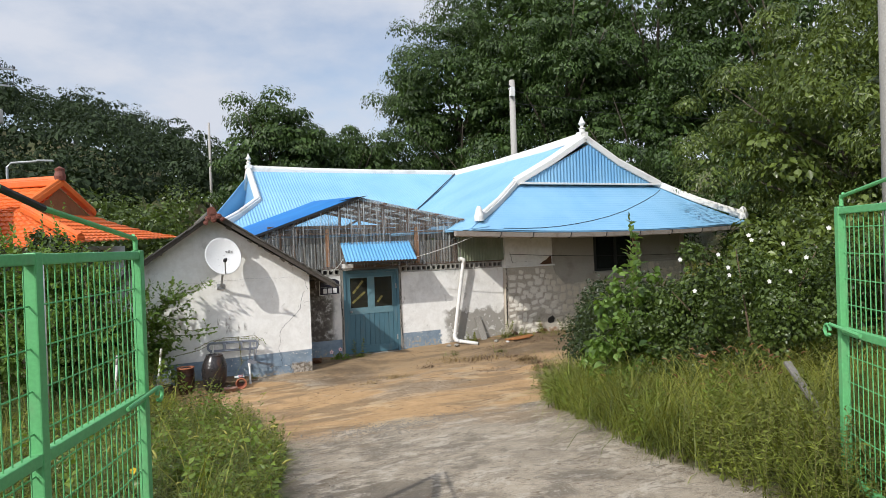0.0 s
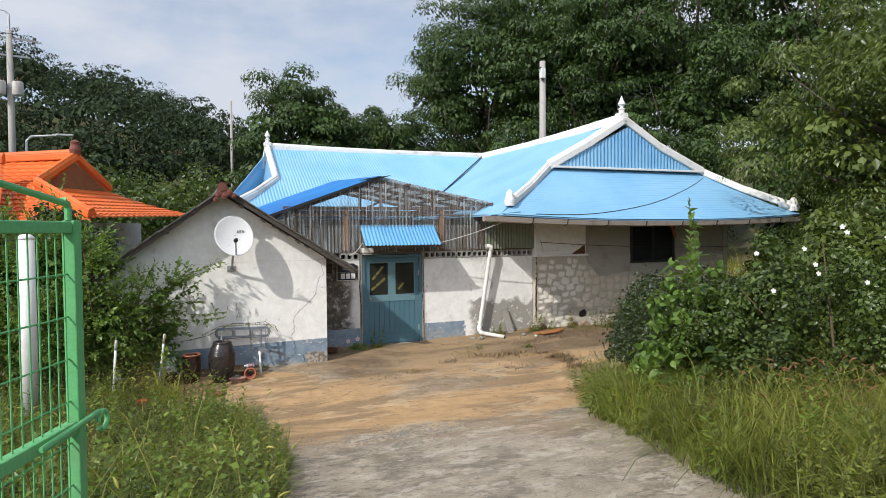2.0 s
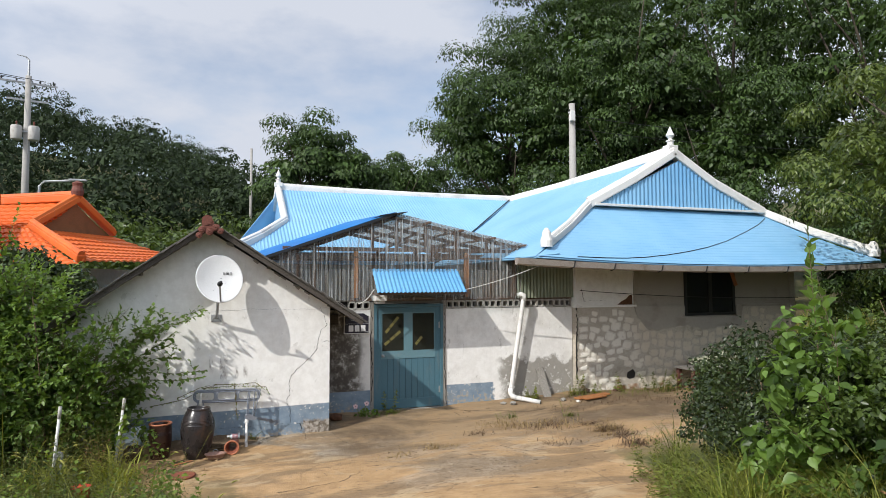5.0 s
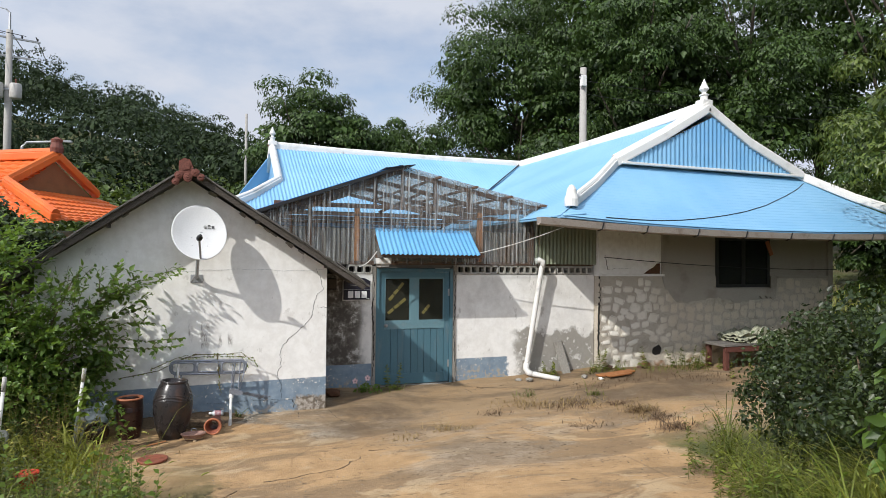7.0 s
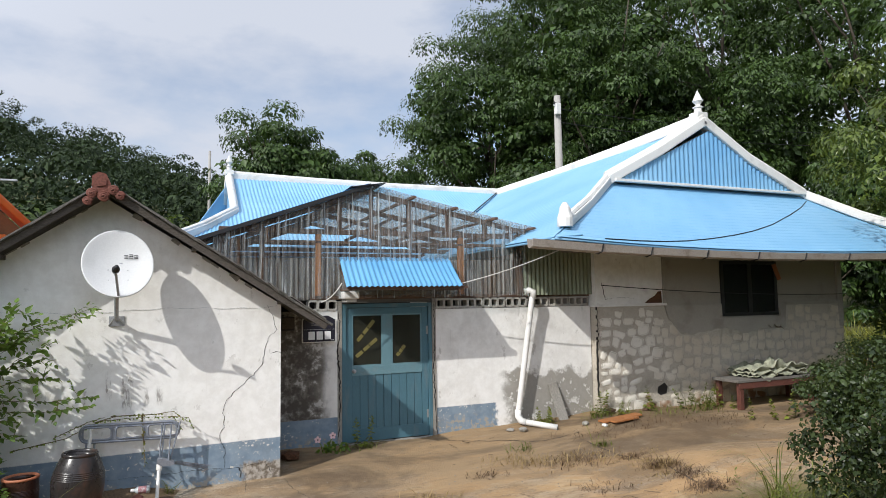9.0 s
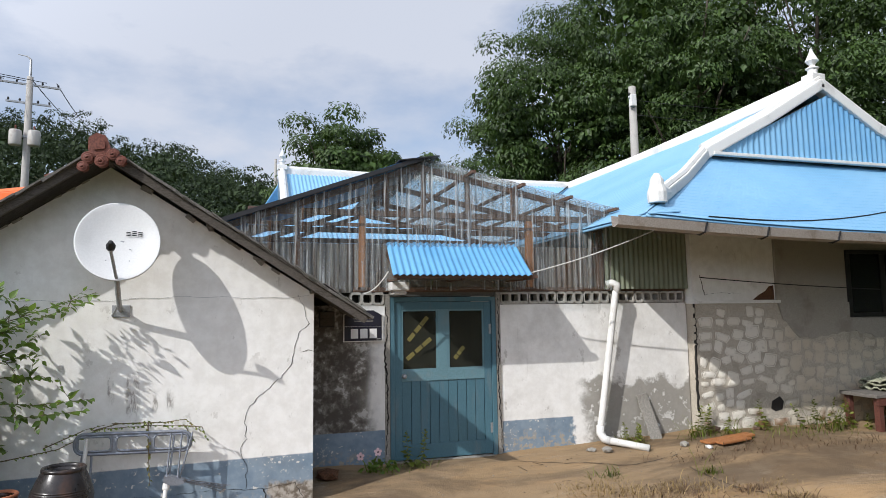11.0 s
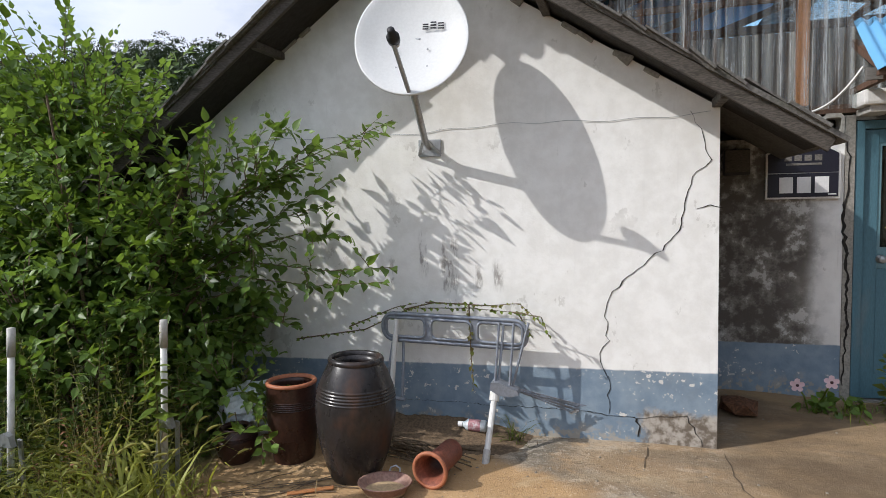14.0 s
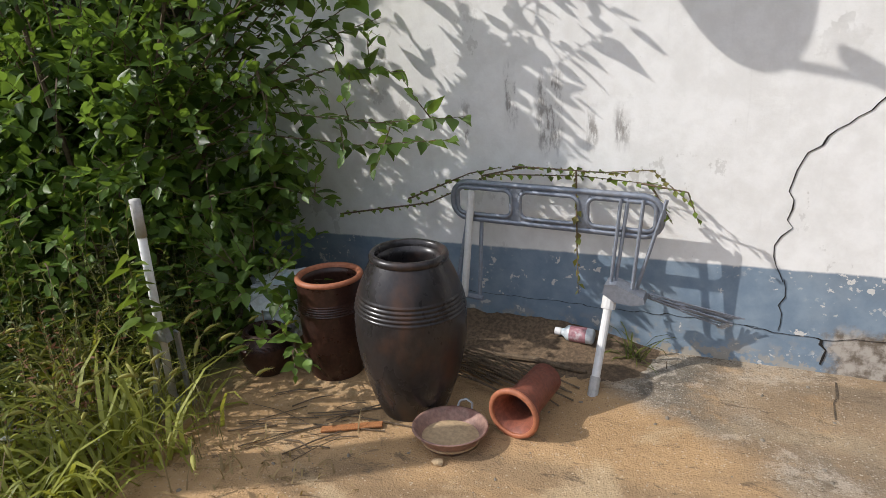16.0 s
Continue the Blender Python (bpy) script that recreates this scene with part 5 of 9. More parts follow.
tiled_sheet("roof_sheet", [(RX, 22.75, RZ), (RX, RY, RZ), (10.62, RY, 4.03), (9.5, 19.5, 3.45)], 0.06, 0.0)
tiled_sheet("roof_sheet", [(9.5, 19.5, 3.45), (10.62, RY, 4.03), (LX, EV, EZ), (LX, 18.45, EZ)], 0.03, 0.0)
roof_plane("roof_right", [(RX, RY, RZ), (RX, 28, RZ), (15.3, 28, 3.9), (15.32, RY, 4.0)], 0.05, 0.0)
roof_plane("roof_right", [(15.32, RY, 4.0), (15.3, 28, 3.9), (RXE, 28, EZ), (RXE, EV, EZ)], 0.03, 0.0)
# left wing
roof_plane("roof_wing", [(5.05, 22.75, RZ), (RX, 22.75, RZ), (10.6, 20.6, 4.05), (5.0, 20.6, 4.05)], 0.05, 0.0)
roof_plane("roof_wing", [(5.0, 20.6, 4.05), (10.6, 20.6, 4.05), (8.45, 18.45, EZ), (3.2, 18.4, EZ + 0.06)], 0.03, 0.06)
me = waves((5.02, 22.72, RZ + 0.03), (7.75, 0, 0), (0, -2.13, -1.17), 0.09, 0.011, 5, lambda u: (0.0, min(1.0, (7.75 - u * 7.75) / 2.15)), 0.045)
link("wing_sheet", me, M_ROOF, house, "sky-blue corrugated roof sheet", True)
me = waves((3.3, 20.58, 4.08), (7.3, 0, 0), (0, -2.15, -1.16), 0.09, 0.011, 5,
           lambda u: (max(0.0, min(1.0, 1 - (u * 7.3) / 1.7)) if u * 7.3 < 1.7 else 0.0, min(1.0, (7.3 - u * 7.3) / 2.15) if u * 7.3 > 5.15 else 1.0), 0.025)
link("wing_sheet", me, M_ROOF, house, "sky-blue corrugated roof sheet", True)
roof_plane("roof_wing_back", [(RX, 22.76, RZ), (5.05, 22.76, RZ), (3.2, 27.1, EZ), (RXE, 27.1, EZ)], 0.04, 0.0)
roof_plane("roof_wing_end", [(5.0, 24.9, 4.05), (5.0, 20.6, 4.05), (3.2, 18.4, EZ), (3.2, 27.1, EZ)], 0.03, 0.05)
part("wing_gable", slab([(5.06, 20.62, 4.06), (5.06, 24.88, 4.06), (5.06, 22.75, 5.16)], 0.05), M_GABLE, house, "pale blue wing gable")
# front gable
me = waves((10.66, RY - 0.10, 4.03), (4.64, 0, 0), (0, 0, 1.15), 0.105, 0.012, 2,
           lambda u: (0.0, max(0.001, (1.13 * (1 - abs(2 * u - 1))) / 1.15)))
link("gable_sheet", me, M_GABLE, house, "pale blue corrugated gable sheet", True)
part("gable_back", prism([(10.6, 3.98), (15.34, 3.98), (RX + 0.2, 5.15)], RY + 0.06, RY + 0.12), M_DAUB, house)
part("gable_sill", beam((10.66, RY - 0.13, 4.05), (15.32, RY - 0.13, 4.05), 0.09, 0.05, None, 0.01), M_RIDGE, house)
# white mortar ridges
def ridge(name, pts, w=0.17, h=0.17):
    bm = bmesh.new()
    for a, b in zip(pts, pts[1:]):
        a, b = Vector(a), Vector(b)
        d = (b - a).normalized() * 0.03
        beam(a - d, b + d, w, h, bm, 0.025)
        up = Vector((0, 0, h * 0.55))
        tube([a - d + up, b + d + up], w * 0.36, 8, bm)
    return part(name, bm, M_RIDGE, house, "white mortar ridge")


ridge("main_ridge", [(RX, RY - 0.05, RZ + 0.10), (RX, 17.0, RZ + 0.035), (RX, 19.5, RZ + 0.0), (RX, 22.75, RZ + 0.03)])
ridge("wing_ridge", [(5.0, 22.75, RZ + 0.07), (7.0, 22.75, RZ + 0.02), (9.5, 22.75, RZ), (RX, 22.75, RZ + 0.03)])
ridge("rake_ridge", [(RX, RY - 0.05, RZ + 0.06), (11.7, RY - 0.05, 4.64), (10.58, RY - 0.05, 4.06)], 0.20, 0.16)
ridge("rake_ridge", [(RX, RY - 0.05, RZ + 0.06), (13.9, RY - 0.05, 4.64), (15.36, RY - 0.05, 4.04)], 0.20, 0.16)
ridge("hip_ridge", [(10.58, RY - 0.05, 4.06), (9.75, 14.08, 3.54), (8.90, 13.42, 3.14)], 0.155, 0.13)
ridge("hip_ridge", [(15.36, RY - 0.05, 4.04), (16.15, 14.0, 3.54), (16.95, 13.3, 3.12)], 0.155, 0.13)
def ridge_end(a, b, r):
    """A stubby rounded cap with a collar on the end of a hip."""
    a, b = Vector(a), Vector(b)
    m = Matrix.Translation(a) @ (b - a).to_track_quat("Z", "Y").to_matrix().to_4x4()
    ln = (b - a).length
    bm = lathe([(0.0, -0.05), (r, -0.05), (r, ln * 0.55), (r * 0.92, ln * 0.8), (r * 0.65, ln * 1.02), (0.0, ln * 1.12)], 14, m)
    q = b + Vector((0, 0, -0.02))
    lathe([(0.0, -0.10), (r * 1.15, -0.10), (r * 1.2, 0.02), (r * 0.9, 0.10), (r * 0.8, 0.17), (r * 0.35, 0.24), (0.0, 0.25)], 12, Matrix.Translation(q), bm)
    return part("ridge_end", bm, M_RIDGE, house, "rounded white mortar ridge end")


ridge_end((8.99, 13.50, 3.20), (8.80, 13.34, 3.17), 0.095)
ridge_end((16.85, 13.40, 3.17), (17.05, 13.22, 3.09), 0.12)
ridge("rake_ridge", [(5.0, 22.75, RZ + 0.05), (5.0, 21.6, 4.60), (4.98, 20.6, 4.08)], 0.18, 0.16)
ridge("rake_ridge", [(5.0, 22.75, RZ + 0.05), (5.0, 24.9, 4.08)], 0.18, 0.16)
ridge("hip_ridge", [(4.98, 20.6, 4.08), (4.3, 19.7, 3.60), (3.3, 18.5, 3.05)], 0.18, 0.16)
ridge("hip_ridge", [(4.98, 24.9, 4.08), (3.3, 27.0, 3.05)], 0.18, 0.16)
VALLEY = [(RX - 0.05, 22.70, RZ + 0.05), (10.6, 20.58, 4.07), (8.45, 18.43, EZ + 0.04)]
part("valley_seam", tube(VALLEY, 0.02, 6), M_BLACK, house)


def finial(x, y, z, s=1.0):
    bm = bmesh.new()
    box(-0.15 * s, 0.15 * s, -0.13 * s, 0.13 * s, 0, 0.16 * s, bm, 0.015 * s)
    own = lathe([(0.085, 0.15), (0.085, 0.26), (0.115, 0.28), (0.115, 0.30), (0.06, 0.315), (0.05, 0.35), (0.075, 0.385), (0.115, 0.43), (0.105, 0.46), (0.05, 0.58), (0.0, 0.70)], 8)
    own.transform(Matrix.Scale(s, 4))
    merge(bm, own)
    bm.transform(Matrix.Translation((x, y, z)))
    return part("finial", bm, M_RIDGE, house, "white lotus-bud finial")


finial(RX, RY + 0.02, RZ + 0.12, 0.84)
finial(5.0, 22.7, RZ + 0.10, 0.76)
# eave gutter in lengths, with brackets
def eave_z(x):
    u = (x - LX) / (RXE - LX)
    return 2.70 + 0.10 * abs(2 * u - 1) ** 2.2
xs = [8.05, 9.15, 10.0, 11.05, 12.1, 13.15, 14.2, 15.25, 16.3, 17.1]
for a, b in zip(xs, xs[1:]):
    za, zb = eave_z(a), eave_z(b)
    bm = bmesh.new()
    prof = [(0.0, 0.02), (-0.015, -0.09), (-0.05, -0.105), (-0.13, -0.085), (-0.15, 0.015), (-0.142, 0.015), (-0.123, -0.075), (-0.05, -0.093), (-0.025, -0.08), (-0.012, 0.02)]
    v0 = [bm.verts.new((a + 0.004, EV + 0.06 + p, za + q)) for p, q in prof]
    v1 = [bm.verts.new((b - 0.004, EV + 0.06 + p, zb + q)) for p, q in prof]
    for i in range(len(prof)):
        j = (i + 1) % len(prof)
        bm.faces.new((v0[i], v0[j], v1[j], v1[i]))
    bm.faces.new(v0)
    bm.faces.new(v1[::-1])
    part("gutter", bm, M_EAVE, house, "sagging grey gutter length")
    part("gutter_bracket", tube([(b + 0.02, EV - 0.094, zb + 0.02), (b + 0.0, EV - 0.078, zb - 0.088), (b - 0.01, EV + 0.0, zb - 0.112), (b - 0.01, EV + 0.06, zb - 0.09)], 0.011, 6), M_BLACK, house)
part("eave_soffit", slab([(8.6, EV + 0.08, 2.70), (17.0, EV + 0.08, 2.70), (16.1, WY + 0.05, 2.96), (9.6, WY + 0.05, 2.96)], 0.03), M_GREYWOOD, house)
part("eave_corner_sheet", slab([(8.30, 13.42, 2.86), (8.50, 13.06, 2.88), (8.95, 13.14, 2.93), (8.72, 13.75, 2.98)], 0.012), M_ROOF, house)

# ---- satellite dish ----
dish = thing("satellite_dish", "round white satellite dish on a steel arm", "satellite dish", (3.225, SHED_Y, 1.875))
FACE = Vector((0.16, -0.93, 0.34)).normalized()
DC = Vector((3.258, 13.185, 2.485))
rot = FACE.to_track_quat("Z", "Y").to_matrix().to_4x4()
dm = Matrix.Translation(DC) @ rot @ Matrix.Diagonal((0.975, 1.09, 1.0, 1.0))
bowl = [(0.0, -0.055), (0.08, -0.052), (0.16, -0.042), (0.24, -0.024), (0.30, -0.006), (0.332, 0.004), (0.340, 0.004), (0.342, -0.006), (0.336, -0.010), (0.30, -0.020), (0.24, -0.036), (0.16, -0.055), (0.08, -0.066), (0.0, -0.07)]
part("reflector", lathe(bowl, 48, dm), M_DISH, dish, "", True)
foot = Vector((3.225, SHED_Y, 1.875))
arm_top = DC - FACE * 0.09 + Vector((0, 0, -0.08))
part("mast", tube([foot + Vector((0, -0.02, 0.02)), foot + Vector((0.005, -0.12, 0.05)), foot + Vector((0.015, -0.33, 0.28)), arm_top], 0.022, 10), M_STEEL, dish, "", True)
part("wall_plate", box(3.15, 3.30, SHED_Y - 0.012, SHED_Y, 1.83, 1.94, None, 0.004), M_STEEL, dish)
part("stay", beam(foot + Vector((-0.07, -0.01, -0.03)), foot + Vector((0.005, -0.14, 0.07)), 0.02, 0.01), M_STEEL, dish)
part("stay", beam(foot + Vector((0.07, -0.01, -0.03)), foot + Vector((0.005, -0.14, 0.07)), 0.02, 0.01), M_STEEL, dish)
part("bracket", beam(arm_top + Vector((0, 0.02, -0.09)), arm_top + Vector((0, 0.0, 0.12)), 0.10, 0.05, None, 0.008), M_STEEL, dish)
feed = DC + FACE * 0.32 + Vector((-0.05, 0, -0.19))
low_rim = DC + rot.to_3x3() @ Vector((0, -0.36, 0.0))
if low_rim.z > DC.z:
    low_rim = DC - rot.to_3x3() @ Vector((0, -0.36, 0.0))
part("feed_arm", tube([low_rim - FACE * 0.02, feed + Vector((0, 0, -0.03))], 0.013, 8), M_STEEL, dish)
lnb = part("feed_horn", lathe([(0.0, -0.02), (0.034, -0.02), (0.036, 0.02), (0.024, 0.03), (0.020, 0.08), (0.0, 0.085)], 16, Matrix.Translation(feed) @ (-FACE).to_track_quat("-Z", "Y").to_matrix().to_4x4()), M_BLACK, dish, "", True)
part("feed_cap", lathe([(0.0, 0.0), (0.028, 0.0), (0.028, 0.012), (0.0, 0.014)], 16, Matrix.Translation(feed - FACE * 0.035) @ (-FACE).to_track_quat("Z", "Y").to_matrix().to_4x4()), M_DISH, lnb)
for dx, dz, w, h in ((0.075, 0.088, 0.034, 0.042), (0.122, 0.092, 0.034, 0.052), (0.168, 0.082, 0.034, 0.046)):
    r2 = dx * dx + dz * dz
    p = DC + rot.to_3x3() @ Vector((dx if (rot.to_3x3() @ Vector((1, 0, 0))).x > 0 else -dx, dz if (rot.to_3x3() @ Vector((0, 1, 0))).z > 0 else -dz, -0.055 + r2 * 0.55 + 0.012))
    xa = rot.to_3x3() @ Vector((1, 0, 0))
    ya = rot.to_3x3() @ Vector((0, 1, 0))
    for o in (-0.36, 0.0, 0.36):
        part("printed_mark", beam(p - xa * w / 2 + ya * h * o, p + xa * w / 2 + ya * h * o, 0.004, h * 0.15, None, 0, ya), M_BLACK, dish)
for dx, dz in ((0.09, -0.06), (0.09, -0.17), (-0.09, -0.06), (-0.09, -0.17)):
    p = DC + rot.to_3x3() @ Vector((dx, dz, -0.04))
    part("bolt", lathe([(0.006, 0), (0.006, 0.004), (0, 0.006)], 8, Matrix.Translation(p) @ rot), M_STEEL, dish)

# ---- number plate by the door ----
plate = thing("house_plate", "dark navy enamel house plate with light edge beside the door", "sign", (5.6, FY, 1.5))
part("board", prism([(5.375, 1.505), (5.835, 1.505), (5.835, 1.82), (5.73, 1.88), (5.48, 1.88), (5.375, 1.82)], FY - 0.03, FY - 0.006), M_RIDGE, plate, "light plate edge")
part("field", prism([(5.387, 1.517), (5.823, 1.517), (5.823, 1.68), (5.387, 1.68)], FY - 0.034, FY - 0.03), M_NAVY, plate)
part("field", prism([(5.387, 1.684), (5.823, 1.684), (5.823, 1.812), (5.725, 1.868), (5.485, 1.868), (5.387, 1.812)], FY - 0.034, FY - 0.03), M_NAVY, plate)
for a, b in ((5.46, 5.545), (5.57, 5.655), (5.68, 5.765)):
    part("mark", box(a, b, FY - 0.037, FY - 0.034, 1.545, 1.655), M_WHITEPAINT, plate)
for i in range(4):
    part("mark", box(5.49 + i * 0.062, 5.535 + i * 0.062, FY - 0.036, FY - 0.034, 1.765, 1.805), M_GREYWOOD, plate)
part("mark", box(5.50, 5.72, FY - 0.036, FY - 0.034, 1.735, 1.75), M_GREYWOOD, plate)
part("mark", box(5.76, 5.81, FY - 0.036, FY - 0.034, 1.53, 1.538), M_WHITEPAINT, plate)
meter = thing("meter_box", "small dark metal box on the sooty wall", "box", (5.18, FY, 1.7))
part("body", box(5.10, 5.27, FY - 0.07, FY - 0.002, 1.68, 1.86, None, 0.01), M_BLACK, meter)
part("lid", box(5.105, 5.265, FY - 0.08, FY - 0.07, 1.70, 1.855, None, 0.004), M_RAKE, meter)

unit_box = thing("door_lamp", "dusty white lamp housing fixed under the awning beside the door", "lamp", (5.98, 14.4, 2.1))
part("housing", box(5.88, 6.10, 14.30, 14.52, 2.09, 2.19, None, 0.02), M_PVC, unit_box)
part("base", box(5.92, 6.07, 14.33, 14.58, 2.045, 2.09, None, 0.008), M_GUTTER, unit_box)

# ---- leaning white drain pipe ----
pipe = thing("drain_pipe", "white plastic drain pipe leaning against the whitewashed wall", "pipe", (8.4, 14.2, 0.2))
part("shaft", tube([(8.91, 14.43, 2.13), (8.88, 14.43, 2.03), (8.64, 14.49, 0.40), (8.62, 14.49, 0.33)], 0.044, 16), M_PVC, pipe, "", True)
part("elbow", tube([(8.625, 14.49, 0.37), (8.615, 14.48, 0.28), (8.64, 14.44, 0.215), (8.70, 14.38, 0.195)], 0.051, 16), M_PVC, pipe, "", True)
part("outlet", tube([(8.68, 14.40, 0.20), (9.02, 14.03, 0.150)], 0.044, 16), M_PVC, pipe, "", True)
part("top_elbow", tube([(8.80, 14.50, 2.16), (8.85, 14.46, 2.185), (8.905, 14.43, 2.16), (8.90, 14.43, 2.05)], 0.051, 16), M_PVC, pipe, "", True)
# dark disc on the capped end, painted as the shade in the bore
part("mouth_shade", lathe([(0.0, 0.0), (0.04, 0.0)], 16, Matrix.Translation((9.023, 14.027, 0.15)) @ Vector((0.76, -0.65, -0.09)).to_track_quat("Z", "Y").to_matrix().to_4x4()), M_DARK, pipe)
slate_b = thing("leaning_slab", "narrow grey stone slab leaning on the wall foot", "slab", (9.35, 14.4, 0.2))
part("body", beam((9.42, 14.42, 0.10), (9.30, FY - 0.02, 0.72), 0.16, 0.03, None, 0.006, (0, 1, 0)), M_CEMENT, slate_b)

# ---- clay jars, pan and bits before the shed ----
def jar(name, label, x, y, h, rim, belly, foot_r, mat, rim_mat, tilt=0.0):
    t = thing(name, label, "jar", (x, y, gz(x, y)))
    m = Matrix.Translation((x, y, gz(x, y) - 0.01)) @ Matrix.Rotation(radians(tilt), 4, "Y")
    prof = []
    for i in range(161):
        u = i / 160
        if u < 0.62:
            r = foot_r + (belly - foot_r) * math.sin(u / 0.62 * math.pi / 2) ** 0.9
        else:
            r = belly - (belly - rim * 1.05) * ((u - 0.62) / 0.38) ** 1.9
        if 0.70 < u < 0.81:
            r += 0.0035 * math.sin((u - 0.70) / 0.11 * 2 * math.pi * 4.5)
        prof.append((r, h * 0.955 * u))
    inner = [(rim * 0.86, h * 0.955), (rim * 0.84, h * 0.9), (belly * 0.9, h * 0.6), (belly * 0.8, h * 0.3), (0.0, h * 0.25)]
    part("body", lathe([(0.0, 0.0)] + prof + inner, 40, m), mat, t, "", True)
    part("rim", lathe([(rim * 0.90, h * 0.94), (rim * 1.02, h * 0.942), (rim * 1.09, h * 0.955), (rim * 1.10, h * 0.975), (rim * 1.05, h * 0.992), (rim * 0.97, h * 0.994), (rim * 0.91, h * 0.98), (rim * 0.89, h * 0.95), (rim * 0.90, h * 0.94)], 40, m), rim_mat, t, "", True)
    return t


jar("clay_jar", "large dark glazed clay storage jar standing open on the sandy yard", 2.985, 12.83, 0.69, 0.140, 0.222, 0.130, M_GLAZE, M_GLAZE, 2)
jar("clay_jar", "tall red-brown clay jar with an orange rim beside the dark jar", 2.52, 12.97, 0.485, 0.138, 0.147, 0.118, M_BROWN, M_CLAYRIM)
jar("clay_jar", "small squat brown glazed jar half hidden under the shrub", 2.20, 12.86, 0.22, 0.085, 0.125, 0.08, M_BROWN, M_BROWN)
pan = thing("pan", "shallow dented enamel pan filled with sand", "pan", (3.19, 12.69, gz(3.19, 12.69)))
pm = Matrix.Translation((3.235, 12.64, gz(3.235, 12.64) - 0.004)) @ Matrix.Rotation(radians(-4), 4, "X") @ Matrix.Scale(0.88, 4)
part("bowl", lathe([(0.0, 0.0), (0.105, 0.0), (0.135, 0.045), (0.155, 0.075), (0.163, 0.078), (0.160, 0.084), (0.150, 0.080), (0.128, 0.045), (0.12, 0.03)], 36, pm), M_PANMETAL, pan, "", True)
part("sand", lathe([(0.0, 0.040), (0.06, 0.038), (0.125, 0.033), (0.124, 0.02)], 36, pm), M_PANIN, pan)
part("handle", tube([pm @ Vector((-0.035, 0.152, 0.07)), pm @ Vector((-0.03, 0.175, 0.10)), pm @ Vector((0.0, 0.182, 0.112)), pm @ Vector((0.03, 0.175, 0.10)), pm @ Vector((0.035, 0.152, 0.07))], 0.005, 6), M_STEEL, pan)
pot = thing("clay_pipe_section", "red clay flue pipe lying on its side with a flared mouth", "clay pipe", (3.48, 12.95, 0.05))
axis_d = Vector((0.14, 0.98, 0.0)).normalized()
pp = Matrix.Translation((3.446, 12.745, gz(3.446, 12.745) + 0.098)) @ axis_d.to_track_quat("Z", "Y").to_matrix().to_4x4() @ Matrix.Scale(0.82, 4)
part("body", lathe([(0.118, 0.0), (0.122, 0.012), (0.118, 0.03), (0.098, 0.045), (0.085, 0.08), (0.080, 0.36), (0.066, 0.36), (0.068, 0.08), (0.080, 0.04), (0.098, 0.012), (0.108, 0.0), (0.118, 0.0)], 36, pp), M_CLAY, pot, "", True)
part("mouth_rim", lathe([(0.104, -0.006), (0.120, -0.006), (0.126, 0.006), (0.120, 0.016), (0.102, 0.012), (0.100, 0.0), (0.104, -0.006)], 36, pp), M_CLAYRIM, pot, "", True)
lid = thing("jar_lid", "round red clay jar lid lying on the sand", "lid", (2.85, 11.95, gz(2.85, 11.95)))
part("disc", lathe([(0.0, 0.0), (0.13, 0.0), (0.15, 0.02), (0.15, 0.034), (0.13, 0.036), (0.11, 0.028), (0.0, 0.03)], 32, Matrix.Translation((2.85, 11.95, gz(2.85, 11.95) - 0.004))), M_CLAY, lid, "", True)
bucket = thing("bucket", "small bright red plastic pot in the weeds", "bucket", (1.82, 11.5, gz(1.82, 11.5)))
part("body", lathe([(0.0, 0.0), (0.075, 0.0), (0.095, 0.13), (0.104, 0.13), (0.104, 0.145), (0.092, 0.145), (0.07, 0.02), (0.0, 0.02)], 28, Matrix.Translation((1.82, 11.5, gz(1.82, 11.5) - 0.004))), M_RED, bucket, "", True)

# ---- folded aluminium frame leaning on the shed ----
frame_thing = thing("aluminium_frame", "folded dull aluminium stretcher frame leaning against the shed wall", "metal frame", (3.4, 13.5, 0.0))
def rounded(x0, x1, z0, z1, y, r, tilt):
    pts = []
    for cx, cz, a0 in ((x1 - r, z1 - r, 0), (x0 + r, z1 - r, 90), (x0 + r, z0 + r, 180), (x1 - r, z0 + r, 270)):
        for s in range(6):
            a = radians(a0 + s * 18)
            px, pz = cx + r * math.cos(a), cz + r * math.sin(a)
            pts.append((px, y, pz - (px - x0) * tilt))
    return pts + [pts[0], pts[1]]


part("outer_rail", tube(rounded(2.93, 3.86, 0.665, 0.835, 13.44, 0.075, 0.03), 0.014, 8, None, False), M_ALU, frame_thing, "", True)
for a, b in ((2.955, 3.215), (3.255, 3.515), (3.555, 3.835)):
    drop = (a - 2.93) * 0.03
    part("inner_rail", tube(rounded(a, b, 0.690 - drop, 0.812 - drop, 13.432, 0.035, 0.03), 0.010, 8, None, False), M_ALU, frame_thing, "", True)
for x in (3.235, 3.535):
    part("cross_bar", beam((x, 13.437, 0.83 - (x - 2.93) * 0.03), (x, 13.437, 0.67 - (x - 2.93) * 0.03), 0.052, 0.012, None, 0.004, (0, 1, 0)), M_ALU, frame_thing)
for z in (0.675, 0.825):
    part("edge_strip", beam((2.97, 13.44, z), (3.82, 13.44, z - 0.027), 0.012, 0.026, None, 0.004), M_ALU, frame_thing)
part("leg", tube([(3.03, 13.42, 0.80), (3.00, 13.36, 0.30)], 0.017, 10), M_PVC, frame_thing)
part("leg", tube([(3.06, 13.46, 0.66), (3.07, 13.38, 0.30)], 0.010, 8), M_ALU, frame_thing)
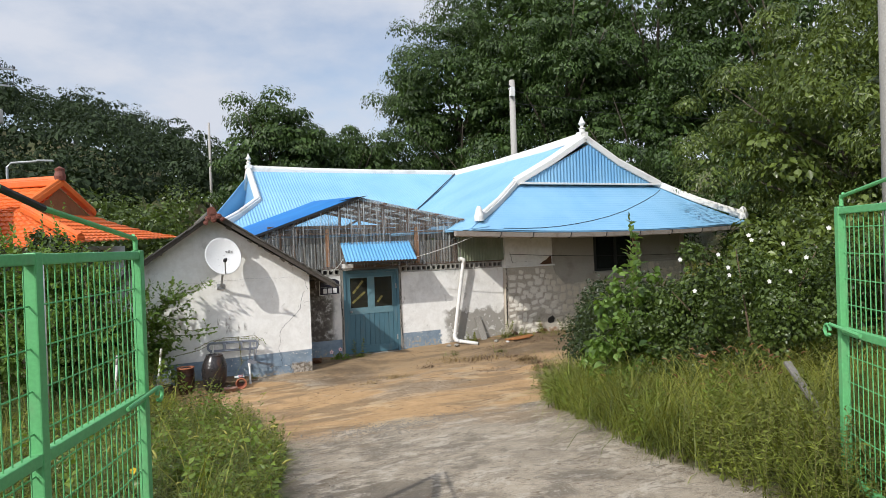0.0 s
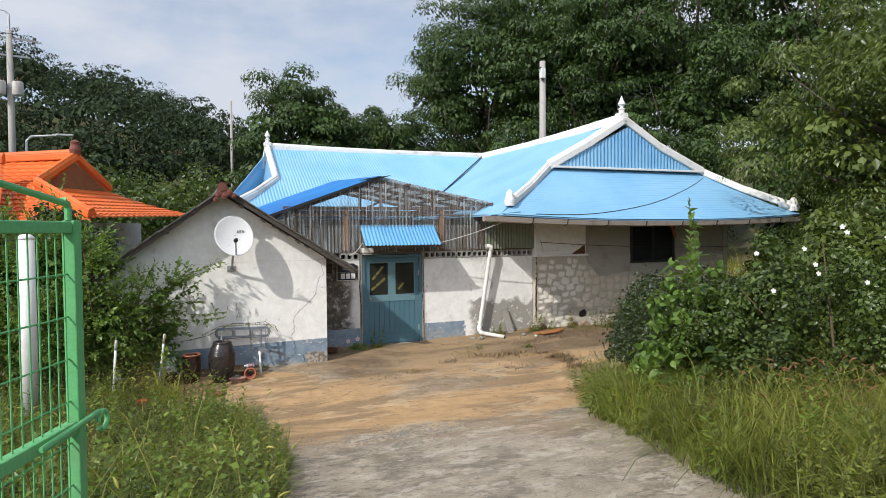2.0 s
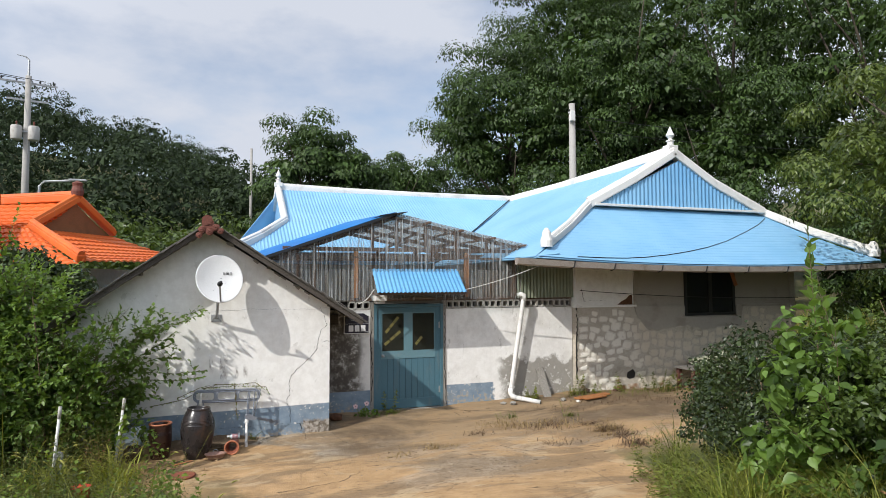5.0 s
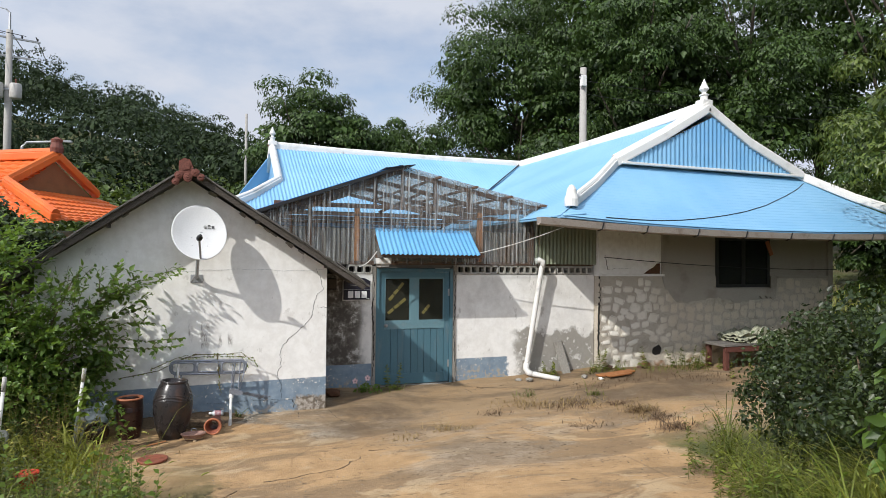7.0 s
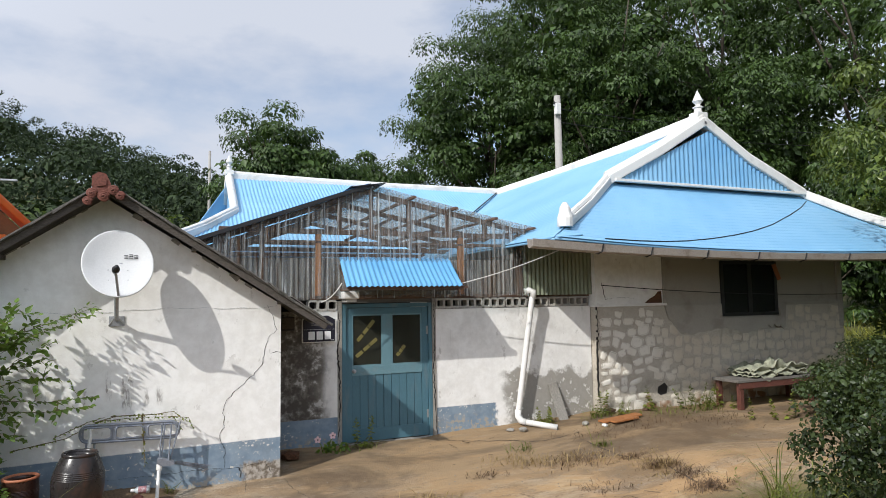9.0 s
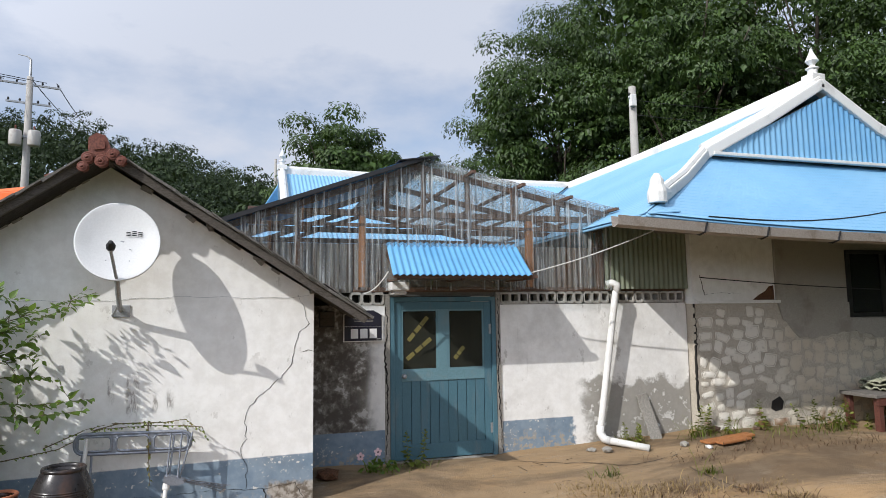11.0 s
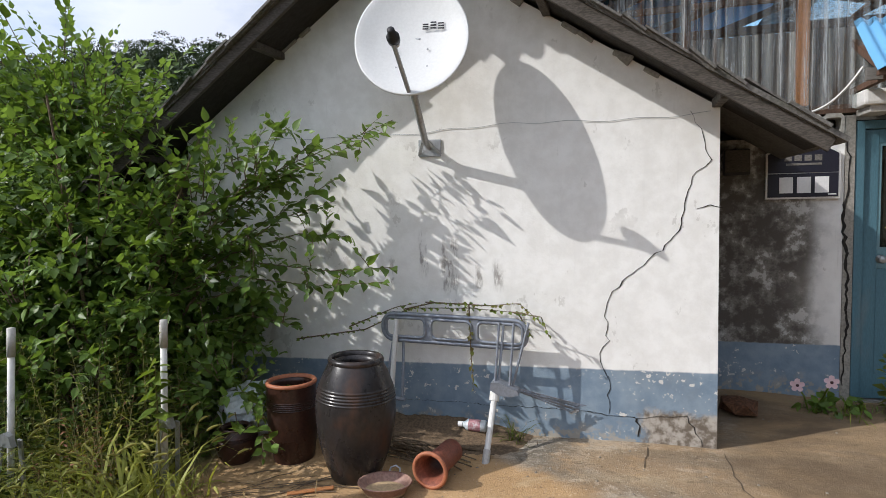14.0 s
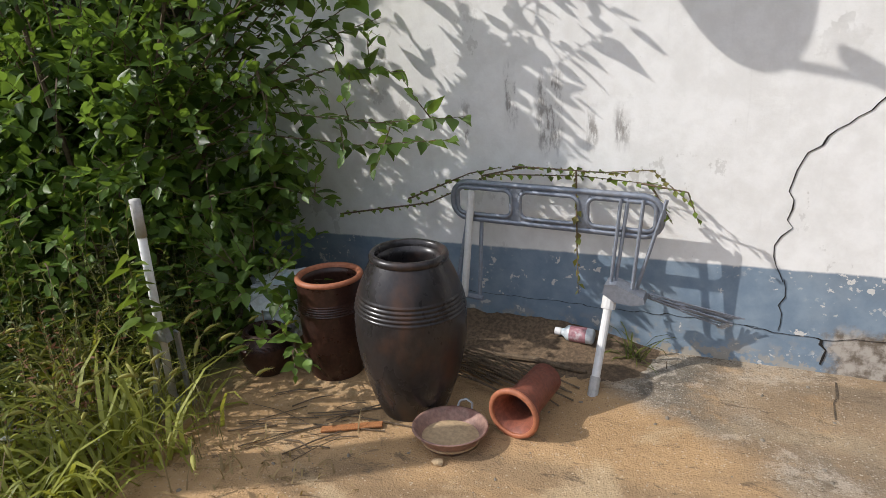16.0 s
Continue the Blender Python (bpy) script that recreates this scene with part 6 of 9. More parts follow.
part("leg", tube([(2.99, 13.46, 0.66), (2.95, 13.38, 0.31)], 0.010, 8), M_ALU, frame_thing)
part("foot_bar", tube([(2.93, 13.37, 0.305), (3.09, 13.37, 0.295)], 0.013, 8), M_ALU, frame_thing)
for xa, xb, dy in ((3.695, 3.672, 0.0), (3.722, 3.690, 0.012), (3.785, 3.762, 0.0), (3.872, 3.776, 0.02)):
    part("leg", tube([(xa, 13.42 + dy, 0.80), (xb, 13.37 + dy, 0.41)], 0.008, 8), M_ALU, frame_thing)
part("hub", prism([(3.648, 0.405), (3.655, 0.447), (3.70, 0.452), (3.75, 0.432), (3.815, 0.405), (3.822, 0.380), (3.775, 0.366), (3.70, 0.372)], 13.33, 13.42), M_ALU, frame_thing)
part("collar", tube([(3.675, 13.362, 0.385), (3.672, 13.342, 0.335)], 0.030, 12), M_PVC, frame_thing)
part("long_leg", tube([(3.673, 13.35, 0.36), (3.660, 13.165, 0.075)], 0.018, 12), M_PVC, frame_thing, "white tube leg")
part("foot_tip", tube([(3.661, 13.178, 0.095), (3.657, 13.125, 0.008)], 0.022, 10), M_GUTTER, frame_thing)

twigs = thing("brushwood", "bundle of thin dry sticks lying by the shed wall", "sticks", (3.35, 13.15, 0.02))
rnd = random.Random(11)
for n in range(26):
    a = rnd.uniform(-0.12, 0.12)
    x0, y0 = 2.98 + rnd.uniform(-0.1, 0.12), 13.10 + rnd.uniform(-0.02, 0.16)
    ln = rnd.uniform(0.30, 0.55)
    x1, y1 = x0 + ln * math.cos(a - 0.15), y0 + ln * math.sin(a - 0.15)
    part("stick", tube([(x0, y0, gz(x0, y0) + 0.01 + 0.003 * n), ((x0 + x1) / 2, (y0 + y1) / 2 + rnd.uniform(-0.02, 0.02), gz(x1, y1) + 0.018 + 0.003 * n), (x1, y1, gz(x1, y1) + 0.008)], 0.004, 5), M_TWIG, twigs)
thick = tube([(3.12, 13.29, gz(3.12, 13.29) + 0.02), (3.36, 13.30, gz(3.36, 13.3) + 0.03), (3.60, 13.285, gz(3.6, 13.29) + 0.012)], [0.012, 0.014, 0.010], 7)
solid("dead_branch", thick, M_TWIG, "short dead branch lying by the shed wall", "stick")
ribs = thing("metal_ribs", "bundle of thin grey metal ribs resting against the shed foot", "metal rods", (4.0, 13.5, 0.2))
for n in range(9):
    u = n / 8
    part("rib", tube([(3.815 + rnd.uniform(0, 0.02), 13.42 + 0.012 * (n % 3), 0.393 - 0.028 * u), (3.96, 13.47, 0.352 - 0.045 * u + rnd.uniform(-0.004, 0.004)), (4.20 - 0.09 * u + rnd.uniform(-0.02, 0.02), 13.545 + 0.008 * (n % 4), 0.276 - 0.05 * u)], 0.0036, 6), M_ALU, ribs)
    if n > 4:
        part("rib_end", tube([(4.19 - 0.09 * u, 13.545, 0.278 - 0.05 * u), (4.215 - 0.09 * u, 13.548, 0.271 - 0.05 * u)], 0.0065, 6), M_STEEL, ribs)
# soil washed up against the wall foot
heap = bmesh.new()
cols = []
for i in range(61):
    x = 2.35 + 1.55 * i / 60
    row = []
    for j in range(15):
        u = j / 14
        y = 13.20 + 0.395 * u
        env = min(1, (i / 60) * 6, (1 - i / 60) * 4)
        h = 0.075 * env * u ** 1.4 * (1 + 0.35 * noise.noise(Vector((x * 6, y * 6, 2.0)))) + 0.012 * noise.noise(Vector((x * 23, y * 23, 5.0))) * env - 0.006 * (1 - min(1, u * 4, env))
        row.append(heap.verts.new((x, y, gz(x, y) + h)))
    cols.append(row)
for p, q in zip(cols, cols[1:]):
    for j in range(14):
        heap.faces.new((p[j], q[j], q[j + 1], p[j + 1]))
solid("soil_heap", heap, M_SOIL, "loose brown soil washed up against the shed wall", "soil", kind="structure", smooth=True)
bottle = thing("bottle", "small empty plastic bottle with a pink label lying by the wall", "bottle", (3.49, 13.5, 0.1))
bm_ = Matrix.Translation((3.415, 13.50, gz(3.4, 13.5) + 0.079)) @ Matrix.Rotation(radians(90), 4, "Y") @ Matrix.Rotation(radians(3), 4, "X")
part("body", lathe([(0.0, 0.02), (0.016, 0.02), (0.02, 0.03), (0.037, 0.050), (0.037, 0.165), (0.03, 0.172), (0.0, 0.172)], 20, bm_), M_BAG, bottle, "", True)
part("cap", lathe([(0.0, -0.012), (0.018, -0.012), (0.018, 0.018), (0.0, 0.02)], 16, bm_), M_WHITEPAINT, bottle)
part("label", lathe([(0.0376, 0.062), (0.0376, 0.14)], 20, bm_, None, False), M_PINKLABEL, bottle)
bag = bmesh.new()
bmesh.ops.create_icosphere(bag, subdivisions=4, radius=0.17)
for v in bag.verts:
    f = 1 + 0.45 * (noise.noise(v.co * 11) + 0.6 * noise.noise(v.co * 27))
    v.co = Vector((v.co.x * 1.15 * f, v.co.y * 0.7 * f, v.co.z * 0.95 * f))
bag.transform(Matrix.Translation((2.16, 13.10, 0.27)))
solid("plastic_bag", bag, M_BAG, "crumpled white and blue plastic bag under the shrub", "bag", smooth=False)


def standing_pipe(x, y, h, lean, label):
    t = thing("white_stake", label, "stake", (x, y, gz(x, y)))
    z = gz(x, y)
    at = lambda u: (x + lean[0] * u, y + lean[1] * u, z + h * u)
    part("tube", tube([at(0.0), at(1.0)], 0.017, 12), M_PVC, t, "", True)
    part("cap", tube([at(0.93), at(1.10)], 0.020, 12), M_GUTTER, t, "", True)
    for foot, knee in (((-0.02, -0.085), (0.055, -0.06)), ((0.045, 0.045), (0.110, -0.01))):
        part("strut", beam((x + foot[0], y + foot[1], z - 0.01), (x + knee[0], y + knee[1], z + 0.38), 0.026, 0.012, None, 0.003, (0, 1, 0)), M_STEEL, t)
    part("bracket", prism([(x + 0.02, z + 0.36), (x + 0.13, z + 0.36), (x + 0.115, z + 0.415), (x + 0.08, z + 0.43), (x + 0.045, z + 0.415)], y - 0.075, y - 0.045), M_STEEL, t)
    part("base", box(x - 0.05, x + 0.07, y - 0.09, y + 0.06, z - 0.01, z + 0.02, None, 0.006), M_STEEL, t)
    return t


standing_pipe(2.024, 12.455, 0.85, (0.100, -0.065), "white plastic tube upright in a grey metal foot among weeds")
standing_pipe(1.42, 12.05, 0.85, (0.06, 0.02), "white plastic tube upright in a grey metal foot among weeds")
rail = thing("fallen_tube", "thin white tube lying in the weeds", "tube", (1.7, 12.05, 0.05))
part("tube", tube([(1.15, 11.845, gz(1.15, 11.85) + 0.04), (2.12, 12.17, gz(2.12, 12.17) + 0.04)], 0.012, 8), M_PVC, rail)
rack = thing("wire_rack", "grey wire rack lying flat in the weeds", "rack", (1.5, 12.1, 0.05))
for e in (0.0, 0.30):
    part("rail", tube([(1.12 - e * 0.33, 11.90 + e, gz(1.1, 12) + 0.035), (1.95 - e * 0.33, 12.18 + e, gz(1.9, 12.2) + 0.035)], 0.007, 6), M_STEEL, rack)
for n in range(22):
    x, y = 1.14 + 0.037 * n, 11.907 + 0.0125 * n
    part("wire", tube([(x, y, gz(x, y) + 0.042), (x - 0.10, y + 0.30, gz(x, y + 0.3) + 0.042)], 0.003, 5), M_STEEL, rack)

post = thing("white_post", "round white painted post standing in the weeds", "post", (0.58, 11.1, gz(0.58, 11.1)))
part("shaft", tube([(0.58, 11.1, 0.0), (0.58, 11.1, 2.5)], 0.095, 20), M_PVC, post, "", True)
part("cap", lathe([(0.0, 0.05), (0.06, 0.04), (0.10, 0.0), (0.10, -0.02), (0.0, -0.02)], 20, Matrix.Translation((0.58, 11.1, 2.5))), M_PVC, post, "", True)

# ---- bench with covered load by the stone wall ----
bench = thing("bench", "low weathered wooden bench with dark red legs", "bench", (13.0, 14.05, 0.2))
bz = gz(13.0, 14.0) + 0.03
part("top", box(12.40, 14.3, 13.78, 14.34, bz + 0.40, bz + 0.45, None, 0.01), M_GREYWOOD, bench)
part("apron", box(12.44, 14.26, 13.79, 13.82, bz + 0.30, bz + 0.40), M_BENCH, bench)
for x in (12.50, 14.2):
    for y in (13.84, 14.28):
        part("leg", box(x - 0.04, x + 0.04, y - 0.04, y + 0.04, bz - 0.08, bz + 0.40, None, 0.006), M_BENCH, bench)
for k in range(3):
    own = bmesh.new()
    bmesh.ops.create_grid(own, x_segments=30, y_segments=14, size=0.5)
    for v in own.verts:
        v.co = Vector((v.co.x * 1.35, v.co.y * 0.56, 0.05 * k + 0.17 * (0.5 + noise.noise(Vector((v.co.x * 6 + k, v.co.y * 7, k * 3.0))) + 0.5 * noise.noise(Vector((v.co.x * 17, v.co.y * 15, k * 5.0)))) * (1 - abs(v.co.x) * 1.2)))
    bmesh.ops.solidify(own, geom=own.faces[:], thickness=0.02)
    own.transform(Matrix.Translation((13.45, 14.06, bz + 0.46)))
    solid("folded_sheet", own, M_NET, "crumpled grey-green sheet lying on the bench", "sheet", "sheets on the bench", smooth=True)

plank = thing("wooden_offcut", "split orange-brown wood lying by the wall foot", "wood", (10.1, 13.9, 0.2))
for k, (x0, y0, x1, y1, w) in enumerate(((9.75, 13.95, 10.5, 14.0, 0.16), (9.85, 13.80, 10.35, 13.88, 0.12))):
    part("board", beam((x0, y0, gz(x0, y0) + 0.025 + 0.02 * k), (x1, y1, gz(x1, y1) + 0.04), w, 0.03, None, 0.01), M_TIMBER2, plank)

# ---- green gates ----
def gate(name, label, end, along, length, top, bottom, mid, brace, face):
    """A gate leaf of green square tube with welded wire; end: its free end, along: the way to its hinge."""
    t = thing(name, label, "gate", (end[0], end[1], bottom))
    e, d = Vector((end[0], end[1], 0)), Vector((along[0], along[1], 0)).normalized()
    at = lambda s, z: e + d * s + Vector((0, 0, z))
    side = Vector((-d.y, d.x, 0)) * face
    for s in (0.0, length * 0.54, length):
        part("post", beam(at(s, bottom), at(s, top), 0.048, 0.048, None, 0.006, side), M_GREENPAINT, t)
    for z in (top - 0.025, mid, bottom + 0.03):
        part("rail", beam(at(0.03, z), at(length - 0.03, z), 0.042, 0.042 if z != mid else 0.046, None, 0.006), M_GREENPAINT, t)
    n = int(length / 0.052)
    for i in range(1, n):
        s = i * length / n
        part("wire", tube([at(s, bottom + 0.03), at(s, top - 0.03)], 0.0030, 5, None, False), M_GREENPAINT, t)
    z = bottom + 0.15
    while z < top - 0.08:
        part("wire", tube([at(0.02, z) + side * 0.006, at(length - 0.02, z) + side * 0.006], 0.0035, 5, None, False), M_GREENPAINT, t)
        z += 0.155
    # latch
    part("latch_bar", tube([at(0.30, mid + 0.01) - side * 0.05, at(-0.06, mid + 0.03) - side * 0.05], 0.011, 8), M_GREENPAINT, t)
    ring = [at(-0.09 + 0.035 * math.cos(a), mid + 0.035 * math.sin(a) - 0.01) - side * 0.05 for a in np.linspace(0, 5.6, 14)]
    part("latch_ring", tube(ring, 0.010, 8), M_GREENPAINT, t)
    part("latch_plate", beam(at(0.06, mid - 0.055) - side * 0.045, at(0.06, mid - 0.15) - side * 0.045, 0.02, 0.05, None, 0.006), M_GREENPAINT, t)
    hook = at(0.02, top)
    part("hook", tube([hook, hook + Vector((0, 0, 0.05)), hook + d * 0.03 + Vector((0, 0, 0.075))], 0.012, 8), M_GREENPAINT, t)
    part("stay_rod", tube([hook + Vector((0, 0, 0.06)), at(0.85, top + brace * 0.4)], 0.012, 8), M_GREENPAINT, t)
    part("turnbuckle", tube([at(0.85, top + brace * 0.4), at(1.12, top + brace * 0.53)], 0.014, 8), M_BLACK, t)
    part("stay_rod", tube([at(1.12, top + brace * 0.53), at(length + 0.1, top + brace)], 0.012, 8), M_GREENPAINT, t)
    hp = at(length + 0.10, 0)
    part("hinge_post", box(hp.x - 0.06, hp.x + 0.06, hp.y - 0.06, hp.y + 0.06, gz(hp.x, hp.y) - 0.2, top + brace + 0.05, None, 0.01), M_GREENPAINT, t)
    return t


gate("metal_gate", "open green painted gate leaf of square tube and welded wire", (2.07, 4.32), (-0.342, -0.94), 1.73, 2.60, 0.86, 1.845, 0.42, -1)
gate("metal_gate", "open green painted gate leaf half sunk in tall grass", (5.94, 3.20), (-0.53, -0.85), 1.80, 2.72, 1.05, 1.97, 0.40, 1)
stick = thing("wooden_stake", "pale weathered stake leaning in the grass", "stake", (6.4, 3.7, 1.1))
part("body", beam((6.52, 3.52, 0.95), (6.78, 4.22, 1.52), 0.06, 0.025, None, 0.006), M_GREYWOOD, stick)


# ---- poles and cables ----
def pole(name, label, x, y, top, r, arms=(), lean=(0, 0)):
    t = thing(name, label, "utility pole", (x, y, gz(x, y)))
    part("shaft", tube([(x, y, gz(x, y) - 0.3), (x + lean[0], y + lean[1], top)], [r * 1.25, r * 0.85], 16), M_POLE, t, "", True)
    for z, w, a in arms:
        dx, dy = math.cos(a) * w / 2, math.sin(a) * w / 2
        part("cross_arm", beam((x - dx, y - dy, z), (x + dx, y + dy, z), 0.08, 0.08), M_STEEL, t)
        for k in (-0.9, -0.4, 0.4, 0.9):
            part("insulator", lathe([(0.0, 0.0), (0.045, 0.0), (0.03, 0.05), (0.05, 0.08), (0.03, 0.14), (0.0, 0.15)], 10, Matrix.Translation((x + dx * k, y + dy * k, z + 0.03))), M_BLACK, t)
    return t


p1 = pole("utility_pole", "grey concrete utility pole against the dark woods", 19.1, 28.8, 10.9, 0.17, ((10.4, 0.7, 0.6),))
part("fitting", box(18.85, 19.1, 28.5, 28.7, 10.0, 10.5, None, 0.03), M_PVC, p1)
PX, PY = -5.3, 38.4
p2 = pole("utility_pole", "tall concrete pole with transformers and cross arms", PX, PY, 12.5, 0.15, ((12.15, 2.4, 0.25), (11.3, 1.7, 0.25)))
for dx in (-0.36, 0.36):
    tr = part("transformer", lathe([(0.0, 0.0), (0.22, 0.0), (0.24, 0.05), (0.24, 0.62), (0.21, 0.68), (0.0, 0.72)], 20, Matrix.Translation((PX + dx, PY - 0.3, 9.3))), M_GUTTER, p2, "pale grey transformer", True)
    part("bushing", lathe([(0.0, 0.0), (0.05, 0.0), (0.03, 0.1), (0.05, 0.15), (0.0, 0.22)], 10, Matrix.Translation((PX + dx, PY - 0.3, 10.0))), M_TERRA, tr)
part("hanger_bar", beam((PX - 0.5, PY - 0.12, 9.75), (PX + 0.5, PY - 0.12, 9.75), 0.08, 0.08), M_STEEL, p2)
part("lightning_rod", tube([(PX, PY, 12.4), (PX, PY, 13.3), (PX - 0.15, PY, 13.45), (PX - 0.5, PY, 13.5)], [0.07, 0.05, 0.03, 0.02], 6), M_STEEL, p2)
lamp = thing("street_lamp", "slim grey street lamp arm beside the pole", "street lamp", (PX + 0.7, PY - 0.5, gz(PX + 0.7, PY - 0.5)))
part("mast", tube([(PX + 0.7, PY - 0.5, 0.5), (PX + 0.7, PY - 0.5, 7.1), (PX + 0.9, PY - 0.55, 7.3), (PX + 2.3, PY - 0.8, 7.4)], 0.06, 8), M_STEEL, lamp)
part("head", box(PX + 2.0, PX + 2.75, PY - 0.92, PY - 0.72, 7.36, 7.46, None, 0.03), M_STEEL, lamp)
pole("far_pole", "thin distant pole on the wooded slope", 5.6, 47.5, 11.6, 0.09)
pole("roadside_pole", "weathered brown pole beside the gate", 7.66, 3.86, 8.0, 0.085)


def cable(name, a, b, sag, r=0.012, mat=None, label="thin black overhead cable", n=14):
    a, b = Vector(a), Vector(b)
    pts = [a.lerp(b, i / n) - Vector((0, 0, sag * 4 * (i / n) * (1 - i / n))) for i in range(n + 1)]
    return solid(name, tube(pts, r, 5, None, False), mat or M_WIRE, label, "cable")


for k in range(3):
    cable("overhead_cable", (PX - 1.0 + 0.8 * k, PY + 0.1 * k, 12.35), (-26, 22, 12.6 + 0.25 * k), 0.7, 0.016)
for k in range(2):
    cable("overhead_cable", (PX + 0.1 + 0.9 * k, PY + 0.2 * k, 12.35), (-14 + 0.6 * k, 92, 24.5), 1.0, 0.022)
cable("overhead_cable", (19.1, 28.7, 10.3), (40, 22, 9.6), 0.6, 0.012)
cable("overhead_cable", (19.1, 28.7, 9.7), (40, 22, 9.0), 0.6, 0.012)
def on_front(x, y):
    """The height of the front roof plane."""
    v = (RY - y) / (RY - EV)
    u = (x - (10.62 + (LX - 10.62) * v)) / ((15.32 - 10.62) + ((RXE - LX) - (15.32 - 10.62)) * v)
    return 4.02 + (2.74 - 4.02) * v - 0.20 * v * (1 - v) + 0.13 * v * v * abs(2 * u - 1) ** 2.2 + 0.034


run = ((9.3, 13.11), (9.9, 13.13), (10.4, 13.16), (10.9, 13.22), (11.5, 13.32), (12.1, 13.44), (12.7, 13.58), (13.4, 13.78), (14.3, 14.10), (14.9, 14.33), (15.3, 14.52))
solid("roof_cable", tube([(x, y, on_front(x, y)) for x, y in run], 0.008, 6, None, False), M_WIRE, "black cable lying slack across the blue roof", "cable")
cable("wall_cable", (7.5, 14.1, 2.28), (9.0, 13.6, 2.80), 0.04, 0.008, M_WHITEWIRE, "white cable from the awning to the eave")
cable("wall_cable", (5.55, 14.2, 2.05), (5.82, 14.15, 2.30), 0.05, 0.008, M_WHITEWIRE, "white cable beside the awning")
solid("wall_cable", tube([(1.7 + 0.08 * i, SHED_Y - 0.005, 1.975 + 0.001 * i + 0.012 * math.sin(0.31 * i) + 0.007 * math.sin(1.3 * i)) for i in range(41)], 0.0014, 5, None, False), M_STEEL, "thin grey wire stretched along the shed gable", "cable")
cable("wall_cable", (10.1, 14.3, 2.25), (16.0, 14.3, 2.05), 0.06, 0.007, None, "thin black wire along the house wall")

# ---- neighbouring house with orange roof ----
nb = thing("neighbour_house", "low house with bright orange tiled hip roof beyond the shed", "house", (-0.35, 22.6, 0))
OZ, OY, OE = 4.80, 22.6, -0.35
OL = OE - 3.2
NB_AT, NB_TURN, NB_SIZE = Vector((-0.95, 26.4, -0.66)), radians(-29), 1.19


def lay(x, y, z):
    """A place in the world, told in the house's own measure."""
    d = Matrix.Rotation(-NB_TURN, 3, "Z") @ (Vector((x, y, z)) - NB_AT) / NB_SIZE
    return (d.x + OE, d.y + OY, d.z)


part("wall", box(OL - 0.5, 0.1, 20.2, 25.0, 0, 3.0), M_PANEL, nb)
part("dark_gable", slab([(OE - 0.05, 21.2, 3.95), (OE - 0.05, 24.0, 3.95), (OE - 0.05, OY, OZ - 0.05)], 0.05), M_ORANGE2, nb)


def tile_roof(name, a, b, c, d, across, rows):
    """Rows of barrel tiles on the plane with ridge a to b and eave d to c."""
    a, b, c, d = (Vector(p) for p in (a, b, c, d))
    n = (b - a).cross(d - a).normalized()
    if n.z < 0:
        n = -n
    cols = int(max((b - a).length, (c - d).length) / across) * 6
    vv = []
    for r in range(rows):
        vv += [(r / rows, 0.0), ((r + 0.94) / rows, 0.035)]
    vv.append((1.0, 0.0))
    vs, fs = [], []
    for i in range(cols + 1):
        u = i / cols
        rip = 0.028 * abs(math.sin(math.pi * i / 6))
        for v, st in vv:
            p = (a * (1 - u) + b * u) * (1 - v) + (d * (1 - u) + c * u) * v
            vs.append(p + n * (rip + st) + Vector((0, 0, -0.10 * 4 * v * (1 - v))))
    w = len(vv)
    for i in range(cols):
        for j in range(w - 1):
            k = i * w + j
            fs.append((k, k + 1, k + w + 1, k + w))
    me = bpy.data.meshes.new(name)
    me.from_pydata(vs, [], fs)
    return link(name, me, M_ORANGE, nb, "bright orange tiled roof plane")


tile_roof("roof_front", (OL, OY, OZ), (OE, OY, OZ), (OE + 0.1, 21.1, 3.95), (OL, 21.1, 3.95), 0.28, 8)
tile_roof("roof_front", (OL, 21.1, 3.95), (OE + 0.1, 21.1, 3.95), (2.75, 18.9, 2.98), (OL, 18.9, 2.88), 0.28, 9)
tile_roof("roof_end", (OE, 24.1, 3.95), (OE, 21.1, 3.95), (2.80, 18.9, 3.03), (2.1, 25.2, 3.20), 0.28, 8)
# the wing, its ridge a little nearer and higher
W0, W1 = (-2.7, 25.0, 4.72), (-6.8, 25.6, 4.86)
tile_roof("wing_roof", lay(*W1), lay(*W0), lay(-1.9, 20.6, 2.80), lay(-8.6, 21.4, 2.80), 0.28, 14)
tile_roof("wing_roof", lay(-6.8, 25.7, 4.80), lay(-6.8, 25.6, 4.86), lay(-8.6, 21.4, 2.80), lay(-9.4, 28.5, 2.80), 0.28, 10)
part("wall", box(lay(-8.0, 24.0, 0)[0], lay(-3.2, 24.0, 0)[0], lay(-6.0, 23.6, 0)[1], lay(-6.0, 26.5, 0)[1], 0, 3.0), M_PANEL, nb)
for pts, w in (([(OL, OY, OZ + 0.05), (OE, OY, OZ + 0.12)], 0.24), ([(OE, OY, OZ + 0.1), (OE, 21.1, 4.05)], 0.2), ([(OE, OY, OZ + 0.1), (OE, 24.1, 4.05)], 0.2), ([(OE, 21.1, 4.05), (2.75, 18.95, 3.10)], 0.19),
               ([lay(-6.8, 25.6, 4.98), lay(-4.8, 25.3, 4.83), lay(-2.7, 25.0, 4.84)], 0.24), ([lay(-6.8, 25.6, 4.94), lay(-7.7, 23.5, 3.85), lay(-8.6, 21.45, 2.92)], 0.2)):
    bm = bmesh.new()
    for a, b in zip(pts, pts[1:]):
        beam(a, b, w, w * 0.8, bm, 0.03)
        tube([Vector(a) + Vector((0, 0, w * 0.45)), Vector(b) + Vector((0, 0, w * 0.45))], w * 0.4, 8, bm)
    part("ridge", bm, M_ORANGE, nb)
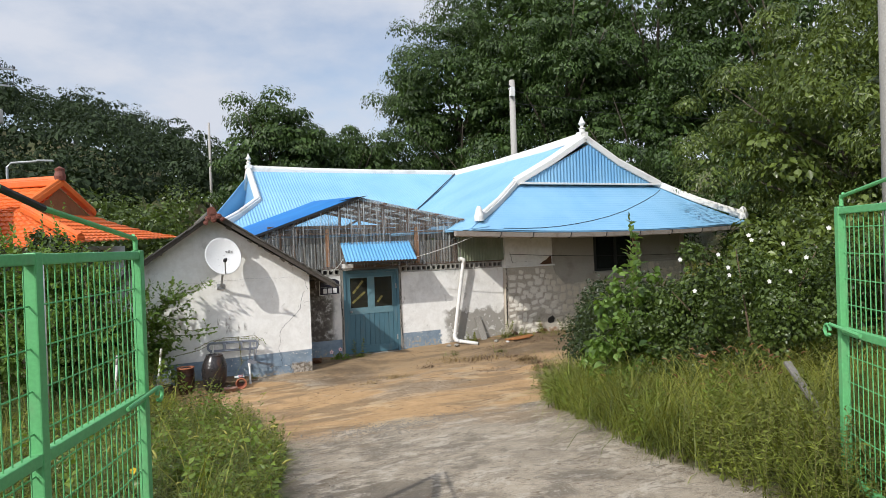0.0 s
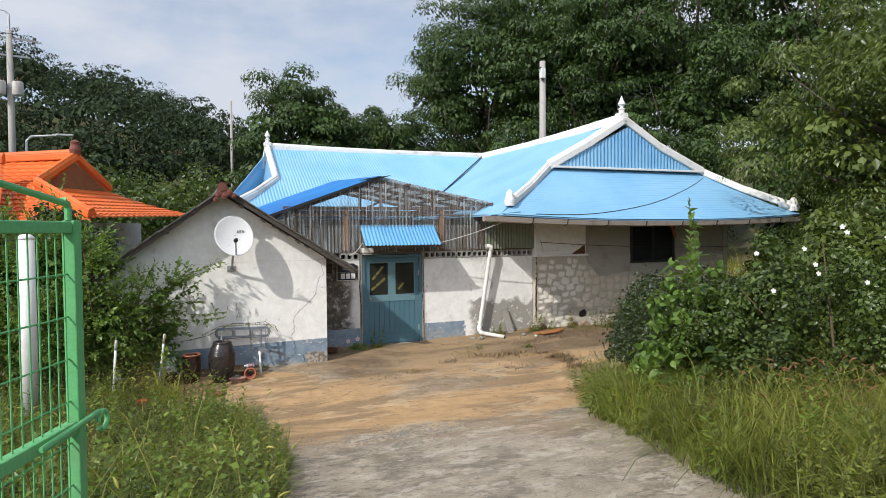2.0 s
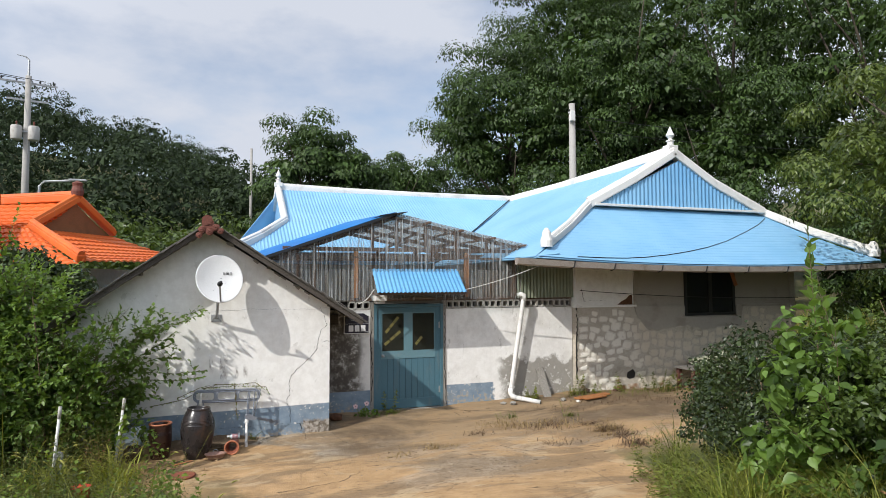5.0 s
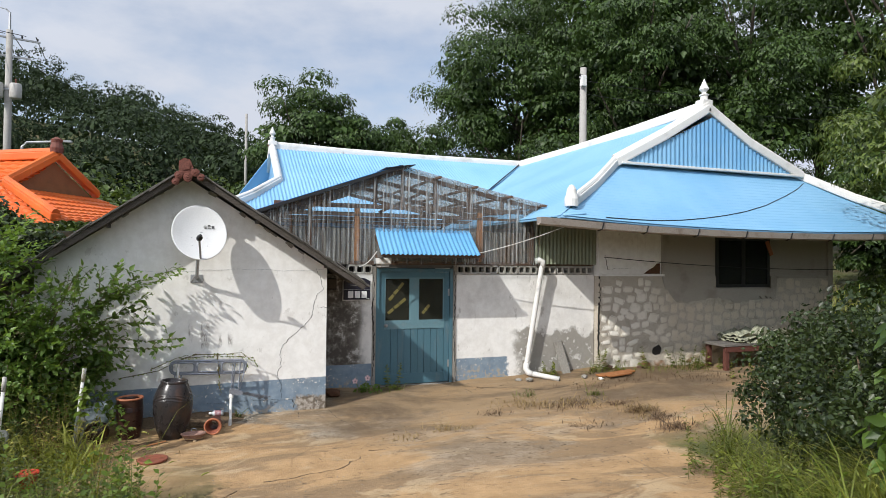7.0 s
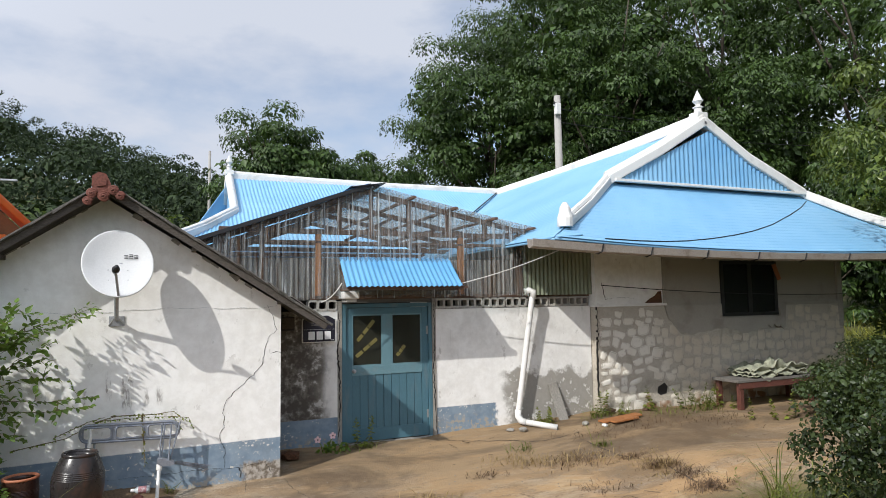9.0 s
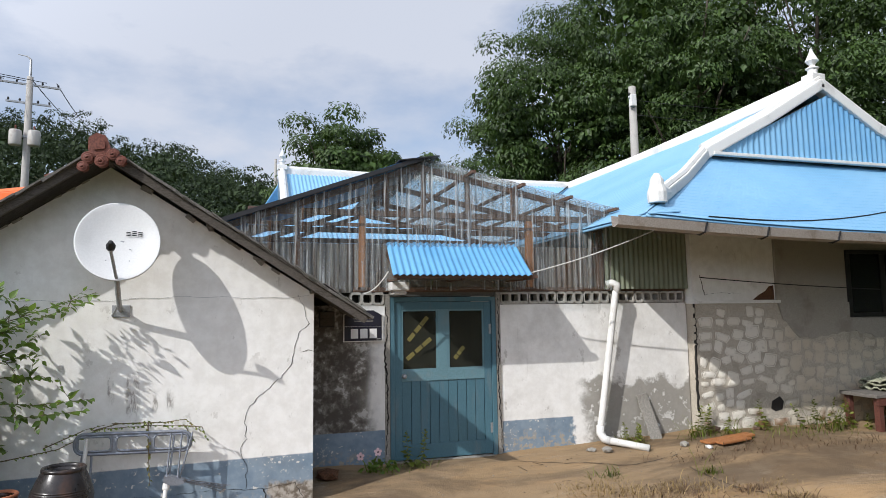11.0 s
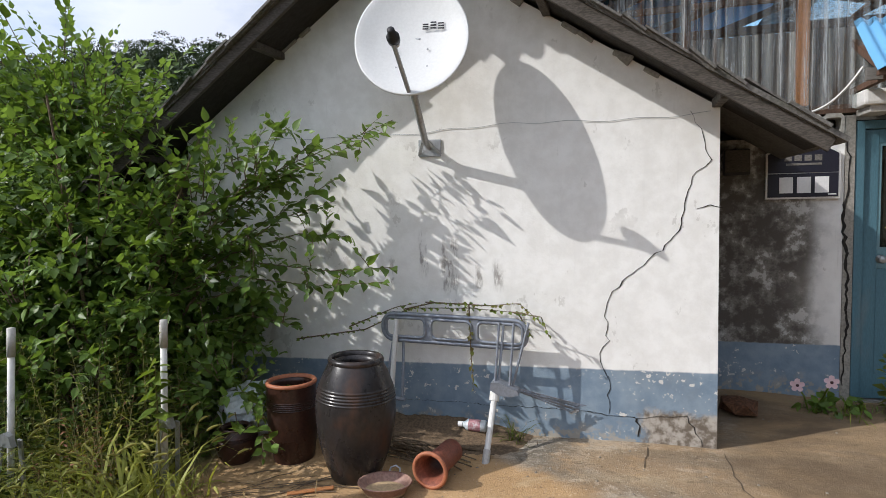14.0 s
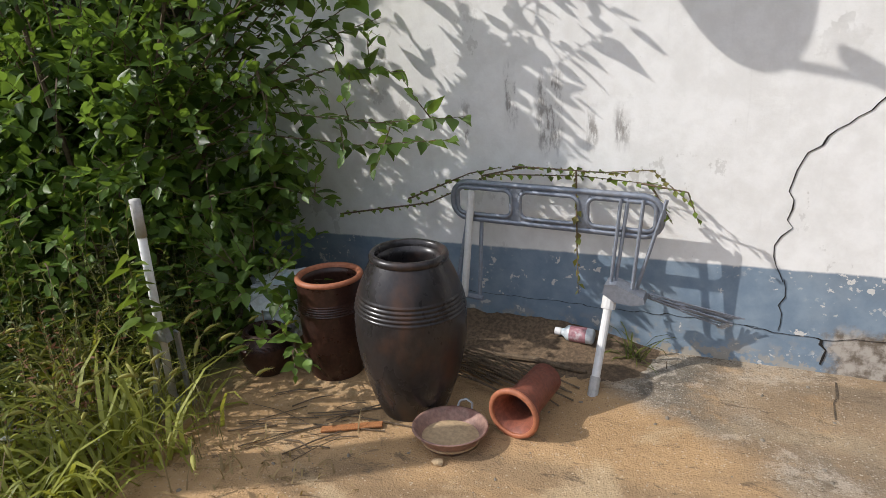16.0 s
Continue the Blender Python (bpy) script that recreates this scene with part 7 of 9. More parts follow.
part("ridge_ornament", lathe([(0.0, 0.0), (0.14, 0.0), (0.16, 0.12), (0.12, 0.26), (0.14, 0.34), (0.0, 0.42)], 12, Matrix.Translation((OE, OY, OZ + 0.18))), M_TERRA, nb)
part("ridge_ornament", lathe([(0.0, 0.0), (0.14, 0.0), (0.16, 0.12), (0.12, 0.26), (0.14, 0.34), (0.0, 0.42)], 12, Matrix.Translation(lay(-6.8, 25.6, 5.05))), M_ORANGE, nb)


nb.location, nb.scale, nb.rotation_euler = NB_AT, (NB_SIZE, NB_SIZE, NB_SIZE), (0, 0, NB_TURN)

# ---- trees and woods ----
def limbs(base, centre, radii, r, count, seed):
    rnd = random.Random(seed)
    bm = bmesh.new()
    b, c = Vector(base), Vector(centre)
    fork = b.lerp(c, 0.55) + Vector((rnd.uniform(-0.2, 0.2), rnd.uniform(-0.2, 0.2), 0))
    tube([b, b.lerp(fork, 0.5) + Vector((rnd.uniform(-0.1, 0.1), rnd.uniform(-0.1, 0.1), 0)), fork, c], [r, r * 0.85, r * 0.65, r * 0.25], 8, bm)
    for k in range(count):
        a = rnd.uniform(0, 2 * math.pi)
        start = b.lerp(fork, rnd.uniform(0.6, 1.0)) if k % 2 else fork.lerp(c, rnd.uniform(0.0, 0.8))
        tip = c + Vector((radii[0] * 0.85 * math.cos(a), radii[1] * 0.85 * math.sin(a), radii[2] * rnd.uniform(-0.5, 0.8)))
        mid = start.lerp(tip, 0.5) + Vector((0, 0, 0.12 * radii[2]))
        tube([start, mid, tip], [r * 0.38, r * 0.22, r * 0.06], 6, bm)
    return bm


NARROW = (np.array([(0, 0, 0), (-0.21, 0.42, 0.05), (0, 1.0, -0.14), (0.21, 0.42, 0.05)], float), [(0, 2, 1), (0, 3, 2)])


def boughs(clumps, per, leaf, template=NARROW, flat=0.62, loose=0.40):
    """Leaves laid like shingles over the upper side of each clump (x, y, z, radius), tips hanging outwards."""
    c = np.repeat(np.asarray(clumps, float), per, axis=0)
    n = len(c)
    d = unit(n)
    d[:, 2] = np.where(d[:, 2] < -0.3, -0.7 * d[:, 2], d[:, 2])
    r = c[:, 3] * (0.62 + 0.44 * RNG.random(n))
    p = c[:, :3] + d * r[:, None] * (1, 1, flat)
    face = d + loose * unit(n) + (0, 0, 0.25)
    face /= np.linalg.norm(face, axis=1, keepdims=True)
    tip = d * (1, 1, 0.2) + 0.7 * unit(n) - (0, 0, 0.55)
    tip -= face * np.sum(tip * face, axis=1, keepdims=True)
    tip /= np.linalg.norm(tip, axis=1, keepdims=True) + 1e-9
    return scatter(template, p, np.stack((np.cross(tip, face), tip, face), axis=2), leaf * (0.55 + 0.85 * RNG.random(n)))


def tree(name, label, x, y, top, radii, r, clumps, per, leaf, mat, size, seed, group=""):
    t = thing(name, label, "tree", (x, y, gz(x, y)), group)
    c = (x, y, top - radii[2])
    part("trunk", limbs((x, y, gz(x, y) - 0.2), c, radii, r, 11, seed), M_BARK, t, "", True)
    cl = crown(c, radii, clumps, size)
    link("crown", boughs(cl, per, leaf, NARROW, 0.72, 0.42), mat, t)
    deep = crown(c, [v * 0.70 for v in radii], clumps // 2, size * 1.1)
    link("inner_leaves", boughs(deep, per // 3, leaf * 1.6, WIDE, 0.8, 0.5), mat, t)
    return t


woods = ((20.0, 37, 17.0, (4.9, 4.5, 5.6)), (25.2, 38, 26.0, (5.6, 5, 9.0)), (24.5, 32.5, 19.5, (5.0, 4.6, 7.0)), (30, 30, 22.0, (5.6, 5, 9.0)), (36.5, 26, 21.0, (5.6, 5, 9.0)), (31.5, 38, 27.0, (6.5, 6, 10)),
         (39, 33, 26.0, (6.5, 6, 10.5)), (43, 22, 21.0, (6, 5, 9)), (46, 14, 18.0, (6, 5.5, 8)), (19.5, 31.5, 9.5, (3.2, 2.8, 4.6)), (26.5, 28, 11.0, (4.0, 3, 5.2)), (34, 22, 12.0, (4.5, 4, 6)), (28.0, 20.5, 8.0, (3.6, 3, 4)), (22.5, 24.5, 7.2, (3.4, 2.6, 3.6)))
for k, (x, y, top, rad) in enumerate(woods):
    big = rad[0] > 4.6
    tree("woodland_tree", "tall dark broadleaf tree at the edge of the woods" if big else "lower broadleaf tree before the woods", x, y, top, rad, 0.32 if big else 0.18, 130 if big else 74, (300 if x < 35 else 130) if big else 260, (0.20 if x < 35 else 0.26) if big else 0.18, M_WOODS, 1.05 if big else 0.80, 20 + k, "trees at the edge of the woods")
for k, (x, y, top, rad) in enumerate(((8.2, 36.5, 11.0, (3.1, 2.6, 3.9)), (12.6, 37.5, 10.4, (3.4, 2.6, 4.0)), (15.8, 44, 9.8, (3.4, 3, 4)))):
    tree("roadside_tree", "round leafy tree behind the blue-roofed house", x, y, top, rad, 0.2, 80, 300, 0.20, M_WOODS, 0.85, 50 + k, "trees behind the house")
tree("garden_tree", "bushy light green fruit tree beside the yard", 18.9, 11.2, 8.4, (4.2, 3.9, 3.6), 0.16, 150, 340, 0.115, M_TREE, 0.66, 61)
tree("garden_tree", "bushy light green fruit tree beside the yard", 13.6, 5.0, 7.2, (3.0, 2.6, 2.6), 0.13, 110, 300, 0.10, M_TREE, 0.50, 62)

# woods on the far slope and round about, too many to count
far, tufts = [], []
rnd = random.Random(5)
for k in range(620):
    a = radians(rnd.uniform(-60, 27))
    d = 44 + 78 * rnd.random() ** 0.8
    x, y = 3 + d * math.sin(a), 2 + d * math.cos(a)
    if y < 30 or (x > 14 and y < 48):
        continue
    s = rnd.uniform(2.0, 3.4)
    z = gz(x, y) + s * rnd.uniform(1.0, 2.0)
    far.append((x, y, z - 0.3 * s, s * 0.85))
    for j in range(20 if x < 16 else 6):
        b, c = rnd.uniform(0, 6.283), rnd.uniform(-0.35, 1.0)
        h = math.sqrt(1 - c * c)
        r = s * rnd.uniform(0.80, 1.12)
        if math.sin(b) * h > 0.45:
            continue
        tufts.append((x + r * h * math.cos(b), y + r * h * math.sin(b), z + r * c * 0.95 - 0.2 * s, rnd.uniform(0.45, 0.95)))
hill = tagged(link("hill_woods", boughs(tufts, 34, 0.24, WIDE, 0.75, 0.40), M_FAR), "dense green woods covering the far hillside", "woods", kind="stuff")
link("inner_woods", boughs(far, 110, 0.55, WIDE, 0.9, 0.4), M_FAR, hill)
near = []
for k in range(260):
    x, y = rnd.uniform(-9, 4.2), rnd.uniform(31.5, 46)
    if k > 150:
        x, y = rnd.uniform(3, 24), rnd.uniform(28.5, 34)
    s = rnd.uniform(0.7, 1.5)
    near.append((x, y, gz(x, y) + s * rnd.uniform(0.6, 2.6), s))
me = foliage(near, 150, 0.24, WIDE, 0.3, 0.6, 0.6, 0.5)
tagged(link("thicket", me, M_HEDGE), "tangled green thicket behind the houses", "bushes", kind="stuff")
# hedge and wood behind the camera and to the sides, closing the place
ring = []
for k in range(240):
    a = radians(rnd.uniform(95, 265))
    d = rnd.uniform(22, 34)
    x, y = 3 + d * math.sin(a), 2 + d * math.cos(a)
    s = rnd.uniform(1.5, 3.0)
    ring.append((x, y, gz(x, y) + s * rnd.uniform(0.4, 1.3), s))
me = foliage(ring, 60, 0.6, WIDE, 0.3, 0.6)
tagged(link("roadside_thicket", me, M_FAR), "green thicket along the lane", "bushes", kind="stuff")


# ---- shrubs ----
def shrub(name, label, stems, clumps, per, leaf, mat, template=WIDE, category="shrub", droop=0.35, shell=0.45):
    x, y = stems[0][0][0][:2]
    t = thing(name, label, category, (x, y, gz(x, y)))
    for pts, r in stems:
        n = len(pts)
        part("stem", tube(pts, [r * (1 - 0.75 * i / (n - 1)) for i in range(n)], 6), M_TWIG, t)
    link("leaves", foliage(clumps, per, leaf, template, droop, shell), mat, t)
    return t


def blob(x, y, z, rx, ry, rz, n, size):
    return crown((x, y, z), (rx, ry, rz), n, size, -0.9)


def stems_of(x, y, tips, r=0.015):
    b = (x, y, gz(x, y) - 0.05)
    return [([b, tuple((b[i] * 0.55 + t[i] * 0.45) + (0.08 if i == 2 else 0) for i in range(3)), t], r) for t in tips]


# mulberry by the shed
def shoots(t, places, ways, lengths, every, leaf, mat, seed, bend=0.25, template=LEAF):
    """Leafy shoots: three-sided twigs in one mesh, alternate leaves in another."""
    rg = np.random.default_rng(seed)
    tv, tf, pos, dirs, sizes = [], [], [], [], []
    for p, w, ln in zip(places, ways, lengths):
        p, w = Vector(p), Vector(w).normalized()
        line, segs = [p.copy()], 4
        for i in range(segs):
            w = (w + Vector((rg.normal(0, 0.12), rg.normal(0, 0.12), rg.normal(0, 0.08) - bend * i / segs))).normalized()
            line.append(line[-1] + w * ln / segs)
        for i, q in enumerate(line):
            r = 0.0045 * (1 - 0.8 * i / segs)
            tv += [q + Vector((r, 0, 0)), q + Vector((-0.5 * r, 0.87 * r, 0)), q + Vector((-0.5 * r, -0.87 * r, 0))]
            if i:
                k = len(tv) - 6
                tf += [(k, k + 1, k + 4, k + 3), (k + 1, k + 2, k + 5, k + 4), (k + 2, k, k + 3, k + 5)]
        n = max(3, int(ln / every))
        turn = rg.uniform(0, 6.28)
        for i in range(n):
            u = 0.12 + 0.88 * i / (n - 1) * segs / segs
            a = min(segs - 1, int(u * segs * 0.999))
            q = line[a].lerp(line[a + 1], u * segs - a) if a < segs else line[-1]
            along = (line[a + 1] - line[a]).normalized()
            x = along.orthogonal().normalized()
            y = along.cross(x)
            ang = turn + i * 2.4
            out = x * math.cos(ang) + y * math.sin(ang)
            out = out * (1.1 - 0.7 * u) + along * (0.35 + 0.6 * u) + Vector((rg.normal(0, 0.2), rg.normal(0, 0.2), 0.05 + rg.normal(0, 0.2)))
            pos.append(tuple(q))
            dirs.append(tuple(out))
            sizes.append(leaf * (0.65 + 0.6 * rg.random()) * (1.0 - 0.45 * u ** 3))
    me = bpy.data.meshes.new("twigs")
    me.from_pydata(tv, [], tf)
    tagged(link("twig_mass", me, M_TWIG, t), kind="stuff")
    n = len(pos)
    link("leaves", scatter(template, np.array(pos), frames_for(np.array(dirs), rg.normal(0, 0.55, n)), np.array(sizes)), mat, t)


def outward(centre, radii, n, lift, rg):
    """Starts and ways of shoots leaving an uneven mass."""
    d = rg.normal(size=(n, 3))
    d /= np.linalg.norm(d, axis=1, keepdims=True)
    p = np.asarray(centre) + d * np.asarray(radii) * rg.uniform(0.35, 0.95, (n, 1))
    return p, d + (0, 0, lift)


mulb = thing("mulberry_shrub", "large broad-leaved mulberry shrub crowding the shed wall", "shrub", (1.2, 12.9, gz(1.2, 12.9)))
for pts, r in stems_of(1.2, 12.9, [(0.2, 12.4, 2.2), (1.0, 12.8, 2.25), (1.9, 13.0, 1.9), (-0.6, 12.6, 2.2), (2.0, 13.05, 1.2)], 0.022):
    part("stem", tube(pts, [r, r * 0.6, r * 0.3], 6), M_TWIG, mulb)
inner = np.vstack((blob(0.9, 12.95, 1.0, 0.6, 0.35, 0.75, 30, 0.20), blob(0.0, 12.75, 0.9, 0.8, 0.45, 0.6, 30, 0.22), blob(-1.0, 13.6, 1.6, 0.9, 0.7, 1.1, 40, 0.28), blob(0.4, 13.4, 1.7, 0.7, 0.4, 0.8, 34, 0.24), blob(1.2, 13.25, 1.0, 0.5, 0.2, 0.6, 24, 0.2), blob(1.6, 13.1, 0.6, 0.5, 0.25, 0.45, 20, 0.16), blob(2.0, 13.14, 0.82, 0.24, 0.12, 0.22, 8, 0.12), blob(-3.0, 13.3, 1.5, 1.2, 0.9, 1.2, 36, 0.34)))
link("inner_leaves", foliage(inner, 95, 0.078, WIDE, 0.2, 0.3), M_MULB, mulb)
rg = np.random.default_rng(31)
P, W, L = [], [], []
for centre, radii, n, lift, ln in (((1.15, 12.85, 1.15), (0.65, 0.42, 0.65), 140, 0.35, 0.40), ((0.2, 12.55, 0.95), (0.85, 0.5, 0.62), 170, 0.4, 0.42), ((0.5, 13.5, 2.0), (0.8, 0.5, 0.62), 190, 0.6, 0.48), ((-1.1, 13.5, 1.9), (1.1, 0.7, 1.0), 220, 0.4, 0.5),
                                   ((-3.1, 13.2, 1.7), (1.3, 1.0, 1.2), 130, 0.4, 0.55), ((1.8, 13.05, 1.25), (0.38, 0.22, 0.50), 56, 0.25, 0.36), ((2.15, 13.08, 1.55), (0.36, 0.16, 0.35), 26, 0.2, 0.30), ((1.2, 12.85, 0.5), (0.55, 0.35, 0.35), 80, 0.2, 0.32), ((0.8, 13.2, 2.1), (0.55, 0.3, 0.45), 60, 0.7, 0.45), ((1.1, 12.95, 1.7), (0.6, 0.3, 0.45), 34, 0.4, 0.42), ((1.2, 12.42, 0.85), (0.35, 0.2, 0.45), 30, 0.3, 0.30), ((2.12, 12.93, 0.40), (0.24, 0.16, 0.24), 44, 0.2, 0.22), ((2.38, 12.80, 0.24), (0.16, 0.06, 0.08), 9, 0.2, 0.16), ((1.6, 13.0, 0.95), (0.4, 0.25, 0.4), 60, 0.2, 0.34)):
    p, w = outward(centre, radii, n, lift, rg)
    P.append(p)
    W.append(w)
    L.append(ln * rg.uniform(0.6, 1.3, n))
shoots(mulb, np.vstack(P), np.vstack(W), np.concatenate(L), 0.034, 0.080, M_MULB, 33)
# long whips standing out of the top
n = 46
top = np.column_stack((rg.uniform(-2.6, 0.95, n), rg.uniform(13.0, 13.9, n), rg.uniform(1.9, 2.5, n)))
shoots(mulb, top, np.column_stack((rg.normal(0, 0.2, n), rg.normal(0, 0.2, n), np.ones(n))), rg.uniform(0.6, 1.25, n), 0.045, 0.09, M_MULB, 34, 0.05)


def spray(t, pts, every, leaf, mat, seed, template=LEAF):
    """A twig with alternate leaves along it."""
    rnd = np.random.default_rng(seed)
    v = [Vector(p) for p in pts]
    part("twig", tube(v, [0.005 * (1 - 0.7 * i / (len(v) - 1)) for i in range(len(v))], 5), M_TWIG, t)
    pos, dirs = [], []
    side = 1
    for a, b in zip(v, v[1:]):
        n = max(1, int((b - a).length / every))
        for i in range(n):
            p = a.lerp(b, i / n)
            along = (b - a).normalized()
            out = along.cross(Vector((0, 0, 1))) * side + along * 0.6 + Vector((rnd.normal(0, 0.3), rnd.normal(0, 0.3), -0.25 + rnd.normal(0, 0.3)))
            pos.append(tuple(p))
            dirs.append(tuple(out))
            side = -side
    n = len(pos)
    me = scatter(template, np.array(pos), frames_for(np.array(dirs), rnd.normal(0, 0.5, n)), leaf * (0.55 + 0.7 * rnd.random(n)))
    link("leaves", me, mat, t)


branch = thing("mulberry_branch", "leafy mulberry branches reaching out across the white wall", "branch", (2.0, 13.0, 1.0))
main = (((1.5, 12.95, 1.15), (2.0, 13.0, 1.55), (2.42, 13.25, 1.80), (2.80, 13.36, 1.95), (3.06, 13.38, 2.05)), ((1.7, 12.95, 1.1), (2.1, 13.0, 1.5), (2.30, 13.2, 1.87), (2.38, 13.3, 2.12)),
        ((1.6, 12.9, 0.95), (2.2, 13.05, 1.2), (2.68, 13.2, 1.13), (3.10, 13.28, 1.15)), ((1.8, 12.95, 1.1), (2.25, 13.15, 1.42), (2.72, 13.34, 1.72)), ((1.6, 12.9, 1.4), (1.9, 12.95, 1.8), (2.0, 13.0, 2.08)),
        ((1.9, 12.95, 1.1), (2.36, 13.2, 1.46), (2.66, 13.36, 1.56)), ((1.8, 12.9, 0.8), (2.2, 13.0, 0.88), (2.55, 13.08, 0.80)), ((2.0, 13.05, 1.4), (2.3, 13.2, 1.72), (2.55, 13.33, 1.95)),
        ((1.6, 12.9, 0.7), (2.0, 13.0, 0.74), (2.35, 13.1, 0.64)), ((2.1, 13.05, 1.25), (2.45, 13.25, 1.36), (2.76, 13.36, 1.33)), ((1.9, 13.0, 1.2), (2.25, 13.2, 1.62), (2.62, 13.34, 1.84)), ((1.9, 12.95, 0.95), (2.2, 13.0, 1.05), (2.45, 13.05, 0.98)))
for k, pts in enumerate(main):
    for j in range(1 if k > 2 else 2):
        off = Vector((-0.03 * j, -0.10 * j, -0.08 * j))
        spray(branch, [Vector(p) + off * (i > 0) for i, p in enumerate(pts)], 0.027, 0.086, M_MULB, 70 + 2 * k + j)
rb = np.random.default_rng(41)
side_p, side_w, side_l = [], [], []
for pts in main:
    for a, b in zip(pts[1:], pts[2:]):
        for j in range(3):
            side_p.append(tuple(Vector(a).lerp(Vector(b), rb.random() * 0.8)))
            side_w.append((rb.normal(0.3, 0.5), rb.normal(-0.35, 0.25), rb.normal(0.1, 0.5)))
            side_l.append(rb.uniform(0.10, 0.26))
shoots(branch, side_p, side_w, side_l, 0.034, 0.082, M_MULB, 43)
# vine on the frame
vine = thing("vine", "half-dry creeper trailing over the aluminium frame", "vine", (3.3, 13.5, 0.8))
for k, pts in enumerate((((2.35, 13.35, 0.66), (2.8, 13.45, 0.72), (3.1, 13.5, 0.86), (3.5, 13.52, 0.865), (3.85, 13.52, 0.84)), ((3.05, 13.5, 0.85), (3.25, 13.52, 0.895), (3.6, 13.54, 0.88), (3.8, 13.53, 0.9), (3.95, 13.5, 0.78)),
                         ((3.5, 13.45, 0.9), (3.52, 13.4, 0.6), (3.54, 13.36, 0.38)), ((3.8, 13.48, 0.85), (3.9, 13.44, 0.7)), ((3.75, 13.46, 0.86), (3.95, 13.42, 0.84), (4.0, 13.4, 0.72)), ((3.2, 13.5, 0.9), (3.4, 13.48, 0.90), (3.7, 13.5, 0.885)), ((2.7, 13.42, 0.74), (3.0, 13.48, 0.865), (3.15, 13.5, 0.895)))):
    spray(vine, pts, 0.022, 0.036, M_VINE if k in (1, 2) else M_BRIGHT, 90 + k, WIDE)
ivy = thing("wall_creeper", "small creeper climbing the upper shed wall", "vine", (1.9, SHED_Y, 1.9))
for k, pts in enumerate((((1.55, 13.57, 1.5), (1.7, 13.57, 1.8), (1.75, 13.57, 2.05)), ((1.7, 13.57, 1.85), (1.9, 13.57, 1.9), (2.05, 13.57, 2.08)), ((1.5, 13.56, 1.2), (1.62, 13.57, 1.6), (1.55, 13.57, 1.95)))):
    spray(ivy, pts, 0.08, 0.06, M_MULB, 110 + k)

cl = np.vstack((blob(0.2, 16.4, 2.0, 0.9, 0.6, 1.1, 60, 0.26), blob(-1.6, 16.6, 2.0, 1.2, 0.7, 1.1, 70, 0.3), blob(-4.0, 16.4, 1.9, 1.6, 0.8, 1.1, 60, 0.34), blob(-7.0, 16.0, 1.6, 2.0, 0.9, 1.2, 60, 0.4)))
shrub("garden_thicket", "dark overgrown thicket before the orange-roofed house", stems_of(-0.5, 16.6, [(0.1, 16.4, 2.5), (-1.6, 16.6, 2.5), (-4.0, 16.4, 2.4)], 0.03), cl, 110, 0.10, M_DARKHEDGE, WIDE)
# hibiscus hedge and shrubs on the other side of the drive
cl = np.vstack((blob(8.6, 6.1, 1.65, 1.1, 0.9, 0.85, 64, 0.24), blob(9.6, 5.2, 1.7, 1.0, 0.9, 0.9, 50, 0.26), blob(7.9, 6.6, 1.25, 0.7, 0.7, 0.6, 36, 0.2)))
shrub("hibiscus_shrub", "tall hibiscus shrub with white flowers beside the drive", stems_of(8.6, 6.0, [(8.2, 5.9, 2.4), (9.2, 5.6, 2.4), (7.8, 6.5, 1.9)], 0.02), cl, 170, 0.052, M_HEDGE, WIDE)
cl = np.vstack((blob(7.75, 7.4, 1.2, 0.6, 0.65, 0.75, 38, 0.2), blob(8.55, 8.3, 1.15, 0.8, 0.8, 0.85, 54, 0.22), blob(8.95, 9.3, 0.9, 0.65, 0.6, 0.75, 44, 0.2), blob(8.9, 7.5, 1.3, 0.8, 0.9, 0.8, 44, 0.24)))
shrub("dark_shrub", "dense dark small-leaved shrub beside the drive", stems_of(8.2, 8.0, [(7.6, 7.5, 1.7), (8.4, 8.4, 1.7), (8.8, 7.6, 2.0)], 0.02), cl, 170, 0.042, M_DARKHEDGE, WIDE)
sap = thing("mulberry_sapling", "young bright green mulberry rising out of the hedge", "sapling", (8.2, 7.4, gz(8.2, 7.4)))
for k, pts in enumerate((((8.2, 7.4, 0.6), (8.3, 7.5, 1.7), (8.4, 7.65, 2.9)), ((7.9, 7.1, 0.7), (7.7, 6.9, 1.4), (7.45, 6.85, 1.75)), ((7.9, 7.1, 0.7), (7.6, 7.0, 1.2), (7.25, 7.0, 1.5)), ((8.2, 7.3, 0.8), (8.0, 7.1, 1.6), (7.85, 7.0, 2.1)),
                         ((8.2, 7.4, 0.7), (8.6, 7.1, 1.6), (8.75, 7.0, 2.2)), ((7.9, 7.1, 0.7), (7.8, 6.6, 1.2), (7.5, 6.4, 1.45)), ((8.1, 7.3, 1.0), (8.1, 7.2, 1.9), (8.0, 7.25, 2.45)), ((7.8, 7.0, 0.7), (7.5, 6.8, 1.0), (7.1, 6.8, 1.2)))):
    for j in range(5):
        off = Vector((0.12 * (j - 2) - 0.2, 0.09 * j - 0.25, -0.09 * j))
        spray(sap, [Vector(p) + off * (i > 0) for i, p in enumerate(pts)], 0.05, 0.105, M_MULB, 130 + 5 * k + j)
link("leaf_mass", foliage(np.vstack((blob(7.45, 6.95, 1.25, 0.5, 0.45, 0.55, 26, 0.15), blob(7.9, 7.2, 1.65, 0.45, 0.4, 0.6, 20, 0.15))), 26, 0.095, LEAF, 0.3, 0.4), M_MULB, sap)
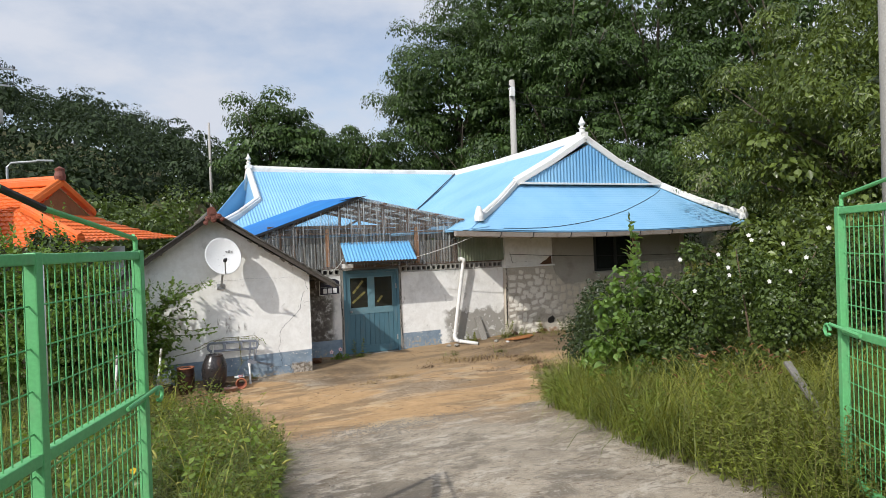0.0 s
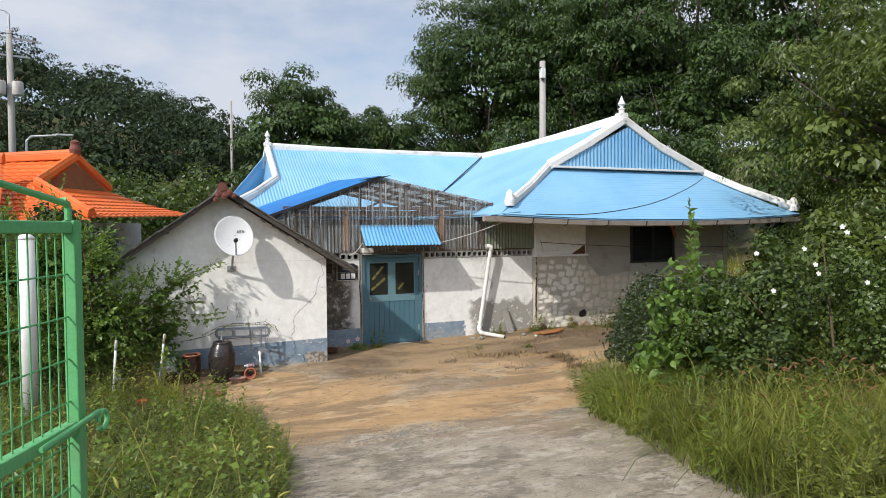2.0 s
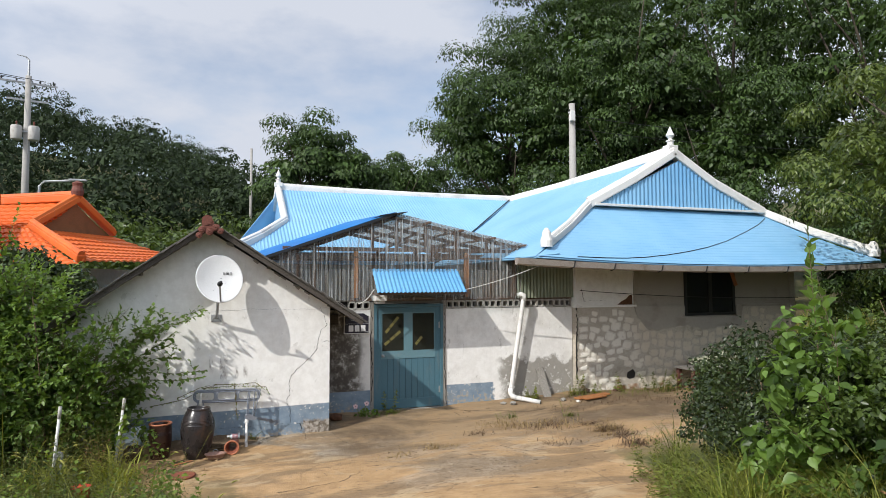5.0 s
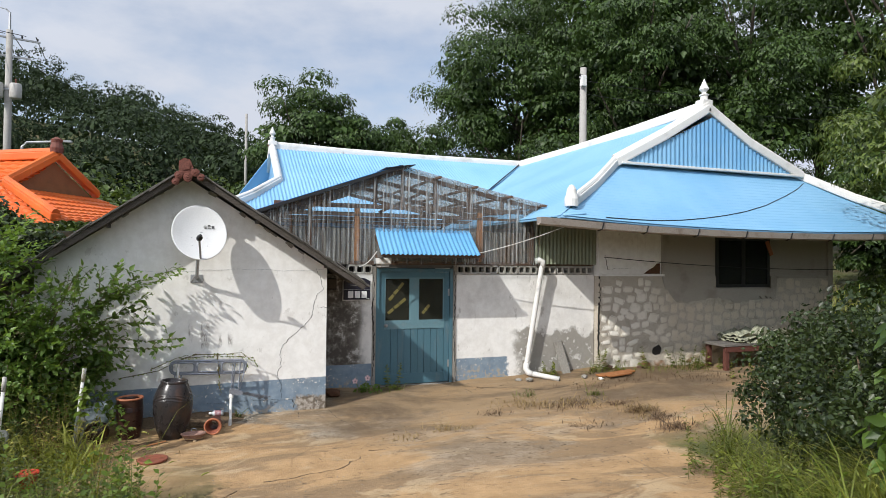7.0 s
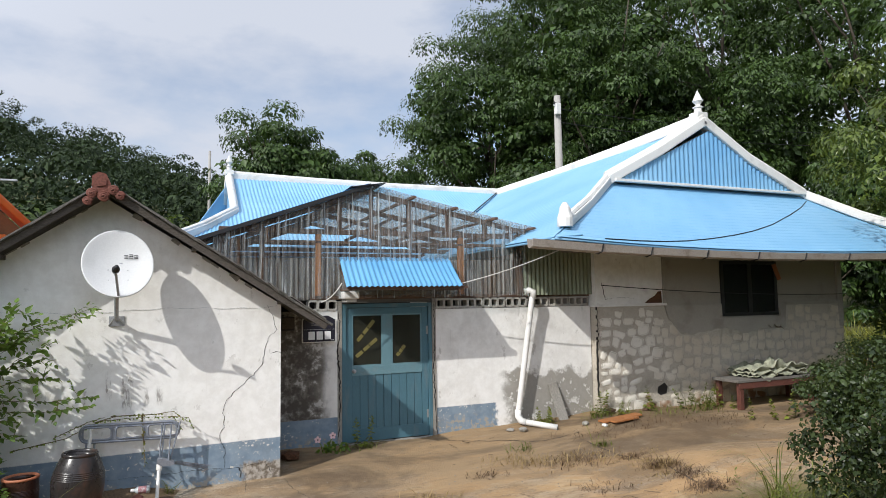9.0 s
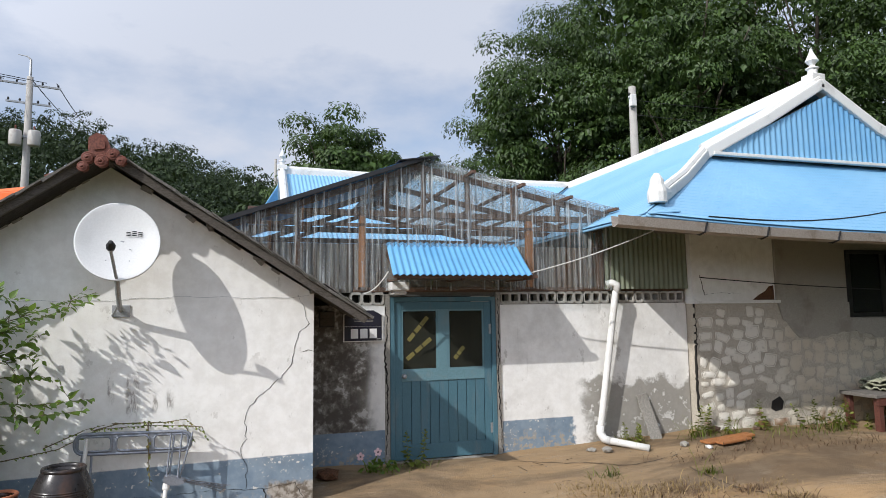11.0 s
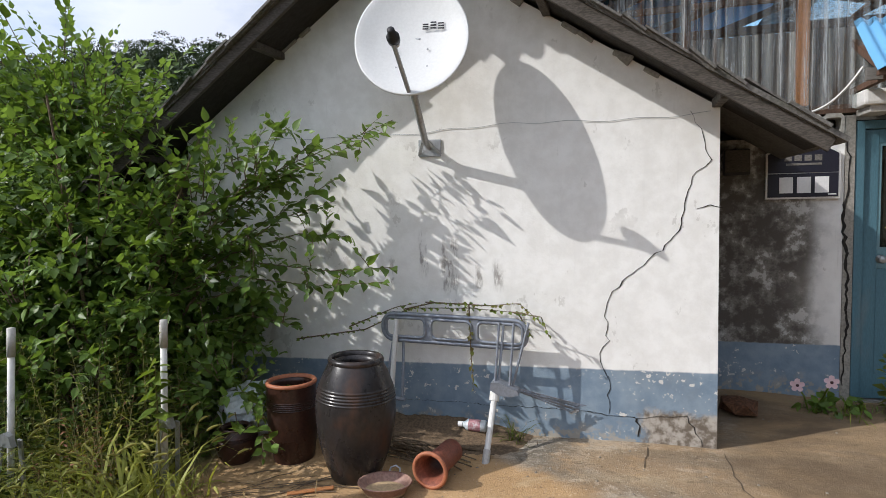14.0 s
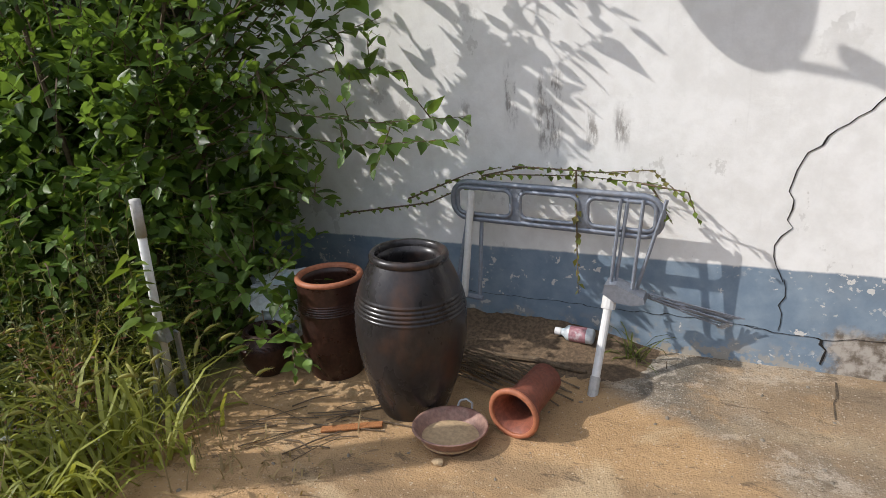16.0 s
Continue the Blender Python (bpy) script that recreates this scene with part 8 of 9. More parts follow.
cl = np.vstack((blob(11.2, 5.6, 2.1, 1.3, 1.0, 1.2, 60, 0.3), blob(11.0, 7.2, 1.7, 1.2, 1.2, 1.1, 56, 0.3), blob(13.0, 7.5, 1.8, 1.6, 1.5, 1.3, 60, 0.34)))
shrub("tangled_bush", "tall tangle of fresh green creepers and bushes", stems_of(11.2, 6.2, [(11, 5.6, 3.0), (11.3, 7.2, 2.5), (12.9, 7.2, 2.8)], 0.03), cl, 110, 0.10, M_TREE, WIDE)
cl = np.vstack((blob(16.9, 13.2, 1.2, 1.0, 1.3, 1.1, 40, 0.3), blob(15.0, 10.6, 1.0, 1.6, 1.2, 1.0, 46, 0.32), blob(11.0, 9.6, 0.8, 1.2, 0.8, 0.7, 40, 0.24), blob(13.2, 10.4, 0.8, 1.2, 1.0, 0.8, 40, 0.26)))
shrub("garden_bush", "low green bushes filling the far corner of the yard", stems_of(15.0, 11.0, [(15, 10.6, 1.8), (16.6, 12.8, 2.0), (13.2, 10.4, 1.5)], 0.03), cl, 80, 0.09, M_HEDGE, WIDE)
cl = np.vstack((blob(13.5, 12.7, 0.6, 0.9, 0.5, 0.45, 44, 0.18), blob(14.6, 13.0, 0.8, 0.8, 0.5, 0.6, 40, 0.2)))
shrub("dark_shrub", "low dark shrub growing over the end of the bench", stems_of(13.9, 12.8, [(13.3, 12.6, 0.9), (14.2, 12.8, 1.0), (14.8, 13.0, 1.2)], 0.012), cl, 130, 0.045, M_DARKHEDGE, WIDE)
# white flowers on the hedge
petal = (np.array([(0, 0, 0), (-0.38, 0.50, 0.18), (-0.34, 0.88, 0.22), (0, 1.04, 0.12), (0.34, 0.88, 0.22), (0.38, 0.50, 0.18), (0, 0.55, 0.05)], float), [(0, 6, 1), (1, 6, 2), (2, 6, 3), (3, 6, 4), (4, 6, 5), (5, 6, 0)])
for k, (x, y, z) in enumerate(((7.97, 5.5, 2.5), (7.74, 5.6, 2.13), (8.2, 5.3, 2.45), (7.9, 5.75, 2.2), (8.05, 5.6, 2.55), (8.35, 5.15, 2.3), (7.6, 5.95, 1.95), (7.75, 5.75, 2.35), (8.3, 5.3, 2.15), (8.1, 5.4, 2.05), (7.55, 6.1, 2.3), (8.5, 5.0, 2.6))):
    f = thing("hibiscus_flower", "open white hibiscus flower on the hedge", "flower", (x, y, z), "flowers on the hedge")
    q = Vector((-0.5 + 0.3 * math.sin(k), -0.8, 0.25)).to_track_quat("Z", "Y").to_matrix().to_4x4()
    for j in range(5):
        rot = (q @ Matrix.Rotation(j * 2 * math.pi / 5, 4, "Z")).to_3x3()
        me = scatter(petal, np.array([(x, y, z)]), np.array([[list(r) for r in rot]]), np.array([0.024]))
        link("petal", me, M_PETAL, f)


# ---- grass and weeds ----
def spots(x0, x1, y0, y1, n, keep=None, gather=0.0, seed=1):
    rg = np.random.default_rng(seed)
    x, y = rg.uniform(x0, x1, n), rg.uniform(y0, y1, n)
    if gather:
        cx, cy = rg.uniform(x0, x1, n // 28 + 1), rg.uniform(y0, y1, n // 28 + 1)
        k = rg.integers(0, len(cx), n)
        x = np.where(rg.random(n) < 0.75, cx[k] + rg.normal(0, gather, n), x)
        y = np.where(rg.random(n) < 0.75, cy[k] + rg.normal(0, gather, n), y)
    m = np.ones(n, bool) if keep is None else keep(x, y)
    x, y = x[m], y[m]
    return np.column_stack((x, y, lie(x, y) - 0.01))


def left_edge(y):
    return np.interp(y, (0, 4.5, 8.0, 10.6, 12.0), (1.05, 2.72, 3.42, 2.80, 0.6))


def right_edge(y):
    return np.interp(y, (0, 3.4, 5.2, 8.5, 9.6, 10.6), (5.2, 5.45, 5.95, 7.05, 7.55, 8.6))


def grass(name, label, pts, h, w, mat, lean=0.35, template=BLADE):
    return tagged(link(name, sow(pts, h, w, lean, template), mat), label, "grass", kind="stuff")


grass("tall_grass", "tall yellow-green grass beside the drive", spots(5.2, 9.5, 2.4, 7.2, 17000, lambda x, y: x > right_edge(y) + 0.15 + 0.5 * (y < 4.4), 0.05, 2), 0.46, 0.0065, M_GRASS, 0.34, ARCH)
grass("tall_grass", "tall green grass beside the drive", spots(5.2, 9.5, 2.4, 7.4, 11000, lambda x, y: x > right_edge(y) + 0.05, 0.06, 26), 0.38, 0.007, M_GRASS2, 0.50, ARCH)
grass("lush_grass", "lush arching green grass at the edge of the drive", spots(5.4, 9.6, 4.5, 10.6, 13000, lambda x, y: (x > right_edge(y) + 0.6 * np.clip(y - 7.9, 0, 1)) & (x < right_edge(y) + 0.9), 0.05, 3), 0.46, 0.009, M_GRASS2, 0.50, ARCH)
grass("weeds", "weedy grass beside the gate and shed", spots(-1.5, 3.5, 4.0, 12.4, 22000, lambda x, y: x < left_edge(y) - 0.05, 0.10, 4), 0.30, 0.008, M_GRASS2, 0.5, ARCH)
grass("tall_weed_grass", "scattered long grass stalks standing over the weeds", spots(-0.8, 3.4, 4.2, 11.6, 900, lambda x, y: x < left_edge(y) - 0.02, 0.06, 14), 0.72, 0.008, M_GRASS, 0.42)
grass("far_weeds", "rough grass round the yard", spots(-14, 24, -6, 28, 16000, lambda x, y: ((x < -1) | (x > 9.3) | (y < -0.5)) & ~((x > 9.0) & (x < 17) & (y > 10.8) & (y < 30)) & ~((x > 1) & (x < 10) & (y > 13)) & ~((y < 0) & (x > 0.9) & (x < 5.4)), 0.3, 5), 0.5, 0.02, M_GRASS, 0.4)


grass("tall_grass", "sunlit rough grass on the bank beside the house", spots(16.5, 25, 12.5, 24, 5200, None, 0.2, 29), 0.62, 0.022, M_GRASS, 0.4)


# leafy weeds, each an upright stalk with leaves round it
ROD = (np.array([(-0.5, 0, -0.3), (0.5, 0, -0.3), (0, 0, 0.5), (-0.2, 1, -0.1), (0.2, 1, -0.1), (0, 1, 0.2)], float), [(0, 1, 4, 3), (1, 2, 5, 4), (2, 0, 3, 5)])


def herbs(name, label, pts, leaves, h, leaf, mat, template=SLIM):
    n = len(pts)
    hh = h * (0.45 + 0.8 * RNG.random(n))
    lean = RNG.normal(0, 0.16, (n, 2))
    i = np.repeat(np.arange(n), leaves)
    t = np.tile(np.linspace(0.10, 1.0, leaves), n)
    p = pts[i] + np.column_stack((lean[i] * (t * hh[i])[:, None], t * hh[i]))
    a = np.tile(np.arange(leaves) * 2.4, n) + RNG.random(n)[i] * 6.28
    m = len(i)
    d = np.column_stack((np.cos(a), np.sin(a), -0.1 + 1.0 * t ** 2 + RNG.normal(0, 0.25, m)))
    size = leaf * (1.2 - 0.7 * t) * (0.6 + 0.7 * RNG.random(m)) * (hh[i] / h) ** 0.4
    ob = tagged(link(name, scatter(template, p, frames_for(d, RNG.normal(0, 0.5, m)), size), mat), label, "weeds", kind="stuff")
    way = np.column_stack((lean * hh[:, None], hh))
    link("stalks", scatter(ROD, pts, frames_for(way, np.zeros(n)), np.column_stack((np.full(n, 0.005), np.linalg.norm(way, axis=1), np.full(n, 0.005)))), M_STALK, ob)
    return ob


herbs("leafy_weeds", "leafy green weeds among the grass", spots(-0.6, 3.3, 4.2, 11.6, 2000, lambda x, y: x < left_edge(y) - 0.03, 0.15, 6), 30, 0.40, 0.055, M_GRASS2)
herbs("leafy_weeds", "dark green leafy weeds among the grass", spots(-0.6, 3.3, 4.2, 11.6, 1200, lambda x, y: x < left_edge(y) - 0.1, 0.25, 28), 30, 0.48, 0.05, M_HEDGE)
herbs("leafy_weeds", "leafy green weeds among the tall grass", spots(5.6, 9.0, 2.6, 9.6, 1000, lambda x, y: x > right_edge(y) + 0.10, 0.2, 7), 28, 0.50, 0.07, M_GRASS2)
herbs("leafy_weeds", "feathery dark green weeds at the foot of the gate", spots(5.55, 7.3, 2.1, 3.9, 420, lambda x, y: x > right_edge(y) + 0.05, 0.2, 27), 44, 0.46, 0.045, M_GRASS2)
herbs("broad_weeds", "broad-leaved weeds in bright tufts among the grass", spots(0.2, 3.3, 4.6, 10.8, 420, lambda x, y: x < left_edge(y) - 0.02, 0.25, 16), 20, 0.58, 0.085, M_BRIGHT, WIDE)
herbs("broad_weeds", "feathery bright weeds at the edge of the drive", spots(5.8, 8.4, 4.0, 9.8, 130, lambda x, y: (x > right_edge(y) + 0.05) & (x < right_edge(y) + 1.0), 0.25, 17), 40, 0.50, 0.09, M_BRIGHT, SLIM)
herbs("leafy_weeds", "leafy weeds under the mulberry", spots(-0.5, 2.2, 11.5, 13.2, 420, lambda x, y: x < 2.2 - 0.9 * (13.3 - y) / 1.9, 0.0, 8), 22, 0.55, 0.075, M_HEDGE)
herbs("dry_weeds", "withered brown weeds standing under the shrub", spots(0.8, 2.1, 12.0, 12.9, 18, None, 0.1, 18), 20, 0.5, 0.04, M_RUSSET)


# foxtails: arching stalks that each carry a bristly nodding head
def foxtails(pts, h, mat, name, label, size=0.055, arch=0.55):
    rg = np.random.default_rng(len(pts) * 7)
    sv, sf, hv, hf, bp, bd = [], [], [], [], [], []
    for x, y, z in pts:
        a, hh = rg.uniform(0, 6.28), h * rg.uniform(0.6, 1.25)
        reach = hh * arch * rg.uniform(0.3, 1.2)
        o = Vector((math.cos(a), math.sin(a), 0))
        line = [Vector((x, y, z)) + o * reach * u ** 2.2 + Vector((0, 0, hh * (u - 0.12 * u ** 4))) for u in (0, 0.25, 0.5, 0.75, 1.0)]
        for i, q in enumerate(line):
            r = 0.0017 * (1 - 0.5 * i / 4)
            sv += [q + Vector((r, 0, 0)), q + Vector((-r * 0.5, r * 0.87, 0)), q + Vector((-r * 0.5, -r * 0.87, 0))]
            if i:
                k = len(sv) - 6
                sf += [(k, k + 1, k + 4, k + 3), (k + 1, k + 2, k + 5, k + 4), (k + 2, k, k + 3, k + 5)]
        way = (line[-1] - line[-2]).normalized()
        ln = size * rg.uniform(0.8, 1.4)
        q, side = line[-1].copy(), way.cross(Vector((0, 0, 1))).normalized()
        for i in range(6):
            r = ln * 0.11 * (0.35, 0.9, 1.0, 0.95, 0.75, 0.2)[i]
            up = side.cross(way)
            hv += [q + side * r * math.cos(c) + up * r * math.sin(c) for c in (0, 1.257, 2.513, 3.77, 5.027)]
            if i:
                k = len(hv) - 10
                hf += [(k + j, k + (j + 1) % 5, k + 5 + (j + 1) % 5, k + 5 + j) for j in range(5)]
            for j in range(7):
                c = rg.uniform(0, 6.28)
                bp.append(tuple(q + way * ln * rg.uniform(0, 0.18)))
                bd.append(tuple(side * math.cos(c) + up * math.sin(c) + way * 0.7))
            q = q + way * ln / 5
            way = (way + o * 0.06 + Vector((0, 0, -0.16))).normalized()
    me = bpy.data.meshes.new(name)
    me.from_pydata(sv, [], sf)
    ob = tagged(link(name, me, M_STALK), label, "grass", kind="stuff")
    me = bpy.data.meshes.new("heads")
    me.from_pydata(hv, [], hf)
    link("heads", me, mat, ob, "", True)
    n = len(bp)
    link("bristles", scatter(ROD, np.array(bp), frames_for(np.array(bd), np.zeros(n)), np.tile((0.0007, size * 0.24, 0.0007), (n, 1))), M_BRISTLE, ob)


foxtails(spots(1.3, 2.35, 11.7, 12.5, 74, lambda x, y: x < 2.35, 0.0, 9), 0.45, M_SEED, "foxtail_grass", "foxtail grass with yellow-green nodding heads")
foxtails(spots(2.12, 2.42, 12.2, 12.55, 11, None, 0.0, 19), 0.36, M_SEED, "foxtail_grass", "foxtail grass with yellow-green nodding heads", 0.06, 1.1)
foxtails(spots(0.4, 3.2, 5.2, 11.2, 120, lambda x, y: x < left_edge(y), 0.3, 23), 0.62, M_SEED, "foxtail_grass", "foxtail grass with yellow-green nodding heads")
grass("foxtail_tuft", "yellow-green tufts of foxtail grass by the stakes", spots(1.3, 2.34, 11.6, 12.48, 760, lambda x, y: x < 2.34, 0.06, 10), 0.28, 0.017, M_FOX, 0.62, ARCH)
grass("foxtail_tuft", "thin dry stems among the foxtail grass", spots(1.2, 2.4, 11.5, 12.5, 90, None, 0.08, 20), 0.28, 0.005, M_DRY, 0.5)
herbs("leafy_weeds", "small leafy weeds among the foxtail grass", spots(1.2, 2.3, 11.6, 12.5, 70, None, 0.1, 24), 16, 0.30, 0.075, M_FOX)
herbs("leafy_weeds", "tall small-leaved weeds before the mulberry", spots(0.7, 2.0, 12.35, 12.95, 60, None, 0.1, 34), 26, 0.80, 0.07, M_GRASS2)
pokeweed = thing("broad_leaved_weed", "bright broad-leaved weed growing round the white stake", "weed", (2.1, 12.33, gz(2.1, 12.33)))
part("stem", tube([(2.08, 12.36, gz(2.1, 12.33)), (2.10, 12.34, 0.4), (2.14, 12.30, 0.74)], [0.007, 0.006, 0.003], 6), M_STALK, pokeweed)
pk = np.random.default_rng(5)
pa = np.arange(24) * 2.4
pz = 0.40 + 0.016 * np.arange(24)
link("leaves", scatter(LEAF, np.column_stack((2.09 + 0.12 * (pz - 0.3), 12.35 - 0.1 * (pz - 0.3), pz)), frames_for(np.column_stack((np.cos(pa), np.sin(pa), pk.normal(0.0, 0.35, 24))), pk.normal(0, 0.5, 24)), pk.uniform(0.065, 0.115, 24)), M_BRIGHT, pokeweed)
litter = thing("stick_litter", "flat brown sticks and peeled bark lying on the sand", "sticks", (2.78, 12.56, gz(2.78, 12.56)))
rnd = random.Random(77)
for n in range(30):
    x, y, a, ln = rnd.uniform(2.45, 2.92), rnd.uniform(12.42, 12.74), rnd.gauss(0.45, 0.28), rnd.uniform(0.10, 0.34)
    dx, dy = ln / 2 * math.cos(a), ln / 2 * math.sin(a)
    part("stick", tube([(x - dx, y - dy, gz(x - dx, y - dy) + 0.006), (x, y + rnd.uniform(-0.015, 0.015), gz(x, y) + 0.012), (x + dx, y + dy, gz(x + dx, y + dy) + 0.006)], rnd.uniform(0.0015, 0.0035), 5), M_TWIG, litter)
part("bark", beam((2.72, 12.54, gz(2.72, 12.54) + 0.008), (2.94, 12.645, gz(2.94, 12.645) + 0.012), 0.036, 0.008, None, 0.003), M_TIMBER2, litter)
foxtails(spots(6.2, 8.2, 4.9, 6.6, 150, lambda x, y: x > right_edge(y) + 0.5, 0.1, 11), 0.55, M_RUSSET, "russet_grass", "grass with russet seed heads")
# tufts in the yard and along the walls
def tuft(x, y, n, h, r, mat, name="weed_tuft", label="small green weed tuft in a crack of the yard", lean=0.6):
    rg = np.random.default_rng(int(x * 100 + y * 10))
    px, py = x + rg.normal(0, r, n), y + rg.normal(0, r * 0.6, n)
    return tagged(link(name, sow(np.column_stack((px, py, lie(px, py))), h, 0.007, lean, ARCH), mat), label, "weed", kind="stuff")


wf = np.array([(8.95, 14.4), (9.05, 14.32), (9.15, 14.4), (9.9, 14.3), (10.0, 14.28), (10.1, 14.3), (10.3, 14.2), (10.9, 14.25), (11.0, 14.2), (11.6, 14.2), (11.7, 14.15), (11.9, 14.1), (12.1, 14.1), (12.3, 14.1), (12.5, 14.0), (12.0, 13.2), (12.3, 13.0), (12.7, 13.0), (13.1, 12.9), (13.5, 12.9), (12.5, 12.95), (13.3, 12.7), (6.1, 14.4), (6.25, 14.42)])
herbs("leafy_weeds", "leafy weeds growing along the wall foot", np.column_stack((wf, lie(wf[:, 0], wf[:, 1]))), 26, 0.34, 0.075, M_GRASS2, WIDE)
for x, y, n, h, r in ((6.2, 14.35, 60, 0.16, 0.10), (8.95, 14.3, 80, 0.28, 0.10), (9.05, 13.0, 60, 0.25, 0.06), (8.05, 13.3, 50, 0.12, 0.12), (9.9, 14.25, 70, 0.3, 0.08), (10.4, 14.2, 90, 0.25, 0.2), (11.3, 14.1, 90, 0.22, 0.25), (5.8, 14.3, 60, 0.15, 0.1), (3.77, 13.47, 26, 0.14, 0.02), (11.9, 14.0, 80, 0.3, 0.15)):
    tuft(x, y, n, h, r, M_GRASS2)
for x, y, n, h, r in ((7.6, 13.0, 260, 0.10, 0.22), (8.5, 12.6, 380, 0.10, 0.30), (7.9, 12.75, 220, 0.10, 0.20), (9.05, 11.9, 300, 0.10, 0.14), (6.3, 12.15, 260, 0.11, 0.16), (5.6, 11.9, 120, 0.09, 0.14), (9.3, 12.4, 140, 0.05, 0.18), (8.8, 11.6, 110, 0.05, 0.12), (2.6, 12.25, 140, 0.10, 0.22), (9.0, 12.1, 120, 0.08, 0.12)):
    tuft(x, y, n, h, r, M_DRY, "dry_grass_clump", "flattened clump of dry straw grass on the yard", 1.35)
for x, y, n, h, r in ((9.0, 11.9, 300, 0.10, 0.12), (9.05, 11.5, 300, 0.10, 0.12), (9.0, 11.1, 300, 0.10, 0.14), (9.05, 12.4, 220, 0.10, 0.10), (8.3, 12.55, 300, 0.10, 0.26), (7.1, 12.6, 130, 0.08, 0.12), (8.0, 11.6, 90, 0.08, 0.2), (10.2, 13.6, 260, 0.10, 0.3), (9.4, 13.5, 160, 0.09, 0.3), (11.5, 13.4, 200, 0.1, 0.4)):
    tuft(x, y, n, h, r, M_DEAD, "dead_weed_clump", "brown dead weeds lying along a joint of the yard", 1.35)
bloom = thing("yellow_flower", "small yellow flower standing in the weeds by the gate", "flower", (1.96, 5.4, gz(1.96, 5.4)))
part("stem", tube([(1.97, 5.42, gz(1.97, 5.42)), (1.955, 5.41, 0.95), (1.96, 5.4, 1.135)], 0.003, 5), M_STALK, bloom)
for j in range(6):
    rot = (Vector((0.1, -0.8, 0.5)).to_track_quat("Z", "Y").to_matrix().to_4x4() @ Matrix.Rotation(j * math.pi / 3, 4, "Z")).to_3x3()
    link("petal", scatter(petal, np.array([(1.96, 5.4, 1.135)]), np.array([[list(r) for r in rot]]), np.array([0.022])), M_YELLOW, bloom)
# earth-filled cracks and slab edges in the yard
def ground_crack(pts, width, seed):
    rnd = random.Random(seed)
    bm = bmesh.new()
    last = None
    for (x0, y0), (x1, y1) in zip(pts, pts[1:]):
        n = max(2, int(math.hypot(x1 - x0, y1 - y0) / 0.07))
        nx, ny = -(y1 - y0), x1 - x0
        ln = math.hypot(nx, ny)
        for i in range(n):
            u = i / n
            x, y = x0 + (x1 - x0) * u + rnd.uniform(-0.02, 0.02), y0 + (y1 - y0) * u + rnd.uniform(-0.02, 0.02)
            w = width * rnd.uniform(0.2, 1.0) / 2
            a = bm.verts.new((x + nx / ln * w, y + ny / ln * w, gz(x, y) + 0.004))
            b = bm.verts.new((x - nx / ln * w, y - ny / ln * w, gz(x, y) + 0.004))
            if last:
                bm.faces.new((last[0], a, b, last[1]))
            last = (a, b)
    return solid("ground_crack", bm, M_EARTH, "dark earth-filled crack in the yard", "crack", kind="structure")


for k, (pts, w) in enumerate((([(4.98, 13.55), (5.02, 13.1), (5.18, 12.5)], 0.011), ([(4.565, 13.52), (4.55, 13.36), (4.485, 13.21)], 0.012), ([(9.0, 13.3), (8.95, 12.6), (9.1, 12.0), (8.95, 11.3), (9.05, 10.8)], 0.05),
                              ([(7.3, 14.2), (7.9, 13.9), (8.4, 13.6), (9.3, 13.8)], 0.03), ([(3.9, 10.9), (4.6, 11.0), (5.0, 11.4)], 0.02))):
    ground_crack(pts, w, 300 + k)
# hollyhock by the door
holly = thing("hollyhock", "hollyhock with two pale pink flowers beside the door", "flower", (5.55, 14.3, gz(5.55, 14.3)))
for sx, sy, sz, fx in ((5.52, 14.25, 0.28, -0.05), (5.70, 14.18, 0.33, 0.06)):
    part("stem", tube([(5.62, 14.35, 0.05), (5.62 + fx, 14.28, 0.2), (sx, sy, sz)], 0.006, 6), M_BRIGHT, holly)
    q = Vector((-0.15, -0.95, 0.25)).to_track_quat("Z", "Y").to_matrix().to_4x4()
    for j in range(5):
        rot = (q @ Matrix.Rotation(j * 2 * math.pi / 5, 4, "Z")).to_3x3()
        link("petal", scatter(petal, np.array([(sx, sy, sz)]), np.array([[list(r) for r in rot]]), np.array([0.044])), M_PINK, holly)
    part("eye", lathe([(0.0, 0.02), (0.012, 0.015), (0.012, 0.0), (0, 0)], 10, Matrix.Translation((sx, sy - 0.004, sz)) @ q @ Matrix.Scale(0.8, 4)), M_MAROON, holly)
link("leaves", foliage(np.array([(5.75, 14.3, 0.14, 0.12), (5.62, 14.32, 0.12, 0.09), (5.9, 14.38, 0.12, 0.10)]), 30, 0.06, LEAF), M_MULB, holly)

# ---- litter of stones and twigs ----
def pebble_mesh(seed):
    bm = bmesh.new()
    bmesh.ops.create_icosphere(bm, subdivisions=1, radius=1.0)
    for v in bm.verts:
        v.co *= 1 + 0.35 * noise.noise(v.co * 1.7 + Vector((seed, 0, 0)))
        v.co.z *= 0.6
    me = bpy.data.meshes.new("pebble")
    bm.to_mesh(me)
    bm.free()
    return me


peb = pebble_mesh(3)
tv = np.array([tuple(v.co) for v in peb.vertices])
tf = [tuple(p.vertices) for p in peb.polygons]
sp = spots(2.4, 9.6, 3.8, 14.3, 4500, lambda x, y: (x > left_edge(np.minimum(y, 11.2))) & ((x < right_edge(y)) | (y > 10.6)), 0.5, 21)
gp = np.column_stack((4.75 + RNG.normal(0, 0.55, 900), 8.35 + RNG.normal(0, 0.30, 900)))
gp = np.column_stack((gp, lie(gp[:, 0], gp[:, 1]) + 0.003))
